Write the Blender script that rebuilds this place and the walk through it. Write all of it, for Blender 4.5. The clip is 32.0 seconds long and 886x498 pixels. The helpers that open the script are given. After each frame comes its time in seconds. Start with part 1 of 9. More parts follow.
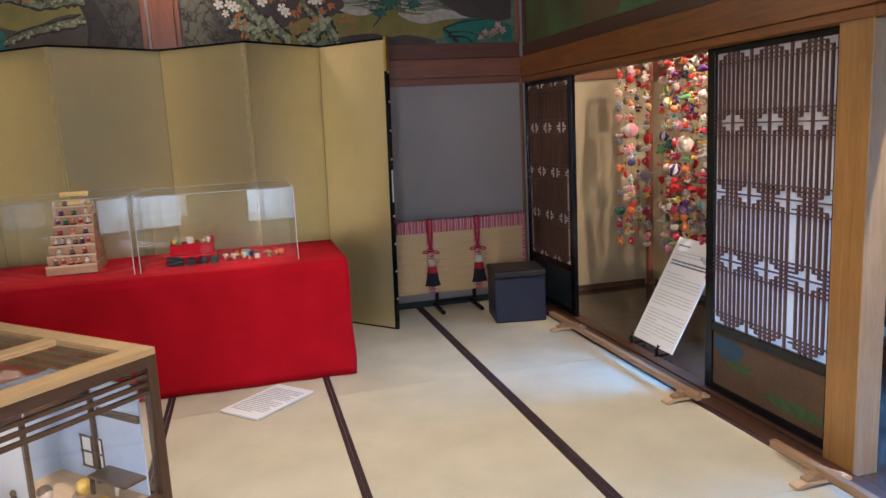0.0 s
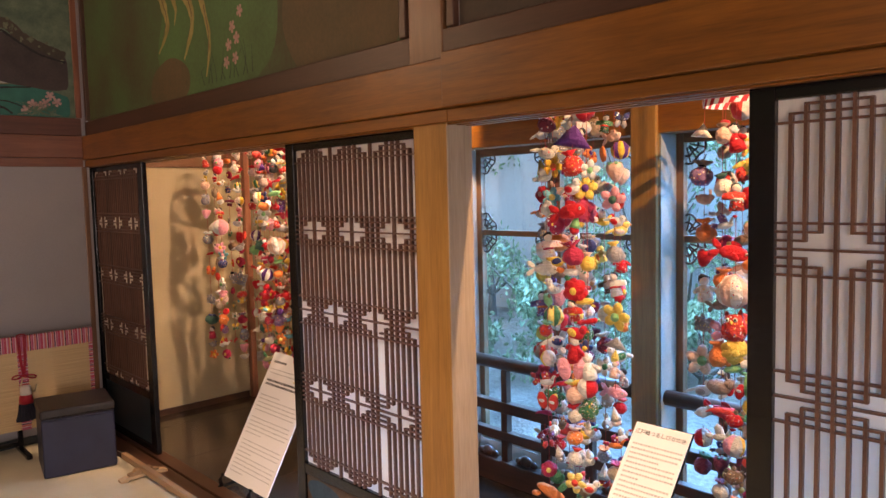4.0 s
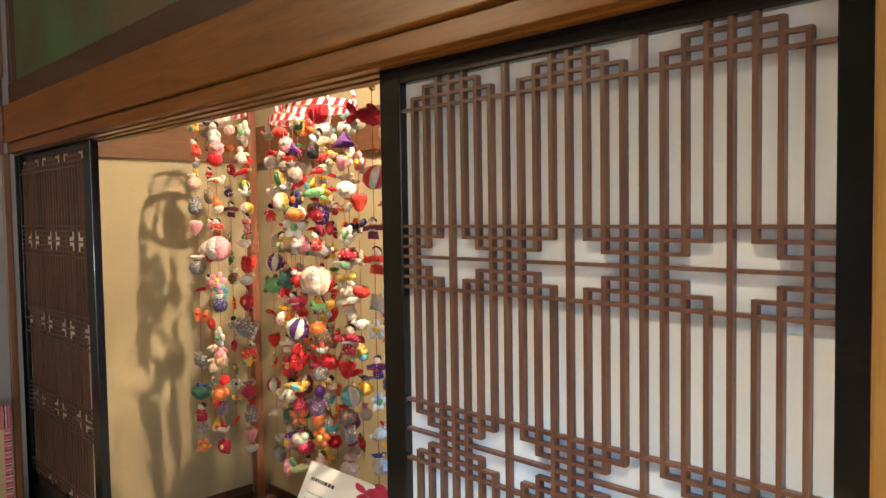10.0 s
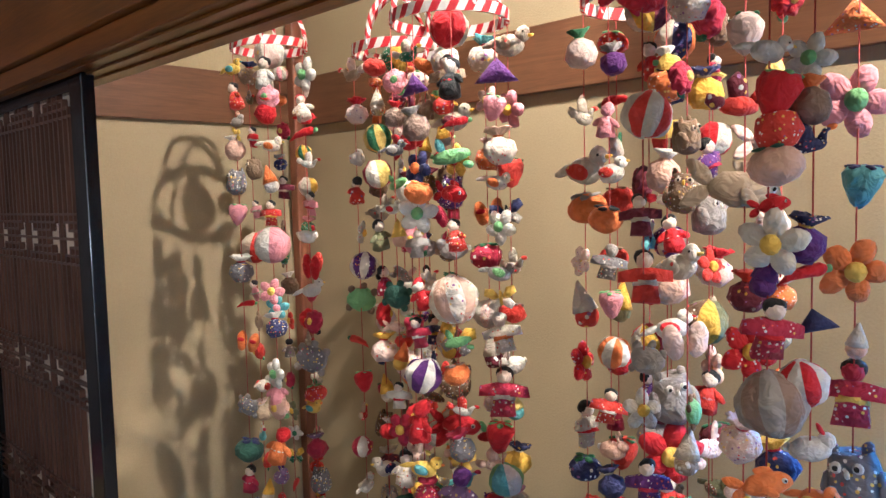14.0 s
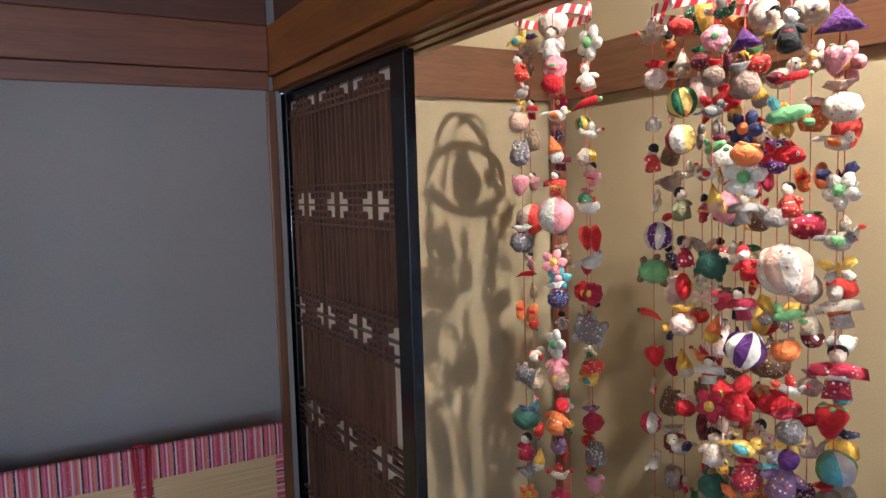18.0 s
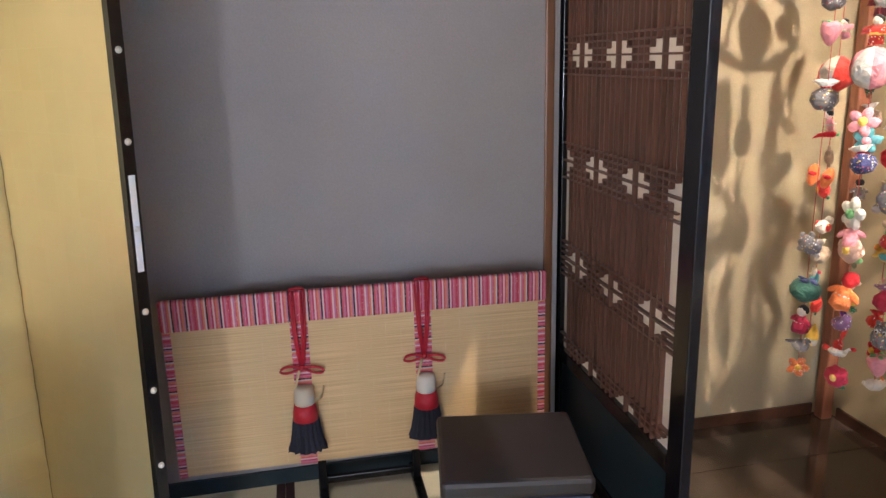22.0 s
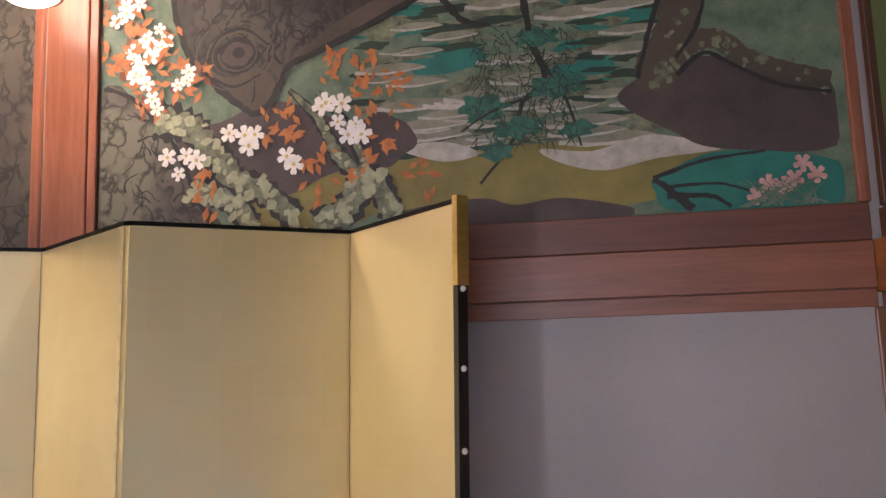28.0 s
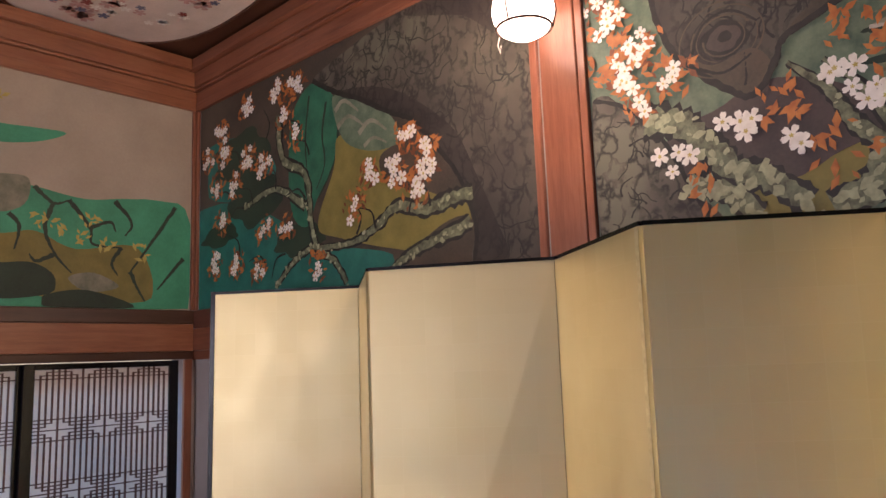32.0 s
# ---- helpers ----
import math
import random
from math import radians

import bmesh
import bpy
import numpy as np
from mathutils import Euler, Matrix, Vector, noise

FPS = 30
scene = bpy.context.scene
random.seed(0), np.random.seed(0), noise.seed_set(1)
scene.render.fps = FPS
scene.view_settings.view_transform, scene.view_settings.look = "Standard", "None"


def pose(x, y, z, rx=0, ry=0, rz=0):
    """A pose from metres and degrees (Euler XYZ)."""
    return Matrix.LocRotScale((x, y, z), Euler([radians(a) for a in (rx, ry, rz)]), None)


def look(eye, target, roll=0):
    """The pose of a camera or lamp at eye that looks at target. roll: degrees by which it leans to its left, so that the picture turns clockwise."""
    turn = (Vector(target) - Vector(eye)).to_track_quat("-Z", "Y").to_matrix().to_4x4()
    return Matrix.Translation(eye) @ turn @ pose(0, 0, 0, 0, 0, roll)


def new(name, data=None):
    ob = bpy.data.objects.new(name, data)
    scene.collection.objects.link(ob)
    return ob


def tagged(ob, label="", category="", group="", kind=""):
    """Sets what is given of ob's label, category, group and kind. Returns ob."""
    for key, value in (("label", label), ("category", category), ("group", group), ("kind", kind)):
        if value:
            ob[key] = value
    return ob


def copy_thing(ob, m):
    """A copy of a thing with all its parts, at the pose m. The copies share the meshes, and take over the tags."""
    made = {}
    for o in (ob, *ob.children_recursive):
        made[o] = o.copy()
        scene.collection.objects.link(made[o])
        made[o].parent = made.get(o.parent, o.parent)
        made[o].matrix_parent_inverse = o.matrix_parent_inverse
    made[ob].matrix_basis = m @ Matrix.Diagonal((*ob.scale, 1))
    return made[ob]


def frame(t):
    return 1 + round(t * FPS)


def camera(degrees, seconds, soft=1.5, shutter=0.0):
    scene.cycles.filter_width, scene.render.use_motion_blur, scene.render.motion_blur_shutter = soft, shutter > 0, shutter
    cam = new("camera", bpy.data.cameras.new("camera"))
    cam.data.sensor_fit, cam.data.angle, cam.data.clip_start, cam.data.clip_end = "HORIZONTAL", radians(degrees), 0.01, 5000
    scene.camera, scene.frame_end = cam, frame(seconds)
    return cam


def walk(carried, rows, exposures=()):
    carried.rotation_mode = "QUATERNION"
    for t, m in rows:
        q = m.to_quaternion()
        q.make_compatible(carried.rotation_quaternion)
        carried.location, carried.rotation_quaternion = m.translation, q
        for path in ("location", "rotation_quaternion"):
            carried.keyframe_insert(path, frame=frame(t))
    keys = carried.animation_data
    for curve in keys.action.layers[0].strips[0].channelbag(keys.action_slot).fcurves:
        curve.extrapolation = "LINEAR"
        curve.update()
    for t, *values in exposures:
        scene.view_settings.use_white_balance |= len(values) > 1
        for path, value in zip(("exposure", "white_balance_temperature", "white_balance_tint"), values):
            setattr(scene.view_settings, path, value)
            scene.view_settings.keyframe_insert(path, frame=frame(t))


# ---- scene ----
cam = camera(62.5, 32.0)
METRES, EYE, TILT, LEAN, TURN = 5.12, 1.46, 0.0, 0.0, -15.1
PATH = [
    (0, (0.076, 0.06, 1.533), (0.578, 1.967, 1.199), -2.9),
    (0.5, (0.086, 0.13, 1.548), (0.779, 1.974, 1.203), -2.8),
    (1, (0.101, 0.195, 1.556), (0.955, 1.969, 1.205), -2.6),
    (1.5, (0.164, 0.248, 1.559), (1.193, 1.928, 1.214), -2.5),
    (2, (0.356, 0.305, 1.574), (1.513, 1.903, 1.247), -2.2),
    (2.5, (0.47, 0.353, 1.615), (1.696, 1.906, 1.322), -1.9),
    (3, (0.536, 0.411, 1.613), (1.81, 1.935, 1.383), -1.6),
    (3.5, (0.593, 0.498, 1.619), (1.919, 1.984, 1.436), -1.5),
    (5.5, (1.074, 0.978, 1.63), (2.499, 2.377, 1.515), -1.0),
    (6, (1.098, 1.116, 1.622), (2.531, 2.508, 1.521), -1.1),
    (6.5, (1.176, 1.231, 1.603), (2.615, 2.617, 1.51), -1.3),
    (7, (1.286, 1.325, 1.596), (2.723, 2.713, 1.51), -1.2),
    (7.5, (1.336, 1.441, 1.579), (2.766, 2.836, 1.5), -0.9),
    (8, (1.331, 1.622, 1.567), (2.751, 3.028, 1.491), -0.9),
    (8.5, (1.338, 1.768, 1.574), (2.749, 3.183, 1.49), -1.2),
    (9, (1.417, 1.954, 1.568), (2.827, 3.369, 1.475), -1.3),
    (9.5, (1.489, 2.133, 1.567), (2.894, 3.554, 1.47), -1.2),
    (10, (1.477, 2.315, 1.556), (2.882, 3.734, 1.461), -0.9),
    (10.5, (1.479, 2.489, 1.547), (2.885, 3.907, 1.446), -0.8),
    (11, (1.571, 2.679, 1.537), (2.976, 4.097, 1.423), -1.0),
    (11.5, (1.645, 2.828, 1.539), (3.053, 4.243, 1.416), -1.0),
    (12, (1.632, 2.998, 1.534), (3.055, 4.397, 1.405), -0.8),
    (12.5, (1.673, 3.119, 1.524), (3.075, 4.54, 1.397), -1.0),
    (13, (1.745, 3.236, 1.528), (3.149, 4.653, 1.383), -1.3),
    (13.5, (1.837, 3.326, 1.545), (3.254, 4.73, 1.398), -1.4),
    (15.5, (1.822, 3.483, 1.561), (3.236, 4.89, 1.42), -1.6),
    (16, (1.794, 3.506, 1.555), (3.196, 4.925, 1.41), -1.7),
    (16.5, (1.759, 3.523, 1.54), (3.12, 4.982, 1.401), -1.5),
    (17, (1.704, 3.536, 1.534), (2.964, 5.081, 1.388), -1.5),
    (17.5, (1.657, 3.555, 1.519), (2.782, 5.202, 1.365), -1.5),
    (18, (1.639, 3.563, 1.512), (2.635, 5.289, 1.346), -1.7),
    (18.5, (1.632, 3.567, 1.502), (2.529, 5.345, 1.323), -1.7),
    (19, (1.611, 3.57, 1.497), (2.429, 5.384, 1.297), -1.7),
    (19.5, (1.595, 3.571, 1.496), (2.32, 5.42, 1.263), -1.7),
    (20, (1.584, 3.566, 1.488), (2.219, 5.442, 1.213), -1.8),
    (20.5, (1.571, 3.573, 1.471), (2.146, 5.458, 1.133), -1.8),
    (21, (1.565, 3.575, 1.459), (2.084, 5.462, 1.045), -1.7),
    (21.5, (1.544, 3.58, 1.457), (2.013, 5.466, 0.985), -1.6),
    (22, (1.509, 3.594, 1.475), (1.903, 5.489, 0.968), -1.5),
    (22.5, (1.47, 3.609, 1.511), (1.734, 5.524, 0.996), -1.6),
    (23, (1.47, 3.604, 1.578), (1.624, 5.532, 1.069), -1.8),
    (23.5, (1.47, 3.596, 1.616), (1.567, 5.53, 1.118), -1.9),
    (24, (1.447, 3.574, 1.665), (1.515, 5.522, 1.214), -1.9),
    (24.5, (1.427, 3.567, 1.697), (1.474, 5.537, 1.355), -2.0),
    (25, (1.415, 3.564, 1.71), (1.439, 5.553, 1.502), -2.1),
    (25.5, (1.386, 3.564, 1.73), (1.394, 5.562, 1.632), -2.1),
    (27.5, (1.39, 3.559, 1.797), (1.241, 5.541, 2.02), -2.0),
    (28, (1.399, 3.537, 1.805), (1.099, 5.499, 2.048), -2.0),
    (28.5, (1.374, 3.516, 1.807), (0.896, 5.441, 2.06), -2.1),
    (29, (1.345, 3.504, 1.804), (0.688, 5.375, 2.067), -2.1),
    (29.5, (1.331, 3.516, 1.799), (0.526, 5.327, 2.072), -2.1),
    (30, (1.34, 3.531, 1.797), (0.409, 5.277, 2.084), -2.1),
    (30.5, (1.333, 3.517, 1.799), (0.29, 5.198, 2.096), -2.1),
    (31, (1.297, 3.501, 1.798), (0.144, 5.108, 2.096), -2.0),
    (31.5, (1.243, 3.498, 1.796), (-0.016, 5.024, 2.093), -2.1),
    (32, (1.189, 3.506, 1.792), (-0.154, 4.958, 2.092), -2.2),
]
walk(cam, [(t, look(eye, target, roll)) for t, eye, target, roll in PATH], [(0, -0.2, 6050, 14), (1, -0.18, 6050, 14), (2, -0.12, 7500, 22), (3, -0.1, 8100, 24), (6.5, -0.22, 11000, 56), (8, -0.22, 10500, 56), (9.2, 0.1, 7600, 14), (10, 0.32, 7200, 6), (11, 0.3, 6500, 4), (13, -0.1, 5700, 8), (16, -0.2, 5700, 12), (18, 0.1, 5500, 8), (20, 0.66, 5600, 4), (22, 0.85, 6000, 12), (24, 0.85, 6150, 30), (28, 0.6, 6300, 24), (31, 0.22, 6400, 26), (32, 0.22, 6500, 28)])

# ---- world, sun, lights ----
world = bpy.data.worlds.new("world")
scene.world = world
world.use_nodes = True
wn = world.node_tree.nodes
sky = wn.new("ShaderNodeTexSky")
sky.sky_type, sky.sun_disc, sky.sun_elevation, sky.sun_rotation = "NISHITA", False, radians(48), radians(250)
wn["Background"].inputs["Strength"].default_value = 0.15
world.node_tree.links.new(sky.outputs[0], wn["Background"].inputs[0])


def lamp(name, kind, where, aim, energy, color, size=0.1, spread=None, blend=0.3):
    data = bpy.data.lights.new(name, kind)
    data.energy, data.color = energy, color
    if kind == "AREA":
        data.shape, data.size, data.size_y = "RECTANGLE", size[0], size[1]
    elif kind == "SUN":
        data.angle = radians(size)
    else:
        data.shadow_soft_size = size
    if kind == "SPOT":
        data.spot_size, data.spot_blend = radians(spread), blend
    ob = new(name, data)
    ob.matrix_world = look(where, aim)
    return ob


lamp("sun", "SUN", (-22, -6, 30), (0, 0, 0), 5.0, (0.16, 0.55, 1.0), 14)
# daylight from the sky over the garden, then an unseen fill lamp added at the south
lamp("garden_skylight", "AREA", (6.6, 2.3, 4.1), (3.2, 2.3, 0.6), 3000, (0.08, 0.40, 1.0), (4.6, 2.4))
lamp("south_fill", "AREA", (0.3, -2.7, 2.05), (0.4, 3.6, 1.3), 76, (0.90, 0.93, 1.0), (4.4, 1.5))
# added unseen lamps: a low fill, and two for windows mirrored in the covers
lamp("south_low_fill", "AREA", (-1.6, -2.75, 1.0), (1.0, 6.0, 1.4), 78, (0.86, 0.91, 1.0), (0.7, 0.4))
lamp("south_window_light", "AREA", (-1.55, -2.75, 0.42), (0.9, 6.0, 0.9), 7, (0.62, 0.80, 1.0), (1.2, 0.5))
lamp("south_window_light", "AREA", (0.55, -2.75, 0.42), (1.0, 6.0, 0.9), 7, (0.62, 0.80, 1.0), (1.0, 0.5))
# warm lamps: veranda spots and the room's ceiling lamp
lamp("veranda_spot", "SPOT", (2.985, 4.15, 2.96), (3.22, 5.8, 1.35), 235, (1.0, 0.86, 0.68), 0.018, 78)
lamp("veranda_spot_two", "SPOT", (3.0, 2.85, 2.75), (3.60, 4.5, 1.2), 330, (1.0, 0.84, 0.66), 0.02, 46)
lamp("veranda_spot_three", "SPOT", (2.75, 0.5, 2.9), (3.15, 2.3, 1.1), 330, (1.0, 0.80, 0.56), 0.02, 56)
# the room's unseen ceiling lamp throws its light down; an added fill brightens the west
lamp("room_lamp", "SPOT", (0.55, 2.5, 3.8), (0.75, 2.75, 0.0), 520, (1.0, 0.92, 0.80), 0.10, 90, 0.8)
lamp("room_fill", "POINT", (-2.5, 1.1, 2.3), (0, 0, 0), 45, (1.0, 0.84, 0.66), 0.15)
lamp("west_daylight", "AREA", (-4.4, 4.6, 1.1), (0, 4.6, 1.0), 9, (1.0, 0.90, 0.95), (2.6, 1.7))
lamp("globe_light", "POINT", (-0.44, 5.80, 3.18), (0, 0, 0), 78, (1.0, 0.80, 0.57), 0.137)

GLOBE = 9.0      # brightness of the glowing globe lamp

# ---- materials ----


def nodes_of(name):
    m = bpy.data.materials.new(name)
    m.use_nodes = True
    return m, m.node_tree, m.node_tree.nodes, m.node_tree.links, m.node_tree.nodes["Principled BSDF"]


def ramp_of(n, stops, constant=False):
    r = n.new("ShaderNodeValToRGB")
    r.color_ramp.interpolation = "CONSTANT" if constant else "LINEAR"
    el = r.color_ramp.elements
    while len(el) < len(stops):
        el.new(0.5)
    for e, (p, c) in zip(el, stops):
        e.position, e.color = p, (*c, 1)
    return r


def surface(name, low, high, rough=0.6, scale=6.0, stretch=(1, 1, 1), fine=60.0, bump=0.15, metal=0.0, mix=0.35, coat=0.0, spec=0.5, depth=0.004):
    """A mottled surface: two scales of noise between two colours, and a fine relief."""
    m, t, n, l, b = nodes_of(name)
    co, mp = n.new("ShaderNodeTexCoord"), n.new("ShaderNodeMapping")
    mp.inputs["Scale"].default_value = stretch
    l.new(co.outputs["Object"], mp.inputs["Vector"])
    big, small = n.new("ShaderNodeTexNoise"), n.new("ShaderNodeTexNoise")
    big.inputs["Scale"].default_value, big.inputs["Detail"].default_value = scale, 5
    small.inputs["Scale"].default_value, small.inputs["Detail"].default_value = fine, 3
    for x in (big, small):
        l.new(mp.outputs[0], x.inputs["Vector"])
    ma = n.new("ShaderNodeMix")
    ma.inputs[0].default_value = mix
    l.new(big.outputs["Fac"], ma.inputs[2])
    l.new(small.outputs["Fac"], ma.inputs[3])
    r = ramp_of(n, [(0.32, low), (0.68, high)])
    l.new(ma.outputs[0], r.inputs[0])
    l.new(r.outputs[0], b.inputs["Base Color"])
    b.inputs["Roughness"].default_value, b.inputs["Metallic"].default_value = rough, metal
    b.inputs["Coat Weight"].default_value = coat
    b.inputs["Specular IOR Level"].default_value = spec
    if bump:
        bp = n.new("ShaderNodeBump")
        bp.inputs["Strength"].default_value, bp.inputs["Distance"].default_value = bump, depth
        l.new(small.outputs["Fac"], bp.inputs["Height"])
        l.new(bp.outputs[0], b.inputs["Normal"])
    return m


def wood(name, low, high, axis, rough=0.45, coat=0.0, grain=26.0):
    """Wood whose grain runs along one axis, with growth lines and a fine streak."""
    m, t, n, l, b = nodes_of(name)
    co, mp = n.new("ShaderNodeTexCoord"), n.new("ShaderNodeMapping")
    s = [1.0, 1.0, 1.0]
    s["xyz".index(axis)] = 0.06
    mp.inputs["Scale"].default_value = s
    info = n.new("ShaderNodeObjectInfo")
    add = n.new("ShaderNodeVectorMath")
    add.operation = "ADD"
    l.new(co.outputs["Object"], add.inputs[0])
    l.new(info.outputs["Random"], add.inputs[1])
    l.new(add.outputs[0], mp.inputs["Vector"])
    a, c, d = n.new("ShaderNodeTexNoise"), n.new("ShaderNodeTexNoise"), n.new("ShaderNodeTexNoise")
    a.inputs["Scale"].default_value, a.inputs["Detail"].default_value, a.inputs["Distortion"].default_value = grain, 4, 1.2
    c.inputs["Scale"].default_value, c.inputs["Detail"].default_value = grain * 9, 2
    d.inputs["Scale"].default_value, d.inputs["Detail"].default_value = 2.5, 3
    for x in (a, c):
        l.new(mp.outputs[0], x.inputs["Vector"])
    l.new(co.outputs["Object"], d.inputs["Vector"])
    m1, m2 = n.new("ShaderNodeMix"), n.new("ShaderNodeMix")
    m1.inputs[0].default_value, m2.inputs[0].default_value = 0.35, 0.3
    l.new(a.outputs["Fac"], m1.inputs[2])
    l.new(c.outputs["Fac"], m1.inputs[3])
    l.new(m1.outputs[0], m2.inputs[2])
    l.new(d.outputs["Fac"], m2.inputs[3])
    r = ramp_of(n, [(0.35, low), (0.66, high)])
    l.new(m2.outputs[0], r.inputs[0])
    l.new(r.outputs[0], b.inputs["Base Color"])
    b.inputs["Roughness"].default_value, b.inputs["Coat Weight"].default_value = rough, coat
    b.inputs["Coat Roughness"].default_value = 0.25
    bp = n.new("ShaderNodeBump")
    bp.inputs["Strength"].default_value, bp.inputs["Distance"].default_value = 0.12, 0.002
    l.new(c.outputs["Fac"], bp.inputs["Height"])
    l.new(bp.outputs[0], b.inputs["Normal"])
    return m


def glass(name, rough=0.0, tint=(1, 1, 1)):
    m, t, n, l, b = nodes_of(name)
    b.inputs["Base Color"].default_value = (*tint, 1)
    b.inputs["Transmission Weight"].default_value, b.inputs["Roughness"].default_value, b.inputs["IOR"].default_value = 1.0, rough, 1.45
    return m


PINE_X = wood("pine_beam_x", (0.110, 0.035, 0.005), (0.260, 0.092, 0.014), "x", 0.38, 0.15)
PINE_Y = wood("pine_beam_y", (0.110, 0.035, 0.005), (0.260, 0.092, 0.014), "y", 0.38, 0.15)
CORNER_Z = wood("corner_post_z", (0.11, 0.045, 0.018), (0.20, 0.085, 0.035), "z", 0.4, 0.1)
PINE_Z = wood("pine_post_z", (0.21, 0.097, 0.024), (0.39, 0.20, 0.060), "z", 0.4, 0.1)
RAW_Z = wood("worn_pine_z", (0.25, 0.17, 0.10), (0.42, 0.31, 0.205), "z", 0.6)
RED_X = wood("red_pine_x", (0.145, 0.048, 0.026), (0.26, 0.095, 0.052), "x", 0.4, 0.1)
RED_Z = wood("red_pine_z", (0.16, 0.052, 0.028), (0.29, 0.11, 0.06), "z", 0.35, 0.15)
RED_Y = wood("red_pine_y", (0.22, 0.075, 0.036), (0.36, 0.145, 0.07), "y", 0.38, 0.12)
BROWN_TRIM_X = wood("brown_trim_x", (0.10, 0.042, 0.020), (0.19, 0.085, 0.040), "x", 0.4, 0.1)
BROWN_TRIM_Y = wood("brown_trim_y", (0.10, 0.042, 0.020), (0.19, 0.085, 0.040), "y", 0.4, 0.1)
DARK_X = wood("dark_wood_x", (0.045, 0.018, 0.010), (0.085, 0.035, 0.02), "x", 0.4)
DARK_Y = wood("dark_wood_y", (0.045, 0.018, 0.010), (0.085, 0.035, 0.02), "y", 0.4)
DARK_Z = wood("dark_wood_z", (0.045, 0.018, 0.010), (0.085, 0.035, 0.02), "z", 0.4)
SLAT = wood("lattice_wood", (0.050, 0.022, 0.015), (0.175, 0.082, 0.055), "z", 0.38, 0.25)
LACQUER = surface("black_lacquer", (0.003, 0.003, 0.004), (0.008, 0.007, 0.008), 0.25, 5, coat=0.12, bump=0.03, spec=0.35)
BLUE_LACQUER = surface("blue_black_lacquer", (0.006, 0.016, 0.022), (0.012, 0.03, 0.04), 0.4, 5, bump=0.05)
RED_DARK = wood("dark_red_pine", (0.085, 0.030, 0.020), (0.15, 0.055, 0.034), "x", 0.45)
TATAMI = surface("tatami_straw", (0.52, 0.45, 0.31), (0.66, 0.58, 0.42), 0.75, 3, (1, 1, 1), 220, 0.3, depth=0.002)
BORDER = surface("tatami_border_cloth", (0.022, 0.008, 0.010), (0.045, 0.018, 0.02), 0.8, 20, fine=300, bump=0.2)
GREY_WALL = surface("grey_plaster", (0.285, 0.262, 0.258), (0.36, 0.332, 0.328), 0.9, 1.5, fine=160, bump=0.25)
TAN_WALL = surface("tan_plaster", (0.36, 0.278, 0.162), (0.44, 0.35, 0.21), 0.9, 1.5, fine=160, bump=0.25)
FLOOR_DARK = surface("polished_dark_floor", (0.030, 0.020, 0.016), (0.065, 0.042, 0.03), 0.15, 3, (1, 1, 1), 40, 0.05, coat=0.3)
REVEAL = surface("daylit_reveal", (0.22, 0.22, 0.19), (0.30, 0.30, 0.26), 0.7, 3, fine=80, bump=0.1)
PLASTER_WHITE = surface("white_plaster", (0.55, 0.50, 0.43), (0.66, 0.61, 0.53), 0.9, 2, fine=120, bump=0.2)
RED_CLOTH = surface("red_felt", (0.36, 0.002, 0.008), (0.50, 0.005, 0.015), 0.95, 4, fine=240, bump=0.3, spec=0.15)
PAPER_WHITE = surface("white_card", (0.84, 0.83, 0.81), (0.89, 0.88, 0.87), 0.7, 3, fine=80, bump=0.03)
INK = surface("ink", (0.03, 0.03, 0.03), (0.06, 0.06, 0.06), 0.8, 9, bump=0)
LEATHER = surface("dark_leatherette", (0.008, 0.006, 0.007), (0.016, 0.013, 0.014), 0.42, 9, fine=260, bump=0.2)
BLUE_LEATHER = surface("navy_leatherette", (0.007, 0.010, 0.032), (0.013, 0.018, 0.050), 0.42, 9, fine=260, bump=0.2)
PALE_WOOD_Y = wood("pale_wood_y", (0.50, 0.33, 0.19), (0.66, 0.47, 0.29), "y", 0.6)
GLASS = glass("clear_glass")

m, t, n, l, b = nodes_of("shoji_paper")
b.inputs["Base Color"].default_value = (0.90, 0.87, 0.81, 1)
b.inputs["Roughness"].default_value = 0.9
tr, mx = n.new("ShaderNodeBsdfTranslucent"), n.new("ShaderNodeMixShader")
tr.inputs[0].default_value = (0.80, 0.76, 0.70, 1)
nz = n.new("ShaderNodeTexNoise")
nz.inputs["Scale"].default_value, nz.inputs["Detail"].default_value = 40, 6
bp = n.new("ShaderNodeBump")
bp.inputs["Strength"].default_value, bp.inputs["Distance"].default_value = 0.15, 0.002
l.new(nz.outputs[0], bp.inputs["Height"])
l.new(bp.outputs[0], b.inputs["Normal"])
mx.inputs[0].default_value = 0.42
l.new(b.outputs[0], mx.inputs[1])
l.new(tr.outputs[0], mx.inputs[2])
l.new(mx.outputs[0], n["Material Output"].inputs[0])
SHOJI = m

# ---- mesh helpers ----


def box(bm, x0, x1, y0, y1, z0, z1, bevel=0.0, mat_index=0):
    r = bmesh.ops.create_cube(bm, size=1.0, matrix=Matrix.Translation(((x0 + x1) / 2, (y0 + y1) / 2, (z0 + z1) / 2)) @ Matrix.Diagonal((x1 - x0, y1 - y0, z1 - z0, 1)))
    vs = r["verts"]
    fs = {f for v in vs for f in v.link_faces}
    if bevel:
        res = bmesh.ops.bevel(bm, geom=list({e for v in vs for e in v.link_edges}), offset=bevel, segments=2, affect="EDGES", profile=0.5)
        fs = set(res["faces"]) | {f for f in fs if f.is_valid}
    for f in fs:
        f.material_index = mat_index
    return vs


def boxed(*a, **k):
    bm = bmesh.new()
    box(bm, *a, **k)
    return bm


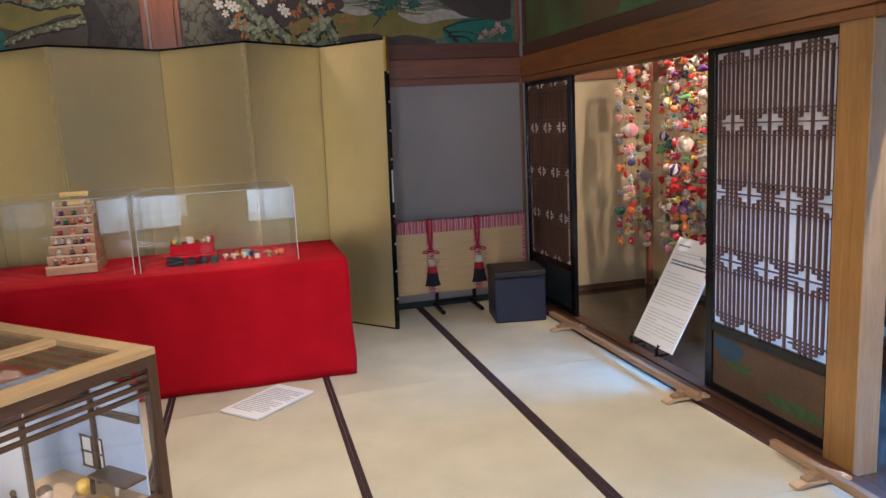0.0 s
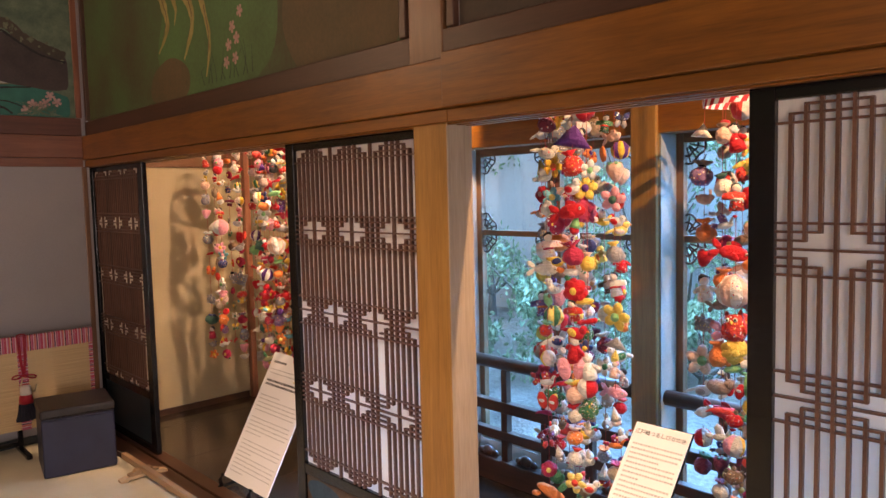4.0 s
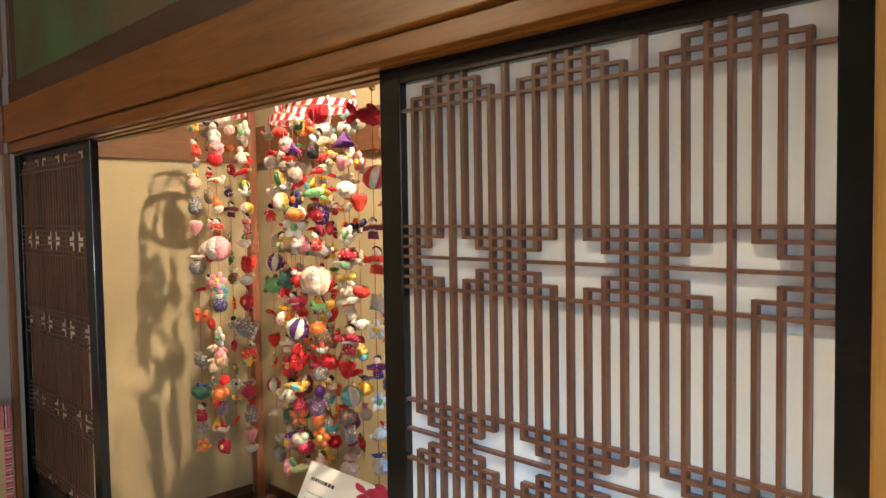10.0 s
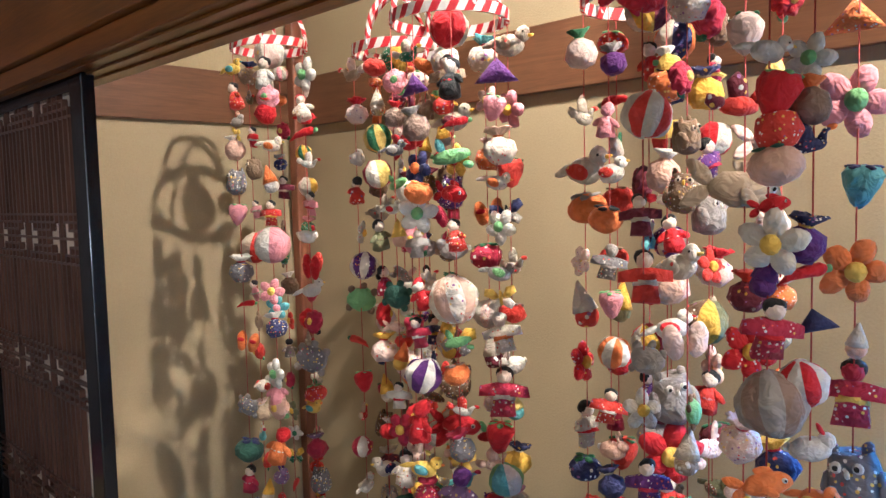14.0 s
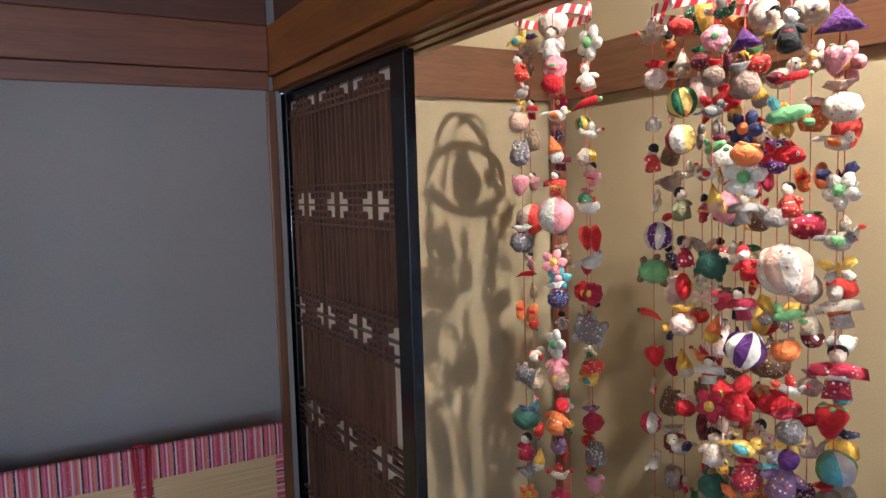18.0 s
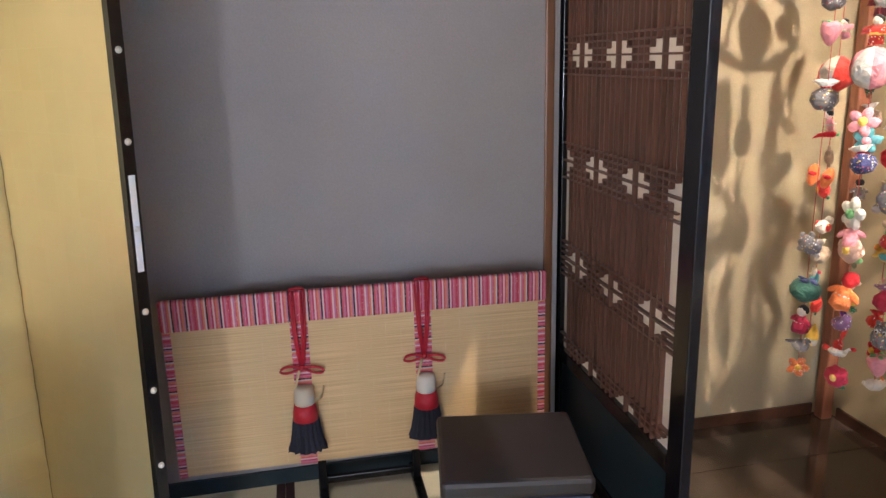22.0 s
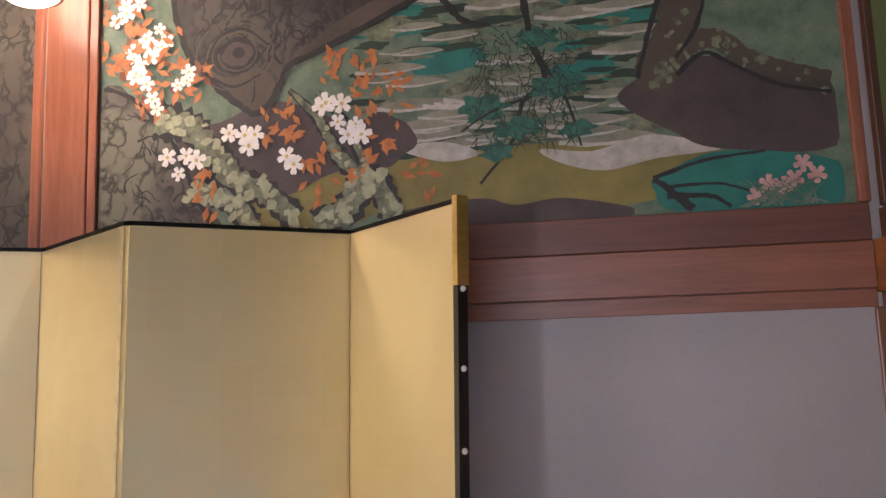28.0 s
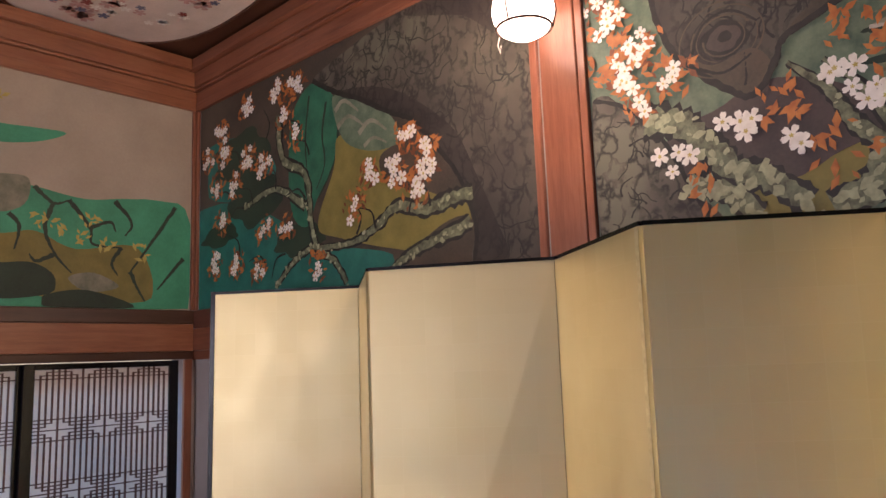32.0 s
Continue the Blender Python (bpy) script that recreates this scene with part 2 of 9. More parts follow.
def mesh_of(name, bm, materials, smooth=False):
    me = bpy.data.meshes.new(name)
    bm.to_mesh(me)
    bm.free()
    for mt in materials if isinstance(materials, (list, tuple)) else [materials]:
        me.materials.append(mt)
    if smooth:
        me.polygons.foreach_set("use_smooth", [True] * len(me.polygons))
    return me


def part(name, bm, material, parent=None, label="", smooth=False, at=None):
    """One bmesh (or ready mesh) as one mesh object under a thing."""
    me = bm if isinstance(bm, bpy.types.Mesh) else mesh_of(name, bm, material, smooth)
    ob = new(name, me)
    ob.parent = parent
    if at is not None:
        ob.matrix_basis = at
    return tagged(ob, label)


def thing(name, m, label, category, group="", kind=""):
    ob = new(name)
    ob.empty_display_size = 0.1
    ob.matrix_basis = m
    return tagged(ob, label, category, group, kind)


def fixed(name, bm, material, label, category):
    """A piece of the setting."""
    return tagged(part(name, bm, material), label, category, kind="structure")


def tube(bm, pts, r, sides=8, closed=False, mat_index=0, radii=None):
    """A round bar along points."""
    pts = [Vector(p) for p in pts]
    rings, k = [], len(pts)
    for i, p in enumerate(pts):
        a = pts[(i - 1) % k] if closed or i else pts[i]
        c = pts[(i + 1) % k] if closed or i < k - 1 else pts[i]
        d = (c - a).normalized()
        u = d.cross(Vector((0, 0, 1)) if abs(d.z) < 0.9 else Vector((1, 0, 0))).normalized()
        v = d.cross(u)
        rr = radii[i] if radii else r
        rings.append([bm.verts.new(p + rr * (u * math.cos(2 * math.pi * s / sides) + v * math.sin(2 * math.pi * s / sides))) for s in range(sides)])
    fs = []
    for i in range(k if closed else k - 1):
        A, B = rings[i], rings[(i + 1) % k]
        for s in range(sides):
            fs.append(bm.faces.new((A[s], A[(s + 1) % sides], B[(s + 1) % sides], B[s])))
    if not closed:
        fs += [bm.faces.new(rings[0][::-1]), bm.faces.new(rings[-1])]
    for f in fs:
        f.material_index, f.smooth = mat_index, True
    return rings


def ball(bm, c, r, seg=12, rings=8, squash=(1, 1, 1), mat_index=0, turn=None):
    mtx = Matrix.Translation(c) @ (turn or Matrix()) @ Matrix.Diagonal((r * squash[0], r * squash[1], r * squash[2], 1))
    vs = bmesh.ops.create_uvsphere(bm, u_segments=seg, v_segments=rings, radius=1.0, matrix=mtx)["verts"]
    for f in {f for v in vs for f in v.link_faces}:
        f.material_index, f.smooth = mat_index, True
    return vs


def lathe(bm, profile, seg=20, c=(0, 0, 0), mat_index=0):
    """A body turned about z from (radius, height) pairs."""
    c = Vector(c)
    rings = [[bm.verts.new(c + Vector((r * math.cos(2 * math.pi * s / seg), r * math.sin(2 * math.pi * s / seg), h))) for s in range(seg)] for r, h in profile]
    fs = []
    for A, B in zip(rings, rings[1:]):
        for s in range(seg):
            fs.append(bm.faces.new((A[s], A[(s + 1) % seg], B[(s + 1) % seg], B[s])))
    fs += [bm.faces.new(rings[0][::-1]), bm.faces.new(rings[-1])]
    for f in fs:
        f.material_index, f.smooth = mat_index, True


# ---- the plan: walls run along x and y; metres ----
WEST, EAST, NORTH, SOUTH = -3.47, 2.413, 6.02, -3.0
VER_E = 3.62          # inner face of the veranda's outer wall
HEAD, RAIL_TOP, MURAL_LO, MURAL_HI, CEIL = 1.857, 2.066, 2.16, 3.60, 3.95
POST_Y0, POST_Y1 = 2.395, 2.566

# floors
fixed("floor", boxed(WEST - 0.2, 2.317, SOUTH - 0.2, NORTH + 0.15, -0.12, -0.03), TATAMI, "board floor under the straw mats", "floor")
veranda_floor = fixed("floor_veranda", boxed(2.4225, 4.0, SOUTH - 0.2, NORTH + 0.15, -0.12, -0.020), FLOOR_DARK, "polished dark wooden veranda floor", "floor")
seams = [SOUTH - 0.19] + [2.17 + 0.71 * k for k in range(-7, 6)] + [NORTH + 0.15]
for y0, y1 in zip(seams, seams[1:]):
    if y1 > y0 + 0.1:
        part("plank", boxed(2.423, 3.999, y0 + 0.002, y1 - 0.002, -0.0196, -0.012, bevel=0.0012), FLOOR_DARK, veranda_floor)
fixed("floor_sill", boxed(2.318, 2.422, SOUTH - 0.2, NORTH + 0.1, -0.12, 0.004), DARK_Y, "dark wooden door sill", "sill")
for k, (y0, y1) in enumerate(((POST_Y1 + 0.001, NORTH - 0.02), (-1.12, 1.36))):
    fixed(f"trim_door_track_{k + 1}", boxed(2.440, 2.522, y0, y1, -0.0118, 0.004, bevel=0.002), DARK_Y, "low dark wooden track under the paper doors", "door track")

# walls
fixed("wall_north", boxed(WEST - 0.15, 2.436, NORTH, NORTH + 0.15, -0.12, CEIL + 0.3), GREY_WALL, "grey plaster wall behind the folding screen", "wall")
bm = bmesh.new()
for wb in ((SOUTH, 3.2, -0.12, CEIL + 0.3), (5.93, NORTH, -0.12, CEIL + 0.3), (3.2, 5.93, 1.862, CEIL + 0.3), (3.2, 5.93, -0.12, 0.0)):
    box(bm, WEST - 0.15, WEST, *wb)
fixed("wall_west", bm, GREY_WALL, "plaster wall with an opening for paper doors", "wall")
fixed("wall_south", boxed(WEST - 0.15, 4.0, SOUTH - 0.15, SOUTH, -0.12, CEIL + 0.3), PLASTER_WHITE, "plain plaster wall", "wall")
fixed("wall_east_upper", boxed(EAST + 0.03, EAST + 0.18, SOUTH, NORTH, RAIL_TOP, CEIL + 0.3), GREY_WALL, "upper wall above the paper doors", "wall")
fixed("wall_veranda_north", boxed(2.50, 3.9, NORTH, NORTH + 0.15, -0.12, 3.2), TAN_WALL, "tan plaster wall with shadows of hanging ornaments", "wall")
fixed("wall_veranda_east", boxed(VER_E + 0.03, VER_E + 0.2, 3.62, NORTH, -0.12, 3.2), TAN_WALL, "tan plaster wall", "wall")
fixed("ceiling", boxed(WEST - 0.15, EAST + 0.2, SOUTH, NORTH + 0.15, CEIL + 0.02, CEIL + 0.12), DARK_X, "dark painted wooden ceiling", "ceiling")
fixed("ceiling_veranda", boxed(EAST + 0.18, 3.9, SOUTH, NORTH + 0.15, 3.0, 3.1), PINE_Y, "wooden veranda ceiling", "ceiling")

# rails above the doors
def rail_east(name, y0, y1, proud=0.0, rise=0.0):
    bm = bmesh.new()
    box(bm, EAST - 0.022 - proud, EAST + 0.03, y0, y1, HEAD + 0.046, RAIL_TOP + rise, 0.004)
    box(bm, EAST - 0.005, EAST + 0.16, y0, y1, HEAD, HEAD + 0.044, 0.003)
    for k in range(3):
        box(bm, EAST + 0.015 + 0.045 * k, EAST + 0.038 + 0.045 * k, y0, y1, HEAD - 0.006, HEAD - 0.0005)
    return fixed(name, bm, PINE_Y, "reddish pine rail above the paper doors", "beam")


rail_east("trim_east_rail", POST_Y0 - 0.02, NORTH - 0.002)
rail_east("trim_east_rail_south", SOUTH, POST_Y0 - 0.021, 0.008, 0.018)
bm = bmesh.new()
box(bm, WEST, EAST - 0.022, NORTH - 0.03, NORTH, HEAD + 0.06, RAIL_TOP, 0.004)
box(bm, WEST, EAST - 0.022, NORTH - 0.02, NORTH, HEAD, HEAD + 0.058, 0.003)
fixed("trim_north_rail", bm, RED_X, "reddish wooden rail along the grey wall", "beam")

# posts
def post(name, x0, x1, y0, y1, z0, z1, material, label):
    return fixed(name, boxed(x0, x1, y0, y1, z0, z1, bevel=0.006), material, label, "post")


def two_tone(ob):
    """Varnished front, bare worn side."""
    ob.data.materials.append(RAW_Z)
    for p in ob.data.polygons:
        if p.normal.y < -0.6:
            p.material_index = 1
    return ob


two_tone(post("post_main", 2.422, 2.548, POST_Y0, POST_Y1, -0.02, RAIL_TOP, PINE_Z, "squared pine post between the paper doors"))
post("post_main_upper", EAST, EAST + 0.03, POST_Y0, POST_Y1, RAIL_TOP + 0.001, CEIL, CORNER_Z, "squared pine post between the painted panels")
post("post_corner", 2.382, 2.416, NORTH - 0.012, NORTH, -0.02, HEAD, CORNER_Z, "narrow reddish corner post")
fixed("post_jamb", boxed(2.437, 2.498, NORTH + 0.077, NORTH + 0.15, -0.02, HEAD), LACQUER, "black door jamb in the corner", "post")
post("post_south", EAST, EAST + 0.21, -1.27, -1.13, -0.02, CEIL, PINE_Z, "squared pine post")
post("post_mural", -0.505, -0.327, NORTH - 0.03, NORTH + 0.02, RAIL_TOP, CEIL, RED_Z, "reddish post between the painted panels")
post("post_window", VER_E - 0.02, VER_E + 0.13, 2.30, 2.43, -0.02, 3.0, PINE_Z, "squared pine post between veranda windows")
post("post_window_north", VER_E - 0.02, VER_E + 0.13, 3.56, 3.69, -0.02, 3.0, PINE_Z, "squared pine post beside the windows")
post("post_window_south", VER_E - 0.02, VER_E + 0.13, 1.04, 1.17, -0.02, 3.0, PINE_Z, "squared pine post between veranda windows")
post("post_window_far", VER_E - 0.02, VER_E + 0.13, -0.22, -0.09, -0.02, 3.0, PINE_Z, "squared pine post between veranda windows")

# pale boards added in the reveals, their colour imitating the posts' daylit sides
for k, y in enumerate((3.56, 2.30, 1.04)):
    fixed(f"trim_window_reveal_{k + 1}", boxed(VER_E + 0.008, VER_E + 0.143, y - 0.008, y - 0.0005, 0.10, 1.858), REVEAL, "pale grey-green board imitating the daylit side of the window post", "trim")

# trim of the veranda
for nm, bmx, mt in (("trim_veranda_north", (EAST + 0.22, VER_E + 0.03, NORTH - 0.02, NORTH, HEAD, 2.058), BROWN_TRIM_X),
                    ("trim_veranda_east", (VER_E + 0.005, VER_E + 0.03, 3.69, NORTH - 0.02, HEAD, 2.058), BROWN_TRIM_Y)):
    fixed(nm, boxed(*bmx, bevel=0.004), mt, "wooden rail along the tan wall", "beam")
fixed("trim_window_head", boxed(VER_E + 0.0, VER_E + 0.12, SOUTH, 3.56, 1.86, 2.05, bevel=0.004), PINE_Y, "pine beam above the windows", "beam")
fixed("wall_window_upper", boxed(VER_E + 0.03, VER_E + 0.12, SOUTH, 3.56, 2.05, 3.1), TAN_WALL, "plaster above the windows", "wall")

# ---- paper doors ----
STEP, ROWS_Z, LIFT = 0.0341, 0.357, 0.0205
BAR_W, BAR_D = 0.0085, 0.014


def lattice_bars():
    """Bars of the cross lattice as (along0, along1, level0, level1): 24 steps wide, four rows of crosses high."""
    up, across = [], []
    for i in range(1, 24):
        cuts = []
        for row in range(5):
            off = (i - (0 if row % 2 == 0 else 4)) % 8
            off = min(off, 8 - off)
            if off in (1, 2):
                k = 2 if off == 1 else 1
                cuts.append((row * ROWS_Z - k * LIFT, row * ROWS_Z + k * LIFT))
        z = 0.0
        for lo, hi in cuts:
            if lo > z:
                up.append((i, z, lo))
            z = hi
        if z < 4 * ROWS_Z:
            up.append((i, z, 4 * ROWS_Z))
    for row in range(5):
        c0 = 4 if row % 2 == 0 else 0
        for k in (-3, -2, -1, 0, 1, 2, 3):
            z = row * ROWS_Z + k * LIFT
            if not 0.004 < z < 4 * ROWS_Z - 0.004:
                continue
            if k in (-3, 0, 3):
                across.append((0, 24, z))
            else:
                h = 3 if abs(k) == 2 else 2
                for c in range(c0, 25, 8):
                    across.append((max(0, c - h), min(24, c + h), z))
    return up, across


def shoji_door(name, m, lower, label, lost=(), S=0.062):
    """A paper sliding door in the local plane x=0, seen from -x, running along -y from its edge, 0.92 wide."""
    d = thing(name, m, label, "sliding door", kind="structure")
    W, top, bot = 24 * STEP, HEAD, 0.40
    for nm, b in (("stile", (-0.016, 0.016, 0, S, 0.004, top)), ("stile", (-0.016, 0.016, -W - S, -W, 0.004, top)),
                  ("top_rail", (-0.015, 0.015, -W, 0, top - 0.036, top)), ("middle_rail", (-0.015, 0.015, -W, 0, bot - 0.05, bot)),
                  ("bottom_rail", (-0.015, 0.015, -W, 0, 0.004, 0.05))):
        y0, y1 = b[2], b[3]
        if nm == "stile" and y0 == 0:
            y0, y1 = 0.0, S
        part(nm, boxed(b[0], b[1], y0, y1, b[4], b[5], bevel=0.003), LACQUER, d)
    part("paper", boxed(0.004, 0.0055, -W, 0, bot, top - 0.036), SHOJI, d, "white shoji paper")
    part("lower_panel", boxed(-0.004, 0.008, -W, 0, 0.05, bot - 0.05), lower, d, "painted wooden lower panel")
    up, across = lattice_bars()
    shared = {}

    def bar(dims):
        key = tuple(round(v, 4) for v in dims)
        if key not in shared:
            shared[key] = mesh_of("slat", boxed(-dims[0] / 2, dims[0] / 2, -dims[1] / 2, dims[1] / 2, -dims[2] / 2, dims[2] / 2), SLAT)
        return shared[key]

    for i, z0, z1 in up:
        z1 = min(z1, top - 0.036 - bot)
        if any(i == a and z0 < (r + 0.5) * ROWS_Z < z1 for a, r in lost):
            continue
        if z1 - z0 > 0.004:
            part("slat", bar((BAR_D, BAR_W, z1 - z0)), SLAT, d, at=Matrix.Translation((-0.005, -i * STEP, bot + (z0 + z1) / 2)))
    for a, c, z in across:
        part("cross_slat", bar((BAR_D - 0.001, (c - a) * STEP + (BAR_W if a > 0 or c < 24 else -0.002), 0.006)), SLAT, d,
             at=Matrix.Translation((-0.0055, -(a + c) / 2 * STEP, bot + z)))
    return d


PAINTED = surface("painted_panel", (0.055, 0.03, 0.018), (0.12, 0.07, 0.04), 0.5, 3, fine=60, bump=0.05)
PAINT_BLUE = surface("paint_dull_blue", (0.012, 0.04, 0.075), (0.03, 0.075, 0.12), 0.6, 12, bump=0.05)
PAINT_MOSS = surface("paint_moss", (0.03, 0.06, 0.02), (0.06, 0.11, 0.04), 0.6, 20, bump=0.05)
DOOR_X = 2.475
# painted blue rock and green ground on the lower door panels
def door_paint(door):
    for nm, mt, pts in (("painted_rock", PAINT_BLUE, [(-0.13, 0.275, 0.12, 0.065)]), ("painted_grass", PAINT_MOSS, [(-0.22, 0.20, 0.10, 0.03), (-0.62, 0.12, 0.20, 0.035)])):
        bm = bmesh.new()
        for cy, cz, ry, rz in pts:
            bm.faces.new([bm.verts.new((-0.0052, cy + ry * math.cos(a) * (1 + 0.12 * math.sin(3 * a)), cz + rz * math.sin(a) * (1 + 0.1 * math.sin(2 * a + 1)))) for a in [-2 * math.pi * i / 28 for i in range(28)]])
        bm.normal_update()
        for f in bm.faces:
            if f.normal.x > 0:
                f.normal_flip()
        part(nm, bm, mt, door)


door1 = shoji_door("door_1", Matrix.Translation((DOOR_X, 6.044, 0)), BLUE_LACQUER, "black lacquered paper door with cross lattice and teal lower panel", ((1, 1), (23, 1)), 0.075)
door2 = shoji_door("door_2", Matrix.Translation((DOOR_X + 0.01, 3.437, 0)), PAINTED, "black lacquered paper door with cross lattice and painted lower panel", ((17, 1),))
door_paint(door2)
door3 = copy_thing(door2, Matrix.Translation((DOOR_X + 0.01, 1.325, 0)))
door4 = copy_thing(door2, Matrix.Translation((DOOR_X - 0.02, 0.40, 0)))

# ---- straw mats ----
def mats():
    cols = [(-3.46, -2.43), (-2.43, -1.42), (-1.42, -0.47), (-0.47, 0.447), (0.447, 1.407), (1.407, 2.315)]
    ends = [6.02, 4.19, 2.37, 0.55, -1.27, -3.0]
    for ci, (x0, x1) in enumerate(cols):
        for y1, y0 in zip(ends, ends[1:]):
            mat = thing("tatami_mat", pose((x0 + x1) / 2, (y0 + y1) / 2, -0.03), "pale straw mat with a dark brown cloth border", "tatami mat", "straw mats on the floor")
            w, h = (x1 - x0) / 2 - 0.0006, (y1 - y0) / 2 - 0.0004
            part("straw", boxed(-w, w, -h, h, 0.0, 0.030, bevel=0.0012), TATAMI, mat)
            bw = 0.021 if ci in (2, 3) else 0.031
            # one border at each long side
            part("border", boxed(-w + 0.0005, -w + (0.021 if ci == 4 else bw), -h + 0.001, h - 0.001, 0.0305, 0.0325), BORDER, mat)
            part("border", boxed(w - (0.031 if ci == 4 else (0.021 if ci == 3 else bw)), w - 0.0005, -h + 0.001, h - 0.001, 0.0305, 0.0325), BORDER, mat)


mats()

# ---- guard rails on the floor ----
TAN_BAR = wood("tan_bar_y", (0.26, 0.15, 0.08), (0.40, 0.25, 0.14), "y", 0.5)


def prism_y(outline, y0, y1):
    """A solid with the outline (x, z), drawn out along y."""
    bm = bmesh.new()
    rings = [[bm.verts.new((a, y, c)) for a, c in outline] for y in (y0, y1)]
    n = len(outline)
    for i in range(n):
        bm.faces.new((rings[0][i], rings[0][(i + 1) % n], rings[1][(i + 1) % n], rings[1][i]))
    bm.faces.new(rings[0][::-1])
    bm.faces.new(rings[1])
    bmesh.ops.recalc_face_normals(bm, faces=bm.faces)
    return bm


def guard_rail(x, y0, y1, turn, feet):
    g = thing("floor_guard_rail", pose(x, y0, 0.004, 0, 0, turn), "low pale wooden guard rail on small feet along the sill", "guard rail", "guard rails at the sill")
    L = y1 - y0
    part("bar", boxed(-0.017, 0.017, 0, L, 0.036, 0.070, bevel=0.003), TAN_BAR, g, "tan wooden bar")
    for f in feet:
        # a pale sole with an arched underside, and a tan block that holds the bar
        sole = [(-0.135, 0.0), (-0.095, 0.0), (-0.08, 0.008), (0.08, 0.008), (0.095, 0.0), (0.135, 0.0), (0.135, 0.012), (0.105, 0.022), (-0.105, 0.022), (-0.135, 0.012)]
        block = [(-0.085, 0.0222), (0.085, 0.0222), (0.085, 0.034), (0.052, 0.040), (0.045, 0.054), (0.0175, 0.054), (0.0175, 0.0355), (-0.0175, 0.0355), (-0.0175, 0.054), (-0.045, 0.054), (-0.052, 0.040), (-0.085, 0.034)]
        foot = part("foot", prism_y(sole, f - 0.024, f + 0.024), PALE_WOOD_Y, g, "pale wooden foot")
        part("saddle_block", prism_y(block, f - 0.02, f + 0.02), TAN_BAR, foot)


guard_rail(2.262, 3.246, 5.165, 0.0, (0.12, 1.62))
guard_rail(2.245, 0.55, 2.667, 0.0, (0.2, 1.83))

# ---- the red table ----
TABLE_Z = 0.735


def red_table():
    t = thing("display_table", pose(-0.81, 5.0, 0, 0, 0, 0), "long wooden display table under a bright red felt cloth", "table")
    part("tabletop", boxed(-1.43, 1.435, -0.43, 0.45, TABLE_Z - 0.04, TABLE_Z - 0.006, bevel=0.003), DARK_X, t, "dark wooden tabletop")
    for x in (-1.36, 1.38):
        for y in (-0.37, 0.40):
            part("leg", boxed(x - 0.03, x + 0.03, y - 0.03, y + 0.03, 0, TABLE_Z - 0.042, bevel=0.004), DARK_Z, t)
        part("end_board", boxed(x - 0.012, x + 0.012, -0.338, 0.368, 0.25, TABLE_Z - 0.042), DARK_X, t)
    # cloth: top sheet, front drop with soft folds, short back drop
    bm = bmesh.new()
    nx, prof = 72, []
    for k in range(13):
        prof.append((0.46 - 0.92 * k / 12, TABLE_Z, 0.0))
    for k in range(1, 15):
        prof.append((-0.462 - 0.010 * math.sin(k / 14 * 1.5), TABLE_Z - (TABLE_Z - 0.006) * k / 14, k / 14))
    prof = [(0.468, TABLE_Z - 0.16 + 0.04 * i, 0.0) for i in range(4)] + prof
    rows = []
    for i in range(nx + 1):
        x = -1.45 + 2.90 * i / nx
        end = max(0.0, (abs(x) - 1.30) / 0.15)
        row = []
        for y, z, f in prof:
            w = f * (0.006 * math.sin(x * 9 + 1.3) + 0.004 * math.sin(x * 23 + 0.5) + end * 0.012 * math.sin(z * 14))
            row.append(bm.verts.new((x + f * end * 0.01 * math.sin(z * 11) * (1 if x > 0 else -1), y - w, z + (0.0015 * math.sin(x * 6) if f == 0 else 0))))
        rows.append(row)
    for a, b2 in zip(rows, rows[1:]):
        for j in range(len(prof) - 1):
            bm.faces.new((a[j], b2[j], b2[j + 1], a[j + 1])).smooth = True
    bmesh.ops.recalc_face_normals(bm, faces=bm.faces)
    ob = part("cloth", bm, RED_CLOTH, t, "bright red felt tablecloth with soft folds")
    so = ob.modifiers.new("thick", "SOLIDIFY")
    so.thickness, so.offset = 0.004, 1
    part("cloth_seam", boxed(1.13, 1.134, -0.45, 0.45, TABLE_Z + 0.004, TABLE_Z + 0.007), RED_CLOTH, t)


red_table()

# ---- things on the table ----
ACRYLIC = glass("clear_acrylic", 0.0, (0.97, 0.99, 1.0))


EDGE_GLINT = surface("acrylic_edge_glint", (0.60, 0.55, 0.52), (0.75, 0.70, 0.68), 0.3, 30, bump=0)


def clear_cover(x0, x1, y0, y1, h):
    c = thing("acrylic_cover", pose((x0 + x1) / 2, (y0 + y1) / 2, TABLE_Z + 0.008), "clear acrylic display cover over miniature dolls", "display cover", "clear covers on the table")
    w, d, s = (x1 - x0) / 2, (y1 - y0) / 2, 0.004
    for b in ((-w, w, -d, -d + s, 0, h - s), (-w, w, d - s, d, 0, h - s), (-w, -w + s, -d + s, d - s, 0, h - s), (w - s, w, -d + s, d - s, 0, h - s), (-w, w, -d, d, h - s, h)):
        ob = part("pane", boxed(*b), ACRYLIC, c)
        ob.visible_shadow = False
    # opaque pale strips along the edges, the glint of the acrylic put into colour
    bm = bmesh.new()
    for x in (-w, w):
        for y in (-d, d):
            box(bm, x - 0.0022, x + 0.0022, y - 0.0022, y + 0.0022, 0.001, h - 0.003)
    for x in (-w, w):
        box(bm, x - 0.002, x + 0.002, -d + 0.003, d - 0.003, h - 0.0022, h + 0.0012)
    for y in (-d, d):
        box(bm, -w, w, y - 0.002, y + 0.002, h - 0.0022, h + 0.0012)
    part("edge_glint", bm, EDGE_GLINT, c, "pale opaque strip painted as the glint of the polished edge").visible_shadow = False
    return c


clear_cover(-0.585, 0.35, 4.70, 5.425, 0.46)
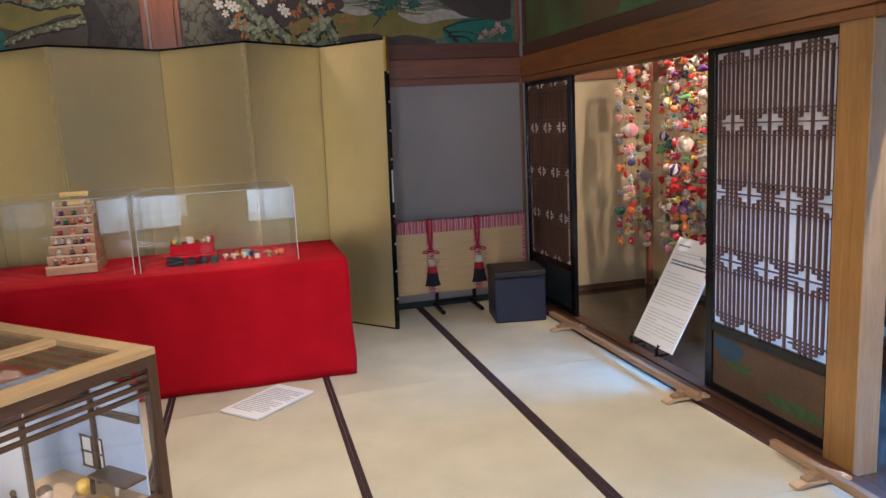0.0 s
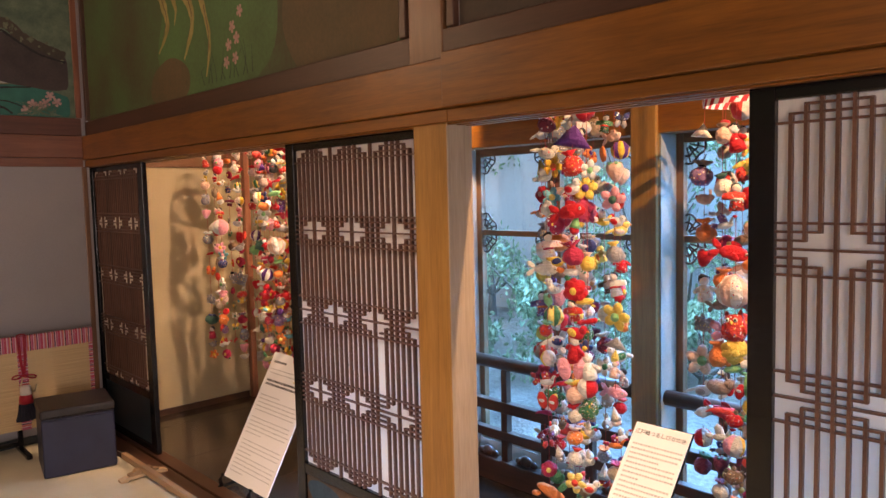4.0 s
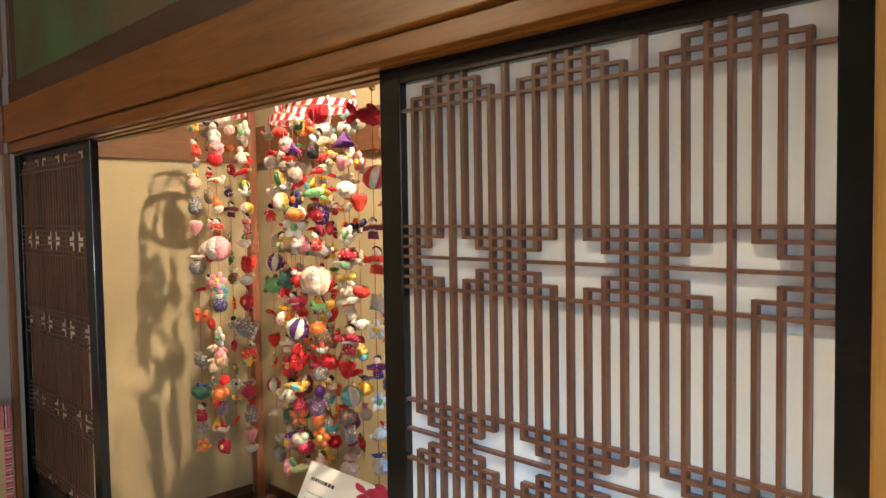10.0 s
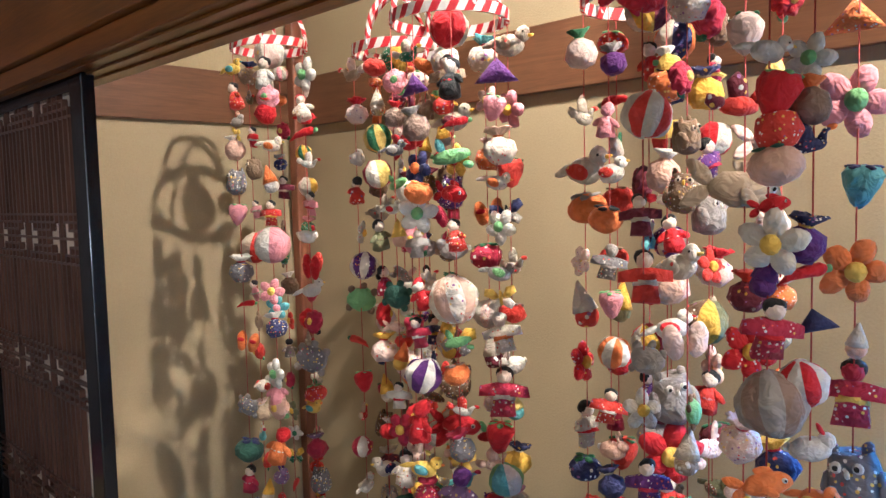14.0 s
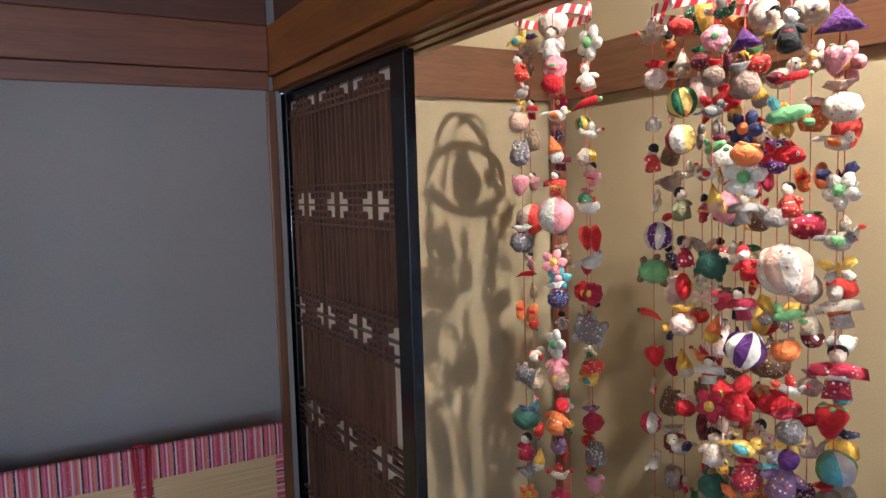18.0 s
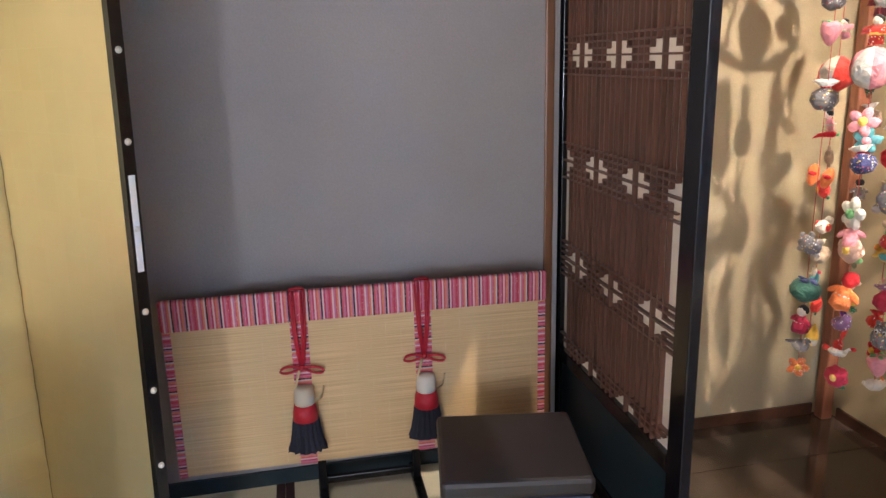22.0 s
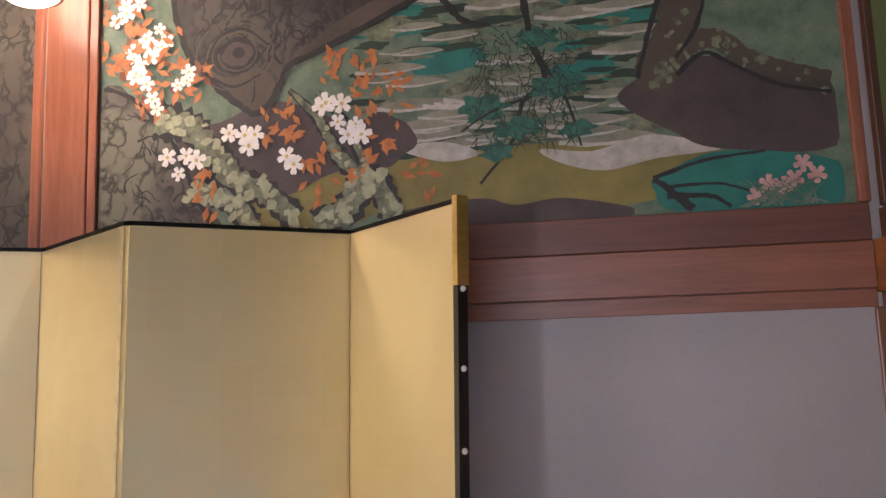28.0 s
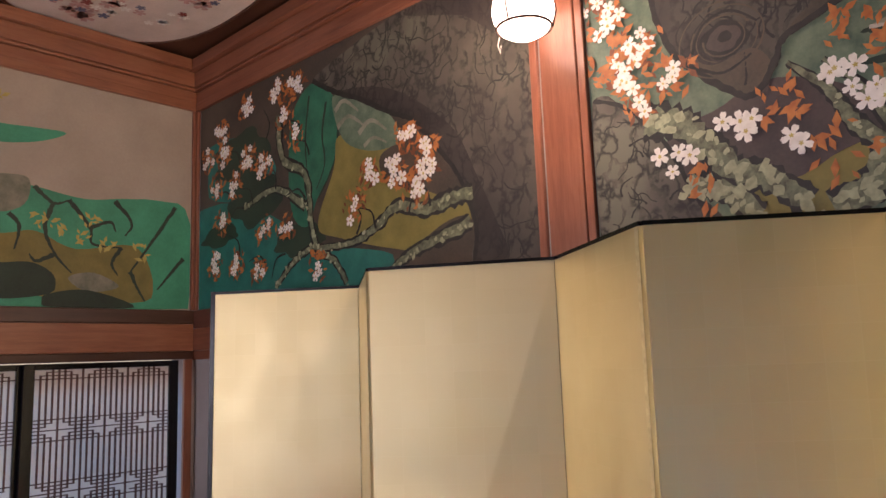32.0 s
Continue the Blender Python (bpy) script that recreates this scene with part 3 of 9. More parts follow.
clear_cover(-1.42, -0.62, 4.70, 5.42, 0.47)

TINY_GOLD = surface("tiny_gilt", (0.50, 0.30, 0.08), (0.75, 0.50, 0.16), 0.4, 40, fine=200, metal=0.5, bump=0.05)
ORANGE_STEP = surface("brown_step_cloth", (0.34, 0.17, 0.085), (0.52, 0.28, 0.15), 0.75, 14, fine=160)


def palette(name, colors, rough=0.8, dots=False, scale=60.0):
    """Cloth that takes one of several colours by the object, with a woven relief, plain or with small printed spots."""
    m, t, n, l, b = nodes_of(name)
    info = n.new("ShaderNodeObjectInfo")
    r = ramp_of(n, [(i / len(colors), c) for i, c in enumerate(colors)], True)
    l.new(info.outputs["Random"], r.inputs[0])
    co = n.new("ShaderNodeTexCoord")
    nz = n.new("ShaderNodeTexNoise")
    nz.inputs["Scale"].default_value, nz.inputs["Detail"].default_value = 1.3, 4
    l.new(co.outputs["Object"], nz.inputs["Vector"])
    mx = n.new("ShaderNodeMix")
    mx.data_type, mx.blend_type = "RGBA", "MULTIPLY"
    sh = ramp_of(n, [(0.28, (0.80, 0.78, 0.78)), (0.60, (1.06, 1.05, 1.04))])
    l.new(nz.outputs["Fac"], sh.inputs[0])
    mx.inputs[0].default_value = 0.8
    l.new(r.outputs[0], mx.inputs[6])
    l.new(sh.outputs[0], mx.inputs[7])
    last = mx.outputs[2]
    if dots:
        vo = n.new("ShaderNodeTexVoronoi")
        vo.inputs["Scale"].default_value = scale / 22
        l.new(co.outputs["Object"], vo.inputs["Vector"])
        th = ramp_of(n, [(0.0, (1, 1, 1)), (0.27, (0, 0, 0))], True)
        l.new(vo.outputs["Distance"], th.inputs[0])
        m2 = n.new("ShaderNodeMix")
        m2.data_type = "RGBA"
        l.new(th.outputs[0], m2.inputs[0])
        l.new(last, m2.inputs[6])
        wn = n.new("ShaderNodeTexWhiteNoise")
        l.new(vo.outputs["Position"], wn.inputs["Vector"])
        r2 = ramp_of(n, [(0, (0.85, 0.82, 0.76)), (0.4, (0.75, 0.10, 0.08)), (0.6, (0.85, 0.55, 0.12)), (0.8, (0.30, 0.12, 0.30))], True)
        l.new(wn.outputs["Value"], r2.inputs[0])
        l.new(r2.outputs[0], m2.inputs[7])
        last = m2.outputs[2]
    l.new(last, b.inputs["Base Color"])
    b.inputs["Roughness"].default_value = rough
    b.inputs["Sheen Weight"].default_value = 0.06
    cr = n.new("ShaderNodeTexNoise")
    cr.inputs["Scale"].default_value, cr.inputs["Detail"].default_value, cr.inputs["Distortion"].default_value = 2.0, 2, 0.8
    l.new(co.outputs["Object"], cr.inputs["Vector"])
    bp = n.new("ShaderNodeBump")
    bp.inputs["Strength"].default_value, bp.inputs["Distance"].default_value = 0.26, 0.13
    l.new(cr.outputs["Fac"], bp.inputs["Height"])
    l.new(bp.outputs[0], b.inputs["Normal"])
    return m


C_RED, C_SCAR, C_ORANGE, C_PINK, C_PALE = (0.58, 0.010, 0.018), (0.66, 0.045, 0.03), (0.76, 0.20, 0.05), (0.76, 0.30, 0.34), (0.76, 0.57, 0.50)
C_WHITE, C_YEL, C_GREEN, C_DGREEN, C_PURP, C_NAVY = (0.60, 0.545, 0.46), (0.75, 0.45, 0.06), (0.18, 0.42, 0.17), (0.03, 0.16, 0.07), (0.10, 0.02, 0.16), (0.03, 0.035, 0.12)
C_BROWN, C_GREY, C_TEAL, C_CRIM, C_BLACK, C_MAR = (0.20, 0.12, 0.07), (0.32, 0.29, 0.27), (0.12, 0.38, 0.42), (0.45, 0.02, 0.06), (0.012, 0.012, 0.013), (0.17, 0.02, 0.04)
WARM = palette("warm_crepe", [C_RED, C_SCAR, C_ORANGE, C_PALE, C_CRIM, C_MAR, C_PALE, C_PINK])
C_BEIGE, C_MOSS = (0.42, 0.32, 0.22), (0.20, 0.20, 0.10)
MIXED = palette("mixed_crepe", [C_WHITE, C_RED, C_BEIGE, C_YEL, C_GREY, C_PALE, C_TEAL, C_ORANGE, C_BEIGE, C_MOSS, C_NAVY, C_BROWN, C_WHITE, C_SCAR])
PRINT = palette("printed_crepe", [C_SCAR, C_PALE, C_NAVY, C_WHITE, C_CRIM, C_GREY, C_BEIGE, C_MAR], dots=True)
PRINT_FINE = palette("fine_printed_crepe", [C_WHITE, C_RED, C_GREY, C_PALE, C_PURP, C_BROWN, C_ORANGE, C_DGREEN], dots=True, scale=130)
LEAF = palette("leaf_crepe", [C_GREEN, C_DGREEN, C_DGREEN])
BLACKS = palette("black_crepe", [C_BLACK, C_BLACK])
WHITES = palette("white_crepe", [C_WHITE, (0.66, 0.61, 0.53), (0.55, 0.48, 0.38)])
YELLOWS = palette("yellow_crepe", [C_YEL, (0.80, 0.58, 0.16), C_YEL])
PURPLES = palette("purple_crepe", [C_PURP, (0.07, 0.015, 0.13)])
REDS = palette("red_crepe", [C_RED, C_CRIM, C_SCAR])
ORANGES = palette("orange_crepe", [C_ORANGE, C_SCAR])
SKIN = palette("cream_cloth", [(0.78, 0.62, 0.50), (0.80, 0.66, 0.55)])
BROWNS = palette("brown_crepe", [C_BROWN, C_GREY, (0.27, 0.18, 0.11)])

random.seed(11)


BRASS_TINY = surface("tiny_brass", (0.45, 0.28, 0.08), (0.62, 0.42, 0.14), 0.4, 40, metal=0.8, bump=0)


def hina_steps():
    h = thing("doll_tier_stand", pose(-1.01, 4.95, TABLE_Z + 0.008), "tiny seven-step doll stand in tan brown cloth with court dolls", "doll stand")
    steps, w = 7, 0.145
    for k in range(steps):
        z = 0.40 * k / steps
        part("step", boxed(-w + 0.006 * k, w - 0.006 * k, -0.02 + 0.045 * k, 0.32, z, z + 0.40 / steps - 0.001), ORANGE_STEP, h)
    part("back_screen", boxed(-0.085, 0.085, 0.302, 0.308, 0.40, 0.485), TINY_GOLD, h)
    for k, count in enumerate((5, 3, 6, 3, 5, 3, 2)):
        for i in range(count):
            x = (i - (count - 1) / 2) * 0.22 / max(count, 2)
            z, y = 0.40 * (k + 1) / steps - 0.001, 0.003 + 0.045 * k
            bm = bmesh.new()
            ball(bm, (0, 0, 0.012), 0.014, 8, 6, (1.1, 0.9, 0.9))
            ball(bm, (0, 0, 0.030), 0.0075, 8, 6, mat_index=1)
            ball(bm, (0, 0.002, 0.034), 0.0075, 8, 6, (1, 0.9, 0.7), mat_index=2)
            part("miniature_doll", bm, [PRINT_FINE, WHITES, BLACKS], h, at=Matrix.Translation((x, y, z + 0.006)))
            bm = boxed(-0.015, 0.015, -0.012, 0.012, 0.0002, 0.006, bevel=0.001)
            part("doll_plinth", bm, (LACQUER, BRASS_TINY, LACQUER)[(k + i) % 3], h, at=Matrix.Translation((x, y, z)))
    for k in range(steps):
        z = 0.40 * (k + 1) / steps
        part("step_edge", boxed(-w + 0.006 * k - 0.002, w - 0.006 * k + 0.002, -0.0245 + 0.045 * k, -0.0205 + 0.045 * k, z - 0.012, z), PALE_WOOD_Y, h, "pale edge of the step")
    for x in (-0.12, 0.12):
        bm = bmesh.new()
        tube(bm, [(x, 0.01, 0.0), (x, 0.01, 0.006)], 0.012, 8)
        lathe(bm, [(0.012, 0.006), (0.004, 0.012), (0.003, 0.05), (0.010, 0.055), (0.012, 0.075), (0.006, 0.085)], 10, (x, 0.01, 0))
        part("paper_lantern", bm, WHITES, h, at=Matrix.Translation((0, 0.235 if x < 0 else 0.235, 0.343)))


hina_steps()


def mini_furniture():
    f = thing("miniature_furniture_set", pose(-0.1, 4.93, TABLE_Z + 0.008), "miniature red dais with lacquered doll furniture", "miniature furniture")
    part("dais", boxed(-0.36, -0.06, -0.02, 0.20, 0.0, 0.05, bevel=0.003), RED_CLOTH, f, "red cloth dais")
    part("dais_upper", boxed(-0.34, -0.07, 0.06, 0.20, 0.0505, 0.11, bevel=0.003), RED_CLOTH, f, "red cloth dais")
    part("low_shelf", boxed(-0.35, -0.27, -0.06, -0.025, 0.0, 0.055, bevel=0.003), LACQUER, f, "black lacquered shelf")
    for i in range(46):
        up = i < 16
        x = random.uniform(-0.33, -0.08) if up else random.uniform(-0.03, 0.37)
        y = random.uniform(0.08, 0.18) if up else random.uniform(-0.06, 0.16)
        z = 0.1105 if up else 0.0
        s = random.uniform(0.010, 0.020)
        bm = bmesh.new()
        if i % 4 == 0:
            box(bm, -s, s, -s * 0.8, s * 0.8, 0, s * 2.2, 0.002)
        elif i % 4 == 1:
            lathe(bm, [(s * 0.7, 0), (s * 0.4, s * 0.4), (s, s * 1.3), (s * 0.6, s * 1.8)], 10)
        elif i % 4 == 2:
            box(bm, -s * 1.2, s * 1.2, -s, s, s, s * 1.25)
            for ax in (-1, 1):
                for ay in (-0.8, 0.8):
                    box(bm, ax * s - 0.0015, ax * s + 0.0015, ay * s - 0.0015, ay * s + 0.0015, 0, s)
        else:
            ball(bm, (0, 0, s * 0.8), s, 8, 6, (1, 1, 0.8))
            ball(bm, (0, 0, s * 2.0), s * 0.5, 8, 6)
        part("miniature_piece", bm, (MIXED, PRINT_FINE, LACQUER, TINY_GOLD)[i % 4 if i % 3 else 0], f, at=pose(x, y, z, 0, 0, random.uniform(-30, 30)))
    for k in range(4):
        part("miniature_chest", boxed(-0.30 + 0.07 * k, -0.25 + 0.07 * k, -0.075, -0.035, 0, 0.045, bevel=0.002), LACQUER, f)


mini_furniture()

# ---- folding screen ----
m, t, n, l, b = nodes_of("gold_leaf_squares")
co = n.new("ShaderNodeTexCoord")
uvn = n.new("ShaderNodeUVMap")
info = n.new("ShaderNodeObjectInfo")
br = n.new("ShaderNodeTexBrick")
br.offset, br.squash = 0.0, 1.0
br.inputs["Scale"].default_value = 1.0
br.inputs["Brick Width"].default_value, br.inputs["Row Height"].default_value = 0.109, 0.109
br.inputs["Mortar Size"].default_value, br.inputs["Mortar Smooth"].default_value = 0.0016, 0.9
br.inputs["Color1"].default_value, br.inputs["Color2"].default_value, br.inputs["Mortar"].default_value = (0.70, 0.575, 0.30, 1), (0.725, 0.60, 0.32, 1), (0.74, 0.62, 0.34, 1)
l.new(uvn.outputs[0], br.inputs["Vector"])
nz = n.new("ShaderNodeTexNoise")
nz.inputs["Scale"].default_value, nz.inputs["Detail"].default_value = 1.6, 6
l.new(co.outputs["Object"], nz.inputs["Vector"])
mx = n.new("ShaderNodeMix")
mx.data_type = "RGBA"
wear = ramp_of(n, [(0.35, (0, 0, 0)), (0.7, (0.75, 0.75, 0.75))])
l.new(nz.outputs["Fac"], wear.inputs[0])
l.new(wear.outputs[0], mx.inputs[0])
l.new(br.outputs["Color"], mx.inputs[6])
mx.inputs[7].default_value = (0.69, 0.585, 0.34, 1)
l.new(mx.outputs[2], b.inputs["Base Color"])
b.inputs["Metallic"].default_value = 0.65
n2 = n.new("ShaderNodeTexNoise")
n2.inputs["Scale"].default_value, n2.inputs["Detail"].default_value, n2.inputs["Distortion"].default_value = 7.0, 6, 0.6
l.new(co.outputs["Object"], n2.inputs["Vector"])
n3 = n.new("ShaderNodeTexNoise")
n3.inputs["Scale"].default_value, n3.inputs["Detail"].default_value = 1.1, 2
l.new(co.outputs["Object"], n3.inputs["Vector"])
rr = ramp_of(n, [(0.32, (0.36, 0.36, 0.36)), (0.68, (0.47, 0.47, 0.47))])
l.new(n2.outputs["Fac"], rr.inputs[0])
b3 = n.new("ShaderNodeTexBrick")
b3.offset, b3.squash = 0.0, 1.0
b3.inputs["Scale"].default_value = 1.0
b3.inputs["Brick Width"].default_value, b3.inputs["Row Height"].default_value = 0.109, 0.109
b3.inputs["Mortar Size"].default_value = 0.0008
b3.inputs["Color1"].default_value, b3.inputs["Color2"].default_value, b3.inputs["Mortar"].default_value = (0, 0, 0, 1), (1, 1, 1, 1), (1, 1, 1, 1)
warp = n.new("ShaderNodeVectorMath")
warp.operation = "MULTIPLY_ADD"
l.new(n2.outputs["Color"], warp.inputs[0])
warp.inputs[1].default_value = (0.003, 0.003, 0.0)
l.new(uvn.outputs[0], warp.inputs[2])
l.new(warp.outputs[0], b3.inputs["Vector"])
ms = n.new("ShaderNodeMath")
ms.operation = "MULTIPLY_ADD"
l.new(b3.outputs["Color"], ms.inputs[0])
ms.inputs[1].default_value = -0.02
l.new(rr.outputs[0], ms.inputs[2])
l.new(ms.outputs[0], b.inputs["Roughness"])
bp = n.new("ShaderNodeBump")
bp.inputs["Strength"].default_value, bp.inputs["Distance"].default_value = 0.05, 0.0025
hs = n.new("ShaderNodeMath")
hs.operation = "ADD"
l.new(br.outputs["Fac"], hs.inputs[0])
l.new(n2.outputs["Fac"], hs.inputs[1])
l.new(hs.outputs[0], bp.inputs["Height"])
l.new(bp.outputs[0], b.inputs["Normal"])
LEAF_GOLD = m
BRASS = surface("gilt_metal", (0.55, 0.38, 0.12), (0.75, 0.55, 0.22), 0.35, 20, metal=1.0, bump=0.05)
GILT_PAPER = surface("pale_gilt_paper", (0.62, 0.52, 0.28), (0.80, 0.70, 0.42), 0.45, 30, metal=0.5, bump=0.1)
CASE_GOLD = surface("dull_gilt_edge", (0.16, 0.11, 0.05), (0.34, 0.25, 0.12), 0.5, 60, metal=0.5, bump=0.1)
PEARL = surface("white_stud", (0.70, 0.66, 0.55), (0.85, 0.80, 0.70), 0.35, 30, metal=0.2, bump=0)


def slab(A, B, C, D, thick, uv_on=False):
    """A board between two leaning edges: A, B at the top, C, D at the foot below them."""
    bm = bmesh.new()
    A, B, C, D = (Vector(p) for p in (A, B, C, D))
    nrm = (B - A).cross(C - A).normalized() * (thick / 2)
    f, k = [bm.verts.new(p + nrm) for p in (A, B, D, C)], [bm.verts.new(p - nrm) for p in (A, B, D, C)]
    faces = [bm.faces.new(f), bm.faces.new(k[::-1])] + [bm.faces.new((f[i], k[i], k[(i + 1) % 4], f[(i + 1) % 4])) for i in range(4)]
    if uv_on:
        uv = bm.loops.layers.uv.new("UVMap")
        L = (B - A).length
        for face in faces[:2]:
            for lp in face.loops:
                i = min(range(4), key=lambda q: min((lp.vert.co - f[q].co).length, (lp.vert.co - k[q].co).length))
                lp[uv].uv = ((0, A.z), (L, B.z), (L, D.z), (0, C.z))[i]
    bmesh.ops.recalc_face_normals(bm, faces=bm.faces)
    return bm


def folding_screen():
    s = thing("folding_screen", pose(0, 0, 0), "tall six-panel folding screen covered in gold leaf with black edges", "folding screen")
    H = 2.185
    tops = [(1.144, 5.50), (0.712, 5.955), (0.150, 5.52), (-0.455, 5.955), (-1.112, 5.53), (-1.66, 5.955), (-2.262, 5.48)]
    feet = [(1.092, 5.445), (0.668, 5.94), (0.132, 5.50), (-0.457, 5.94), (-1.075, 5.50), (-1.65, 5.94), (-2.267, 5.46)]

    def at(i, z, along=0.0, other=None):
        f = z / H
        p = Vector((*feet[i], 0)).lerp(Vector((*tops[i], 0)), f)
        if other is not None:
            q = Vector((*feet[other], 0)).lerp(Vector((*tops[other], 0)), f)
            p = p + (q - p).normalized() * along
        return Vector((p.x, p.y, z))

    for i in range(6):
        j = i + 1
        pn = part("panel", slab(at(i, H - 0.014, 0.003, j), at(j, H - 0.014, 0.003, i), at(i, 0.012, 0.003, j), at(j, 0.012, 0.003, i), 0.022, True), LEAF_GOLD, s)
        part("top_edge", slab(at(i, H), at(j, H), at(i, H - 0.0142), at(j, H - 0.0142), 0.026), LACQUER, pn, "black lacquered edge")
        part("bottom_edge", slab(at(i, 0.0118), at(j, 0.0118), at(i, 0.0), at(j, 0.0), 0.026), LACQUER, pn, "black lacquered edge")
        face = (at(j, 1) - at(i, 1)).cross(Vector((0, 0, 1))).normalized()
        face = face if face.y < 0 else -face
        if i in (2, 4):
            part("fold_strip", slab(at(i, H - 0.016) + face * 0.0125, at(i, H - 0.016, 0.024, j) + face * 0.0125, at(i, 0.02) + face * 0.0125, at(i, 0.02, 0.024, j) + face * 0.0125, 0.002), GILT_PAPER, pn, "pale gilt paper hinge")
        if i in (0, 2, 4):
            bm = bmesh.new()
            tube(bm, [at(j, 0.03 + k * 0.061) + Vector((0.002 * (k % 2), -0.021, 0)) for k in range(36)], 0.0013, 5)
            part("fold_cord", bm, CASE_GOLD, pn, "dull gilt hinge line between panels")
        if i in (0, 5):
            e, o = (0, 1) if i == 0 else (6, 5)
            part("end_edge", slab(at(e, H + 0.002, -0.020, o), at(e, H + 0.002, 0.002, o), at(e, 0, -0.020, o), at(e, 0, 0.002, o), 0.032), LACQUER, pn, "black lacquered end frame")
        if i == 0:
            for k in range(9):
                z = 0.24 + 0.212 * k
                bm = bmesh.new()
                ball(bm, at(0, z, -0.021, 1), 0.0085, 10, 6)
                part("stud", bm, PEARL, pn, "white round stud")
            part("corner_fitting", slab(at(0, H + 0.006, -0.023, 1), at(0, H + 0.006, 0.0, 1), at(0, H - 0.24, -0.023, 1), at(0, H - 0.24, 0.0, 1), 0.038), BRASS, pn, "gilt metal corner fitting")
            part("worn_strip", slab(at(0, 1.22, -0.0225, 1), at(0, 1.22, -0.019, 1), at(0, 0.98, -0.0225, 1), at(0, 0.98, -0.019, 1), 0.016), PAPER_WHITE, pn, "white worn strip on the edge")


folding_screen()

# ---- stool ----
def stool():
    st = thing("stool", pose(2.06, 5.385, 0.004, 0, 0, -10), "box stool in dark navy leatherette on the mat", "stool")
    bm = boxed(-0.198, 0.198, -0.185, 0.185, 0.0, 0.350, bevel=0.010)
    part("body", bm, BLUE_LEATHER, st)
    bm = boxed(-0.204, 0.204, -0.191, 0.191, 0.351, 0.405, bevel=0.014)
    part("lid", bm, LEATHER, st, "dark brown leatherette lid")
    bm = bmesh.new()
    tube(bm, [(-0.19, -0.1865, 0.338), (0.19, -0.1865, 0.338)], 0.0025, 6)
    part("seam", bm, BLUE_LEATHER, st)


stool()

# ---- bamboo blind on its stand ----
def brocade(name, axis):
    m, t, n, l, b = nodes_of(name)
    co, sp = n.new("ShaderNodeTexCoord"), n.new("ShaderNodeSeparateXYZ")
    l.new(co.outputs["Object"], sp.inputs[0])
    mu, fr = n.new("ShaderNodeMath"), n.new("ShaderNodeMath")
    mu.operation, fr.operation = "MULTIPLY", "FRACT"
    mu.inputs[1].default_value = 1 / 0.105
    l.new(sp.outputs["xyz".index(axis)], mu.inputs[0])
    l.new(mu.outputs[0], fr.inputs[0])
    A, B, C, D, W, V = (0.56, 0.09, 0.12), (0.62, 0.21, 0.11), (0.46, 0.03, 0.09), (0.03, 0.012, 0.02), (0.66, 0.46, 0.48), (0.50, 0.16, 0.26)
    seq = [C, A, W, V, A, B, W, D, A, V, C, W, A, B, V, D, W, C, V, A]
    r = ramp_of(n, [(i / len(seq), c) for i, c in enumerate(seq)], True)
    l.new(fr.outputs[0], r.inputs[0])
    ck = n.new("ShaderNodeTexVoronoi")
    ck.distance, ck.inputs["Scale"].default_value = "MANHATTAN", 150
    l.new(co.outputs["Object"], ck.inputs["Vector"])
    th = ramp_of(n, [(0.0, (0.8, 0.8, 0.8)), (0.26, (0, 0, 0))], True)
    l.new(ck.outputs["Distance"], th.inputs[0])
    mx = n.new("ShaderNodeMix")
    mx.data_type = "RGBA"
    l.new(th.outputs[0], mx.inputs[0])
    l.new(r.outputs[0], mx.inputs[6])
    mx.inputs[7].default_value = (0.72, 0.55, 0.48, 1)
    l.new(mx.outputs[2], b.inputs["Base Color"])
    b.inputs["Roughness"].default_value = 0.7
    return m


BROCADE_X, BROCADE_Z = brocade("brocade_band", "x"), brocade("brocade_strip", "z")
m, t, n, l, b = nodes_of("bamboo_reed")
co, mp, wv = n.new("ShaderNodeTexCoord"), n.new("ShaderNodeMapping"), n.new("ShaderNodeTexNoise")
mp.inputs["Scale"].default_value = (3, 3, 380)
l.new(co.outputs["Object"], mp.inputs["Vector"])
l.new(mp.outputs[0], wv.inputs["Vector"])
wv.inputs["Scale"].default_value, wv.inputs["Detail"].default_value = 1.0, 2
r = ramp_of(n, [(0.3, (0.50, 0.33, 0.16)), (0.7, (0.70, 0.49, 0.25))])
l.new(wv.outputs["Fac"], r.inputs[0])
l.new(r.outputs[0], b.inputs["Base Color"])
b.inputs["Roughness"].default_value = 0.5
bp = n.new("ShaderNodeBump")
bp.inputs["Strength"].default_value, bp.inputs["Distance"].default_value = 0.5, 0.002
l.new(wv.outputs["Fac"], bp.inputs["Height"])
l.new(bp.outputs[0], b.inputs["Normal"])
REED = m
CORD = surface("red_silk_cord", (0.36, 0.008, 0.02), (0.48, 0.015, 0.035), 0.5, 60, fine=400, bump=0.4)
NAVY_YARN = surface("navy_yarn", (0.004, 0.004, 0.012), (0.012, 0.012, 0.025), 0.8, 60, (1, 1, 0.1), 300, 0.6)
REED_RING = surface("pale_cane", (0.55, 0.42, 0.22), (0.70, 0.56, 0.32), 0.5, 30)


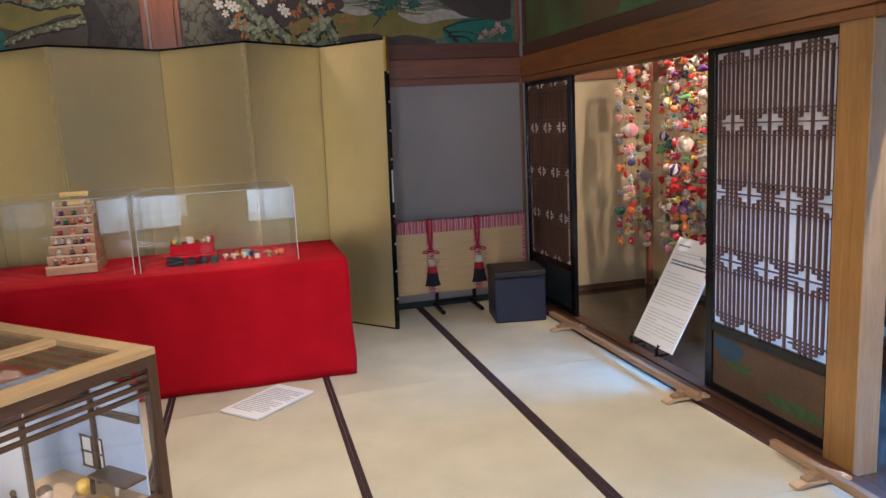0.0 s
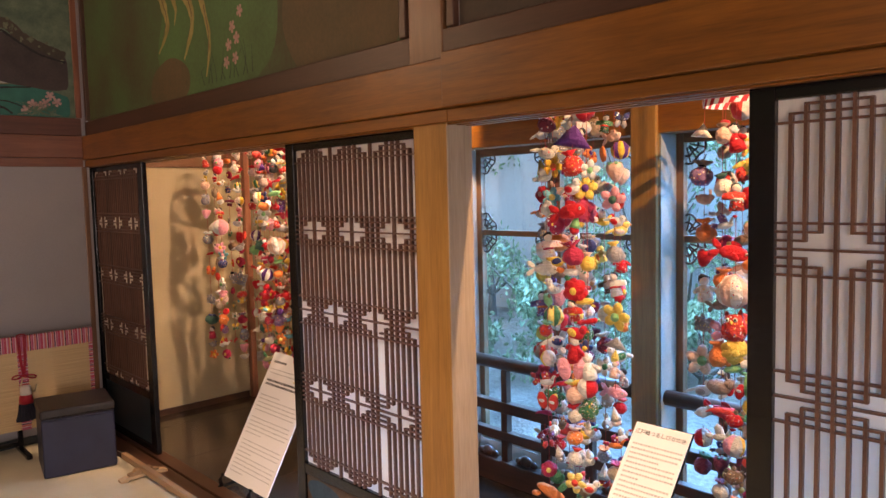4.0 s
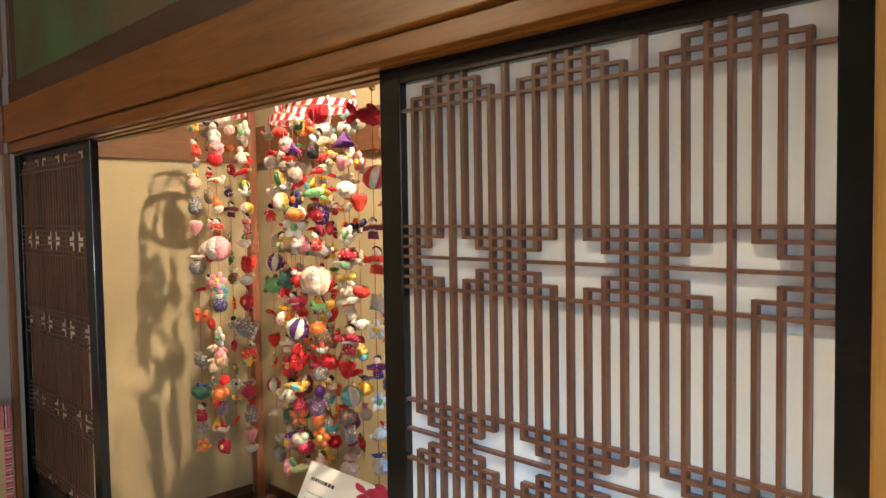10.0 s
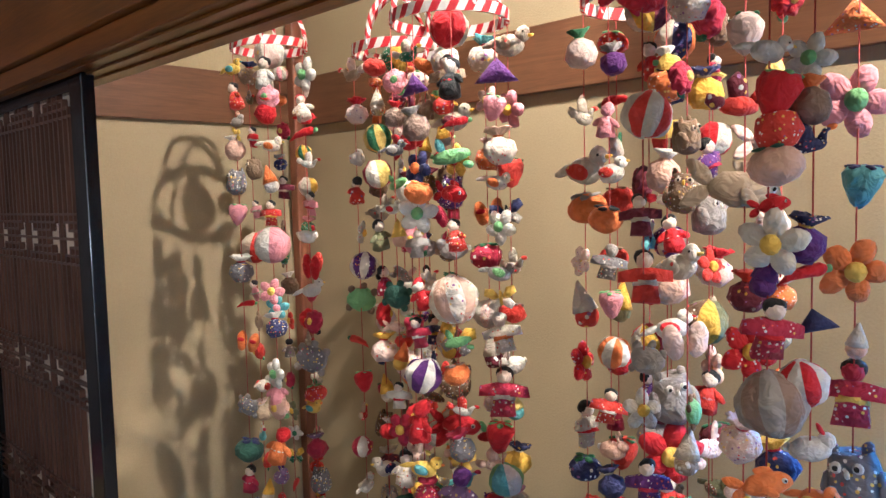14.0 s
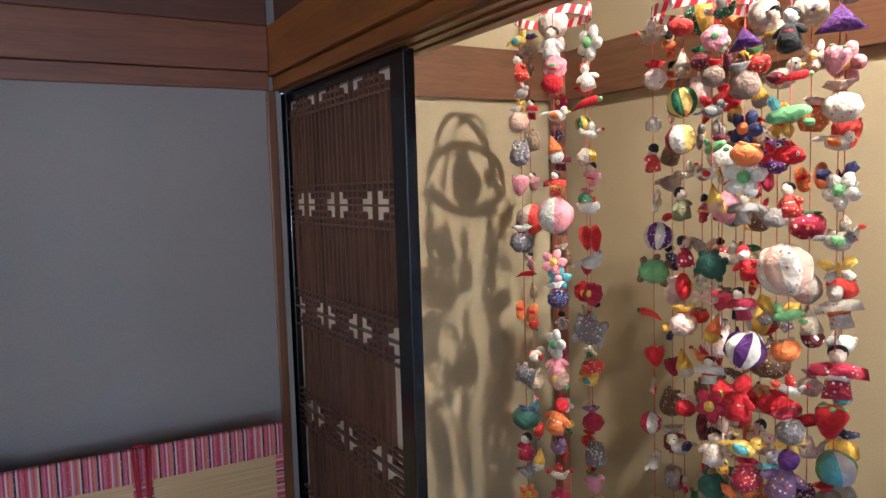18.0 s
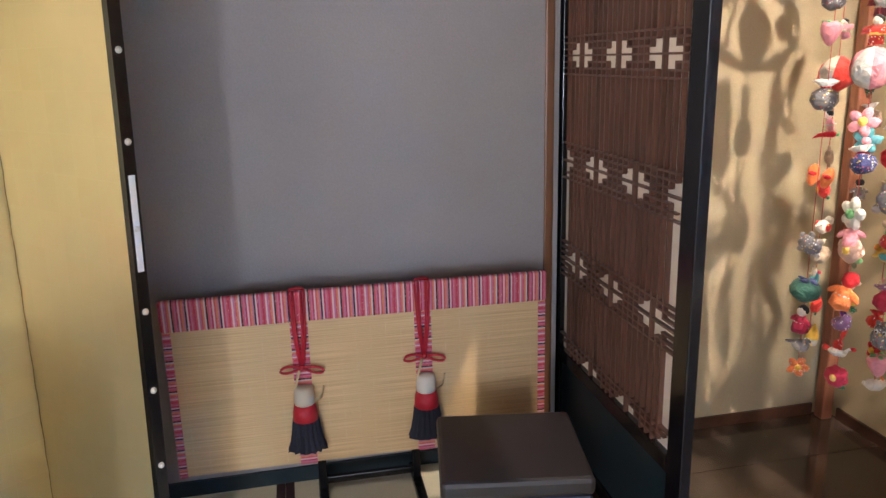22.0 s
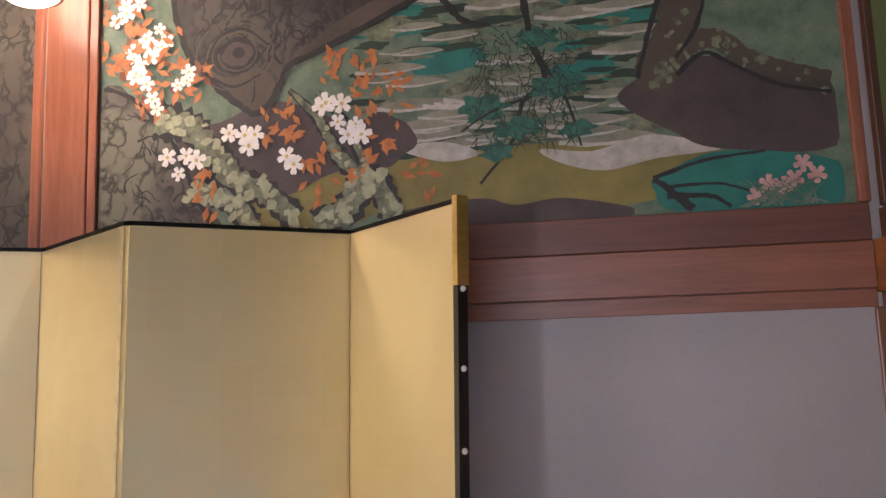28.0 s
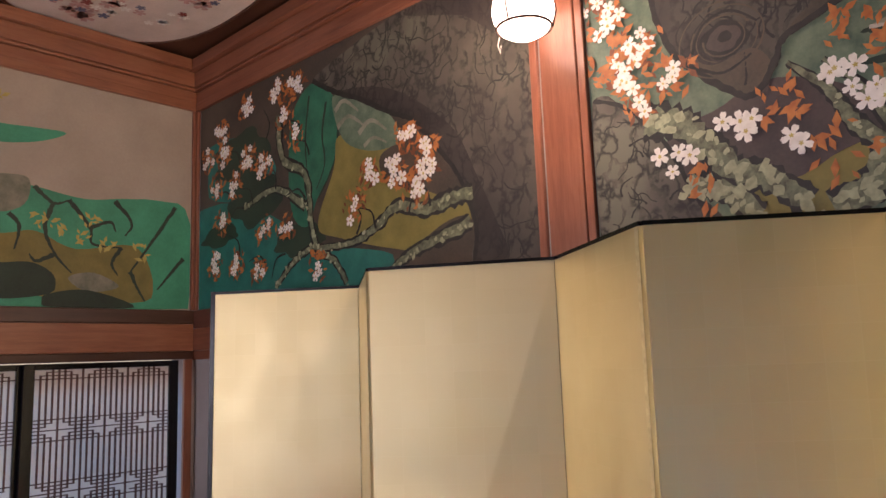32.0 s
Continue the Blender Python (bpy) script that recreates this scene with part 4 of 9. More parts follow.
def blind():
    v = thing("bamboo_blind", pose(1.705, 5.875, 0.0, 0, 0, -1.2), "hanging bamboo blind with red brocade bands on a black stand", "blind")
    X0, X1, Z0, Z1 = -0.628, 0.628, 0.150, 0.765
    part("reed_mat", boxed(X0, X1, -0.003, 0.003, Z0, Z1 - 0.05), REED, v)
    bm = boxed(X0 - 0.004, X1 + 0.004, -0.012, 0.012, Z1 - 0.105, Z1, bevel=0.008)
    part("top_band", bm, BROCADE_X, v, "red striped brocade band")
    for x0, x1 in ((X0 - 0.001, X0 + 0.024), (X1 - 0.024, X1 + 0.001), (-0.235, -0.178), (0.172, 0.229)):
        part("brocade_strip", boxed(x0, x1, -0.0065, 0.0065, Z0 - 0.003, Z1 - 0.107), BROCADE_Z, v, "red brocade strip")
    for k in range(24):
        x = X0 + 0.05 + k * (X1 - X0 - 0.1) / 23
        part("thread", boxed(x - 0.0004, x + 0.0004, -0.0036, -0.0031, Z0, Z1 - 0.107), REED_RING, v)
    for x in (-0.206, 0.200):
        # cord loop, bow, cane hook and three-colour tassel
        bm = bmesh.new()
        for s in (-1, 1):
            tube(bm, [(x + s * 0.022, -0.004, Z1 + 0.004), (x + s * 0.024, -0.016, Z1 - 0.01), (x + s * 0.016, -0.016, 0.60), (x + s * 0.004, -0.018, 0.51)], 0.0045, 8)
            tube(bm, [(x + s * 0.013, -0.016, Z1 + 0.002), (x + s * 0.010, -0.016, 0.62), (x, -0.019, 0.51)], 0.0045, 8)
        tube(bm, [(x - 0.024, -0.004, Z1 + 0.005), (x, -0.004, Z1 + 0.009), (x + 0.024, -0.004, Z1 + 0.005)], 0.0045, 8)
        part("cord", bm, CORD, v, "doubled red silk cord")
        bm = bmesh.new()
        for s in (-1, 1):
            tube(bm, [(x + s * (0.004 + 0.066 * math.sin(a) * (0.6 + 0.4 * math.sin(a))), -0.024, 0.508 + 0.022 * math.cos(a) * math.sin(a) * (-1) - 0.018 * math.sin(a) * (1 if s > 0 else 0.4)) for a in [math.pi * k / 12 for k in range(13)]], 0.0045, 8)
        ball(bm, (x, -0.024, 0.506), 0.010, 10, 8)
        part("bow", bm, CORD, v, "red cord bow")
        bm = bmesh.new()
        tube(bm, [(x - 0.01, -0.032, 0.50), (x - 0.03, -0.034, 0.43), (x - 0.025, -0.036, 0.395), (x + 0.02, -0.036, 0.385), (x + 0.055, -0.034, 0.40), (x + 0.066, -0.034, 0.44)], 0.0045, 6)
        part("cane_hook", bm, REED_RING, v, "pale cane hook")
        bm = bmesh.new()
        lathe(bm, [(0.014, 0.445), (0.030, 0.44), (0.034, 0.41), (0.033, 0.385)], 16, (x, -0.034, 0))
        part("tassel_top", bm, WHITES, v, "white tassel head")
        bm = bmesh.new()
        lathe(bm, [(0.034, 0.386), (0.040, 0.36), (0.042, 0.330)], 18, (x, -0.034, 0))
        part("tassel_middle", bm, CORD, v, "red tassel band")
        bm = bmesh.new()
        prof_z = [0.332, 0.29, 0.25, 0.225]
        rings = []
        for j, z in enumerate(prof_z):
            rr2 = 0.041 + 0.010 * j / 3 + 0.012 * (j / 3) ** 2
            rings.append([bm.verts.new((x + rr2 * (1 + (0.07 if s % 2 else -0.05)) * math.cos(2 * math.pi * s / 36), -0.034 + 0.6 * rr2 * (1 + (0.07 if s % 2 else -0.05)) * math.sin(2 * math.pi * s / 36), z - (0.010 * random.random() if j == 3 else 0))) for s in range(36)])
        for A, B in zip(rings, rings[1:]):
            for s in range(36):
                bm.faces.new((A[s], B[s], B[(s + 1) % 36], A[(s + 1) % 36]))
        bm.faces.new(rings[-1])
        bm.faces.new(rings[0][::-1])
        part("tassel_skirt", bm, NAVY_YARN, v, "black fringe of the tassel")
    # stand
    for x in (-0.165, 0.165):
        part("stand_upright", boxed(x - 0.014, x + 0.014, 0.014, 0.042, 0.028, 0.70, bevel=0.003), LACQUER, v)
        part("stand_foot", boxed(x - 0.017, x + 0.017, -0.20, 0.12, 0.004, 0.032, bevel=0.006), LACQUER, v)
    part("stand_crossbar", boxed(-0.151, 0.151, 0.018, 0.038, 0.045, 0.070, bevel=0.003), LACQUER, v)
    part("stand_top_bar", boxed(-0.60, 0.60, 0.014, 0.040, 0.701, 0.735, bevel=0.003), LACQUER, v)


blind()
fixed("baseboard", boxed(WEST, EAST - 0.01, NORTH - 0.012, NORTH, -0.02, 0.055), BLUE_LACQUER, "dark painted board along the foot of the grey wall", "baseboard")

# ---- paper notice on the mat ----
def text_bars(parent, w, h, rows, at, seed, head=False):
    """Lines of print too small to read, as thin ink bars."""
    rnd = random.Random(seed)
    for k in range(rows):
        z = h / 2 - h * (k + 1) / (rows + 1)
        x, end = -w / 2, w / 2 * (1 if k % 4 != 3 else rnd.uniform(-0.3, 0.8))
        bm = bmesh.new()
        while x < end:
            L = rnd.uniform(0.02, 0.07) * w
            box(bm, x, min(end, x + L), z - h / rows * (0.19 if not (head and k < 2) else 0.30), z + h / rows * (0.19 if not (head and k < 2) else 0.30), 0.0, 0.0006)
            x += L + 0.012 * w
        part("print_line", bm, GREY_INK, parent, at=at)


GREY_INK = surface("grey_print", (0.40, 0.39, 0.38), (0.52, 0.51, 0.50), 0.8, 300, fine=900, bump=0)
nt = thing("floor_notice", pose(0.082, 4.224, 0.0045, 0, 0, -47), "white printed notice sheet lying on the mat", "notice")
part("sheet", boxed(-0.147, 0.147, -0.231, 0.231, 0.0, 0.012, bevel=0.002), PAPER_WHITE, nt)
text_bars(nt, 0.24, 0.38, 16, pose(0, 0, 0.0122, 0, 0, 0), 3)

# ---- glass display case with a dolls' house ----
BLUE_PAPER = surface("pale_blue_wall_paper", (0.42, 0.52, 0.68), (0.55, 0.64, 0.78), 0.8, 8)
CASE_X = wood("case_wood_x", (0.045, 0.020, 0.010), (0.10, 0.048, 0.022), "x", 0.35, 0.2)
CASE_Y = wood("case_wood_y", (0.045, 0.020, 0.010), (0.10, 0.048, 0.022), "y", 0.35, 0.2)
CASE_Z = wood("case_wood_z", (0.045, 0.020, 0.010), (0.10, 0.048, 0.022), "z", 0.35, 0.2)
OAK_X = wood("pale_case_top", (0.42, 0.25, 0.11), (0.58, 0.38, 0.18), "x", 0.3, 0.3)


def display_case():
    c = thing("display_case", pose(-0.338, 3.092, 0.004, 0, 0, 45.0) @ Matrix.Translation((0, 0.72, 0)), "wooden glass display case holding a dolls' house", "display case")
    W, D, Hh, p, B = 1.15, 0.72, 0.714, 0.045, 0.50
    for x in (-W, -p):
        for y in (-D, B - p):
            part("corner_post", boxed(x, x + p, y, y + p, 0, Hh - 0.03, bevel=0.003), CASE_Z, c)
    for y in (-D, B - p):
        part("top_rail", boxed(-W + p, -p, y, y + p, Hh - 0.075, Hh - 0.03, bevel=0.002), CASE_X, c)
        for k in range(3):
            part("louvre", boxed(-W + p, -p, y + 0.008, y + 0.030, Hh - 0.115 - 0.036 * k, Hh - 0.100 - 0.036 * k), CASE_X, c)
        part("bottom_rail", boxed(-W + p, -p, y, y + p, 0.02, 0.10, bevel=0.002), CASE_X, c)
    for x in (-W, -p):
        part("side_rail", boxed(x, x + p, -D + p, B - p, Hh - 0.075, Hh - 0.03, bevel=0.002), CASE_Y, c)
        for k in range(3):
            part("louvre", boxed(x + 0.008, x + 0.030, -D + p, B - p, Hh - 0.115 - 0.036 * k, Hh - 0.100 - 0.036 * k), CASE_Y, c)
        part("side_bottom_rail", boxed(x, x + p, -D + p, B - p, 0.02, 0.10, bevel=0.002), CASE_Y, c)
    # top frame and its glass
    for b in ((-W, 0, B - 0.09, B), (-W, 0, -D, -D + 0.09), (-0.09, 0, -D + 0.09, B - 0.09), (-W, -W + 0.09, -D + 0.09, B - 0.09), (-W + 0.09, -0.09, -0.20, -0.13)):
        part("top_frame", boxed(*b, Hh - 0.0295, Hh, bevel=0.002), OAK_X, c, "pale wooden top frame")
    for y0, y1 in ((-0.13, B - 0.09), (-D + 0.09, -0.20)):
        g = part("top_pane", boxed(-W + 0.09, -0.09, y0, y1, Hh - 0.02, Hh - 0.015), GLASS, c)
        g.visible_shadow = False
    for b in ((-W + p, -p, -D + 0.018, -D + 0.022), (-W + p, -p, B - 0.022, B - 0.018)):
        g = part("side_pane", boxed(*b, 0.10, Hh - 0.19), GLASS, c)
        g.visible_shadow = False
    part("base_board", boxed(-W + p, -p, -D + p, B - p, 0.02, 0.05), CASE_X, c)
    # the little rooms inside
    part("house_floor", boxed(-W + 0.06, -0.06, -D + 0.06, -0.06, 0.0505, 0.09), PALE_WOOD_Y, c, "pale wooden dolls' house floor")
    part("house_wall", boxed(-W + 0.06, -0.06, -0.075, -0.065, 0.0905, 0.55), BLUE_PAPER, c, "pale blue dolls' house wall")
    for x in (-0.36, -0.72):
        part("house_wall", boxed(x, x + 0.008, -0.36, -0.078, 0.0905, 0.53), PAPER_WHITE, c, "white dolls' house partition")
    part("house_beam", boxed(-W + 0.06, -0.072, -0.36, -0.335, 0.49, 0.515), CASE_X, c)
    for x in (-0.08, -0.37, -0.73):
        part("house_post", boxed(x - 0.009, x + 0.009, -0.375, -0.357, 0.0905, 0.489), CASE_Z, c)
    part("house_end_wall", boxed(-0.068, -0.060, -D + 0.06, -0.078, 0.0905, 0.56), BLUE_PAPER, c, "pale blue dolls' house end wall")
    part("house_lintel", boxed(-0.080, -0.0685, -D + 0.06, -0.40, 0.405, 0.435), CASE_Y, c, "dark beam on the end wall")
    part("house_shelf", boxed(-0.17, -0.0685, -0.66, -0.42, 0.165, 0.178), CASE_Y, c, "dark wooden shelf")
    part("house_shelf_leg", boxed(-0.165, -0.15, -0.435, -0.422, 0.0905, 0.1645), CASE_Z, c)
    part("house_window", boxed(-0.0735, -0.0685, -0.40, -0.258, 0.155, 0.29), PAPER_WHITE, c, "little latticed window")
    for y in (-0.400, -0.329, -0.258):
        part("window_bar", boxed(-0.0775, -0.074, y - 0.004, y + 0.004, 0.151, 0.294), DARK_Z, c)
    for z in (0.153, 0.222, 0.292):
        part("window_rail", boxed(-0.081, -0.0778, -0.404, -0.254, z - 0.004, z + 0.004), DARK_Y, c)
    bm = bmesh.new()
    lathe(bm, [(0.018, 0), (0.036, 0.02), (0.034, 0.035), (0.012, 0.05)], 14)
    part("house_pot", bm, YELLOWS, c, "yellow pot", at=pose(-0.15, -0.36, 0.0905))
    bm = bmesh.new()
    tube(bm, [(0.034 * math.cos(a), 0, 0.04 + 0.034 * math.sin(a)) for a in [2 * math.pi * q / 18 for q in range(18)]], 0.008, 6, True)
    part("house_wheel", bm, WHITES, c, "pale round wheel", at=pose(-0.12, -0.53, 0.0905, 0, 0, 60))
    # a dressed doll standing in the front room
    bm = bmesh.new()
    lathe(bm, [(0.055, 0), (0.048, 0.06), (0.03, 0.11), (0.012, 0.13)], 14)
    ball(bm, (0, 0, 0.155), 0.026, 12, 10, mat_index=1)
    ball(bm, (0, 0.004, 0.166), 0.027, 12, 10, (1.05, 0.95, 0.85), mat_index=2)
    for q in (-1, 1):
        ball(bm, (0.05 * q, 0, 0.085), 0.026, 8, 6, (1.3, 0.6, 0.8), 0)
    part("house_doll", bm, [PRINT, SKIN, BROWNS], c, "little doll in an orange print dress", at=pose(-0.42, -0.55, 0.0905))
    for i in range(22):
        x, y = random.uniform(-W + 0.12, -0.12), random.uniform(-D + 0.12, -0.15)
        s = random.uniform(0.014, 0.03)
        bm = bmesh.new()
        if i % 3 == 0:
            lathe(bm, [(s * 0.6, 0), (s * 1.0, s * 0.8), (s * 0.5, s * 1.4)], 12)
            bmm = (YELLOWS, WHITES, BLACKS)[i % 3]
        elif i % 3 == 1:
            lathe(bm, [(s * 0.9, 0), (s * 0.75, s * 1.2), (s * 0.35, s * 2.2)], 10)
            ball(bm, (0, 0, s * 2.7), s * 0.5, 10, 8)
            bmm = PRINT_FINE
        else:
            box(bm, -s, s, -s, s, 0, s * 1.3, 0.002)
            bmm = CASE_X
        part("house_furnishing", bm, bmm, c, at=pose(x, y, 0.0905, 0, 0, random.uniform(0, 90)))


display_case()
# ---- painted panels above the rails ----
def paint(name, color, dark, rough=0.6, scale=9.0, fine=70):
    return surface(name, dark, color, rough, scale, fine=fine, bump=0.08, mix=0.25)


P_BACK_L = paint("paint_dark_umber", (0.085, 0.062, 0.042), (0.035, 0.028, 0.022), scale=3)
P_GREEN = paint("paint_malachite", (0.02, 0.16, 0.09), (0.008, 0.085, 0.05))
P_TEAL = paint("paint_teal", (0.012, 0.17, 0.13), (0.006, 0.10, 0.085))
P_OLIVE = paint("paint_olive_gold", (0.23, 0.19, 0.045), (0.15, 0.125, 0.03))
P_CLOUD_G = paint("paint_cloud_green", (0.15, 0.20, 0.13), (0.055, 0.10, 0.065), scale=14)
P_CREAM = paint("paint_cream", (0.27, 0.26, 0.19), (0.12, 0.13, 0.09), scale=10)
P_WHITE = paint("paint_shell_white", (0.78, 0.75, 0.70), (0.62, 0.57, 0.52), scale=30)
P_ORANGE = paint("paint_orange", (0.50, 0.18, 0.04), (0.32, 0.09, 0.02), scale=30)
P_ROCK = paint("paint_purple_brown", (0.075, 0.052, 0.048), (0.035, 0.026, 0.026), scale=6)
P_LICHEN = paint("paint_lichen", (0.20, 0.22, 0.13), (0.045, 0.05, 0.03), scale=34, fine=120)
P_BLACK = paint("paint_black", (0.02, 0.02, 0.016), (0.008, 0.008, 0.007), scale=20)
P_TAUPE = paint("paint_taupe", (0.44, 0.37, 0.29), (0.35, 0.29, 0.225), scale=3)
P_PINE = paint("paint_pine_needles", (0.03, 0.15, 0.10), (0.01, 0.06, 0.045), scale=40)
P_PINK = paint("paint_pink", (0.55, 0.34, 0.30), (0.36, 0.18, 0.17), scale=30)
P_GOLDY = paint("paint_yellow", (0.50, 0.42, 0.12), (0.38, 0.28, 0.06), scale=30)
P_DEEP = paint("paint_deep_green", (0.022, 0.05, 0.028), (0.010, 0.022, 0.014), scale=3)

def bark_paint(name, tones, cells):
    """Painted bark: winding plates of lighter paint with thin dark furrows between them."""
    m, t, n, l, b = nodes_of(name)
    co, mp = n.new("ShaderNodeTexCoord"), n.new("ShaderNodeMapping")
    mp.inputs["Scale"].default_value, mp.inputs["Rotation"].default_value = (1.0, 1.0, 0.50), (0, radians(-32), 0)
    l.new(co.outputs["Object"], mp.inputs["Vector"])
    wob = n.new("ShaderNodeTexNoise")
    wob.inputs["Scale"].default_value, wob.inputs["Detail"].default_value = 11, 4
    l.new(co.outputs["Object"], wob.inputs["Vector"])
    addv = n.new("ShaderNodeMix")
    addv.data_type = "VECTOR"
    addv.inputs[0].default_value = 0.13
    l.new(mp.outputs[0], addv.inputs[4])
    l.new(wob.outputs["Color"], addv.inputs[5])
    vo = n.new("ShaderNodeTexVoronoi")
    vo.feature, vo.inputs["Scale"].default_value = "DISTANCE_TO_EDGE", cells
    l.new(addv.outputs[1], vo.inputs["Vector"])
    lines = ramp_of(n, [(0.0, (0, 0, 0)), (0.14, (1, 1, 1))])
    l.new(vo.outputs["Distance"], lines.inputs[0])
    nz = n.new("ShaderNodeTexNoise")
    nz.inputs["Scale"].default_value, nz.inputs["Detail"].default_value = 2.2, 5
    l.new(co.outputs["Object"], nz.inputs["Vector"])
    gap = ramp_of(n, [(0.46, (0, 0, 0)), (0.62, (1, 1, 1))])
    l.new(wob.outputs["Fac"], gap.inputs[0])
    keep = n.new("ShaderNodeMath")
    keep.operation = "MAXIMUM"
    l.new(lines.outputs[0], keep.inputs[0])
    l.new(gap.outputs[0], keep.inputs[1])
    tone = ramp_of(n, list(zip((0.36, 0.52, 0.66), tones)))
    l.new(nz.outputs["Fac"], tone.inputs[0])
    mx = n.new("ShaderNodeMix")
    mx.data_type = "RGBA"
    l.new(keep.outputs[0], mx.inputs[0])
    mx.inputs[6].default_value = (0.014, 0.012, 0.011, 1)
    l.new(tone.outputs[0], mx.inputs[7])
    l.new(mx.outputs[2], b.inputs["Base Color"])
    b.inputs["Roughness"].default_value = 0.6
    return m


P_BARK = bark_paint("paint_bark", ((0.045, 0.038, 0.032), (0.080, 0.072, 0.055), (0.125, 0.12, 0.085)), 15)
P_BARK_DARK = bark_paint("paint_dark_bark", ((0.024, 0.019, 0.017), (0.038, 0.031, 0.027), (0.060, 0.052, 0.042)), 18)
P_DAB = paint("paint_pale_lichen", (0.36, 0.37, 0.23), (0.20, 0.22, 0.13), scale=40)
P_LEAF_DARK = paint("paint_rust", (0.22, 0.07, 0.02), (0.13, 0.04, 0.015), scale=30)
P_TURF = paint("paint_bright_green", (0.05, 0.36, 0.21), (0.025, 0.22, 0.12), scale=4)
P_CLOUD_W = paint("paint_pale_cloud", (0.46, 0.42, 0.38), (0.28, 0.27, 0.22), scale=22)


class Wall:
    """A painted panel on a wall plane: u along it, v up; layers of paint lie one over another."""

    def __init__(self, name, place, u0, u1, v0, v1, back, label):
        self.ob = thing(name, pose(0, 0, 0), label, "wall painting")
        self.place, self.box, self.layer, self.parts = place, (u0, u1, v0, v1), 0, {}
        bm = bmesh.new()
        bm.faces.new([bm.verts.new(place(u, v, 0.004)) for u, v in ((u0, v0), (u1, v0), (u1, v1), (u0, v1))])
        r = bmesh.ops.extrude_face_region(bm, geom=list(bm.faces))
        mv = Vector(place(0, 0, 0.0005)) - Vector(place(0, 0, 0.004))
        bmesh.ops.translate(bm, verts=[v for v in r["geom"] if isinstance(v, bmesh.types.BMVert)], vec=mv)
        bmesh.ops.recalc_face_normals(bm, faces=bm.faces)
        part("panel", bm, back, self.ob)

    def clip(self, u, v):
        u0, u1, v0, v1 = self.box
        return min(max(u, u0), u1), min(max(v, v0), v1)

    def shapes(self, name, outlines, material):
        """Flat painted shapes, one layer above the last; a few large ones are parts of their own, many small ones one part."""
        self.layer += 1
        if len(outlines) <= 10:
            return [self.flat(name, [o], material, k) for k, o in enumerate(outlines)]
        return tagged(self.flat(name, outlines, material, 0), kind="stuff")

    def flat(self, name, outlines, material, first):
        bm = bmesh.new()
        for k, pts in enumerate(outlines):
            d = 0.0042 + 0.00025 * self.layer + 0.00022 * (((k + first) * 0.618034) % 1.0)
            if isinstance(pts, Ribbon):
                h = len(pts) // 2
                vs = [bm.verts.new(self.place(*self.clip(*p), d + 0.00018 * min(q, 2 * h - 1 - q) / h)) for q, p in enumerate(pts)]
                for q in range(h - 1):
                    bm.faces.new((vs[q], vs[q + 1], vs[2 * h - 2 - q], vs[2 * h - 1 - q]))
                continue
            pts = [self.clip(*p) for p in pts]
            pts = [p for q, p in enumerate(pts) if math.dist(p, pts[q - 1]) > 2e-4]
            if len(pts) < 3:
                continue
            vs = [bm.verts.new(self.place(u, v, d)) for u, v in pts]
            bm.faces.new(vs).normal_update()
        bmesh.ops.triangulate(bm, faces=list(bm.faces))
        for f in list(bm.faces):
            if f.calc_area() < 1e-9:
                bm.faces.remove(f)
        side = Vector(self.place(0, 0, 1)) - Vector(self.place(0, 0, 0))
        for f in bm.faces:
            f.normal_update()
            if f.normal.dot(side) < 0:
                f.normal_flip()
        return part(name, bm, material, self.ob)


def smooth_line(pts, n=8):
    """A soft curve through a few points."""
    out = []
    P = [Vector(p) for p in pts]
    for i in range(len(P) - 1):
        a, b2, c, d = P[max(i - 1, 0)], P[i], P[i + 1], P[min(i + 2, len(P) - 1)]
        for k in range(n):
            s = k / n
            out.append(0.5 * ((2 * b2) + (c - a) * s + (2 * a - 5 * b2 + 4 * c - d) * s * s + (3 * b2 - a - 3 * c + d) * s ** 3))
    return out + [P[-1]]


class Ribbon(list):
    """The outline of a brush stroke: one edge out, the other edge back."""


def stroke(pts, w0, w1, wob=0.12, seed=0):
    """A brush stroke that tapers from w0 to w1 wide."""
    rnd = random.Random(seed)
    c = smooth_line(pts)
    L, R = [], []
    for i, p in enumerate(c):
        d = (c[min(i + 1, len(c) - 1)] - c[max(i - 1, 0)])
        d = d.normalized() if d.length else Vector((1, 0))
        nrm = Vector((-d.y, d.x))
        w = (w0 + (w1 - w0) * i / (len(c) - 1)) / 2
        L.append(p + nrm * w * (1 + rnd.uniform(-wob, wob)))
        R.append(p - nrm * w * (1 + rnd.uniform(-wob, wob)))
    return Ribbon(L + R[::-1])


def blob(cx, cy, rx, ry, wob=0.15, lobes=5, seed=0, turn=0.0, k=36):
    rnd = random.Random(seed)
    ph = [rnd.uniform(0, 6.3) for _ in range(3)]
    out = []
    for i in range(k):
        a = 2 * math.pi * i / k
        r = 1 + wob * (math.sin(lobes * a + ph[0]) * 0.6 + math.sin((lobes + 3) * a + ph[1]) * 0.3 + math.sin(2 * a + ph[2]) * 0.3)
        x, y = rx * r * math.cos(a), ry * r * math.sin(a)
        out.append((cx + x * math.cos(turn) - y * math.sin(turn), cy + x * math.sin(turn) + y * math.cos(turn)))
    return out


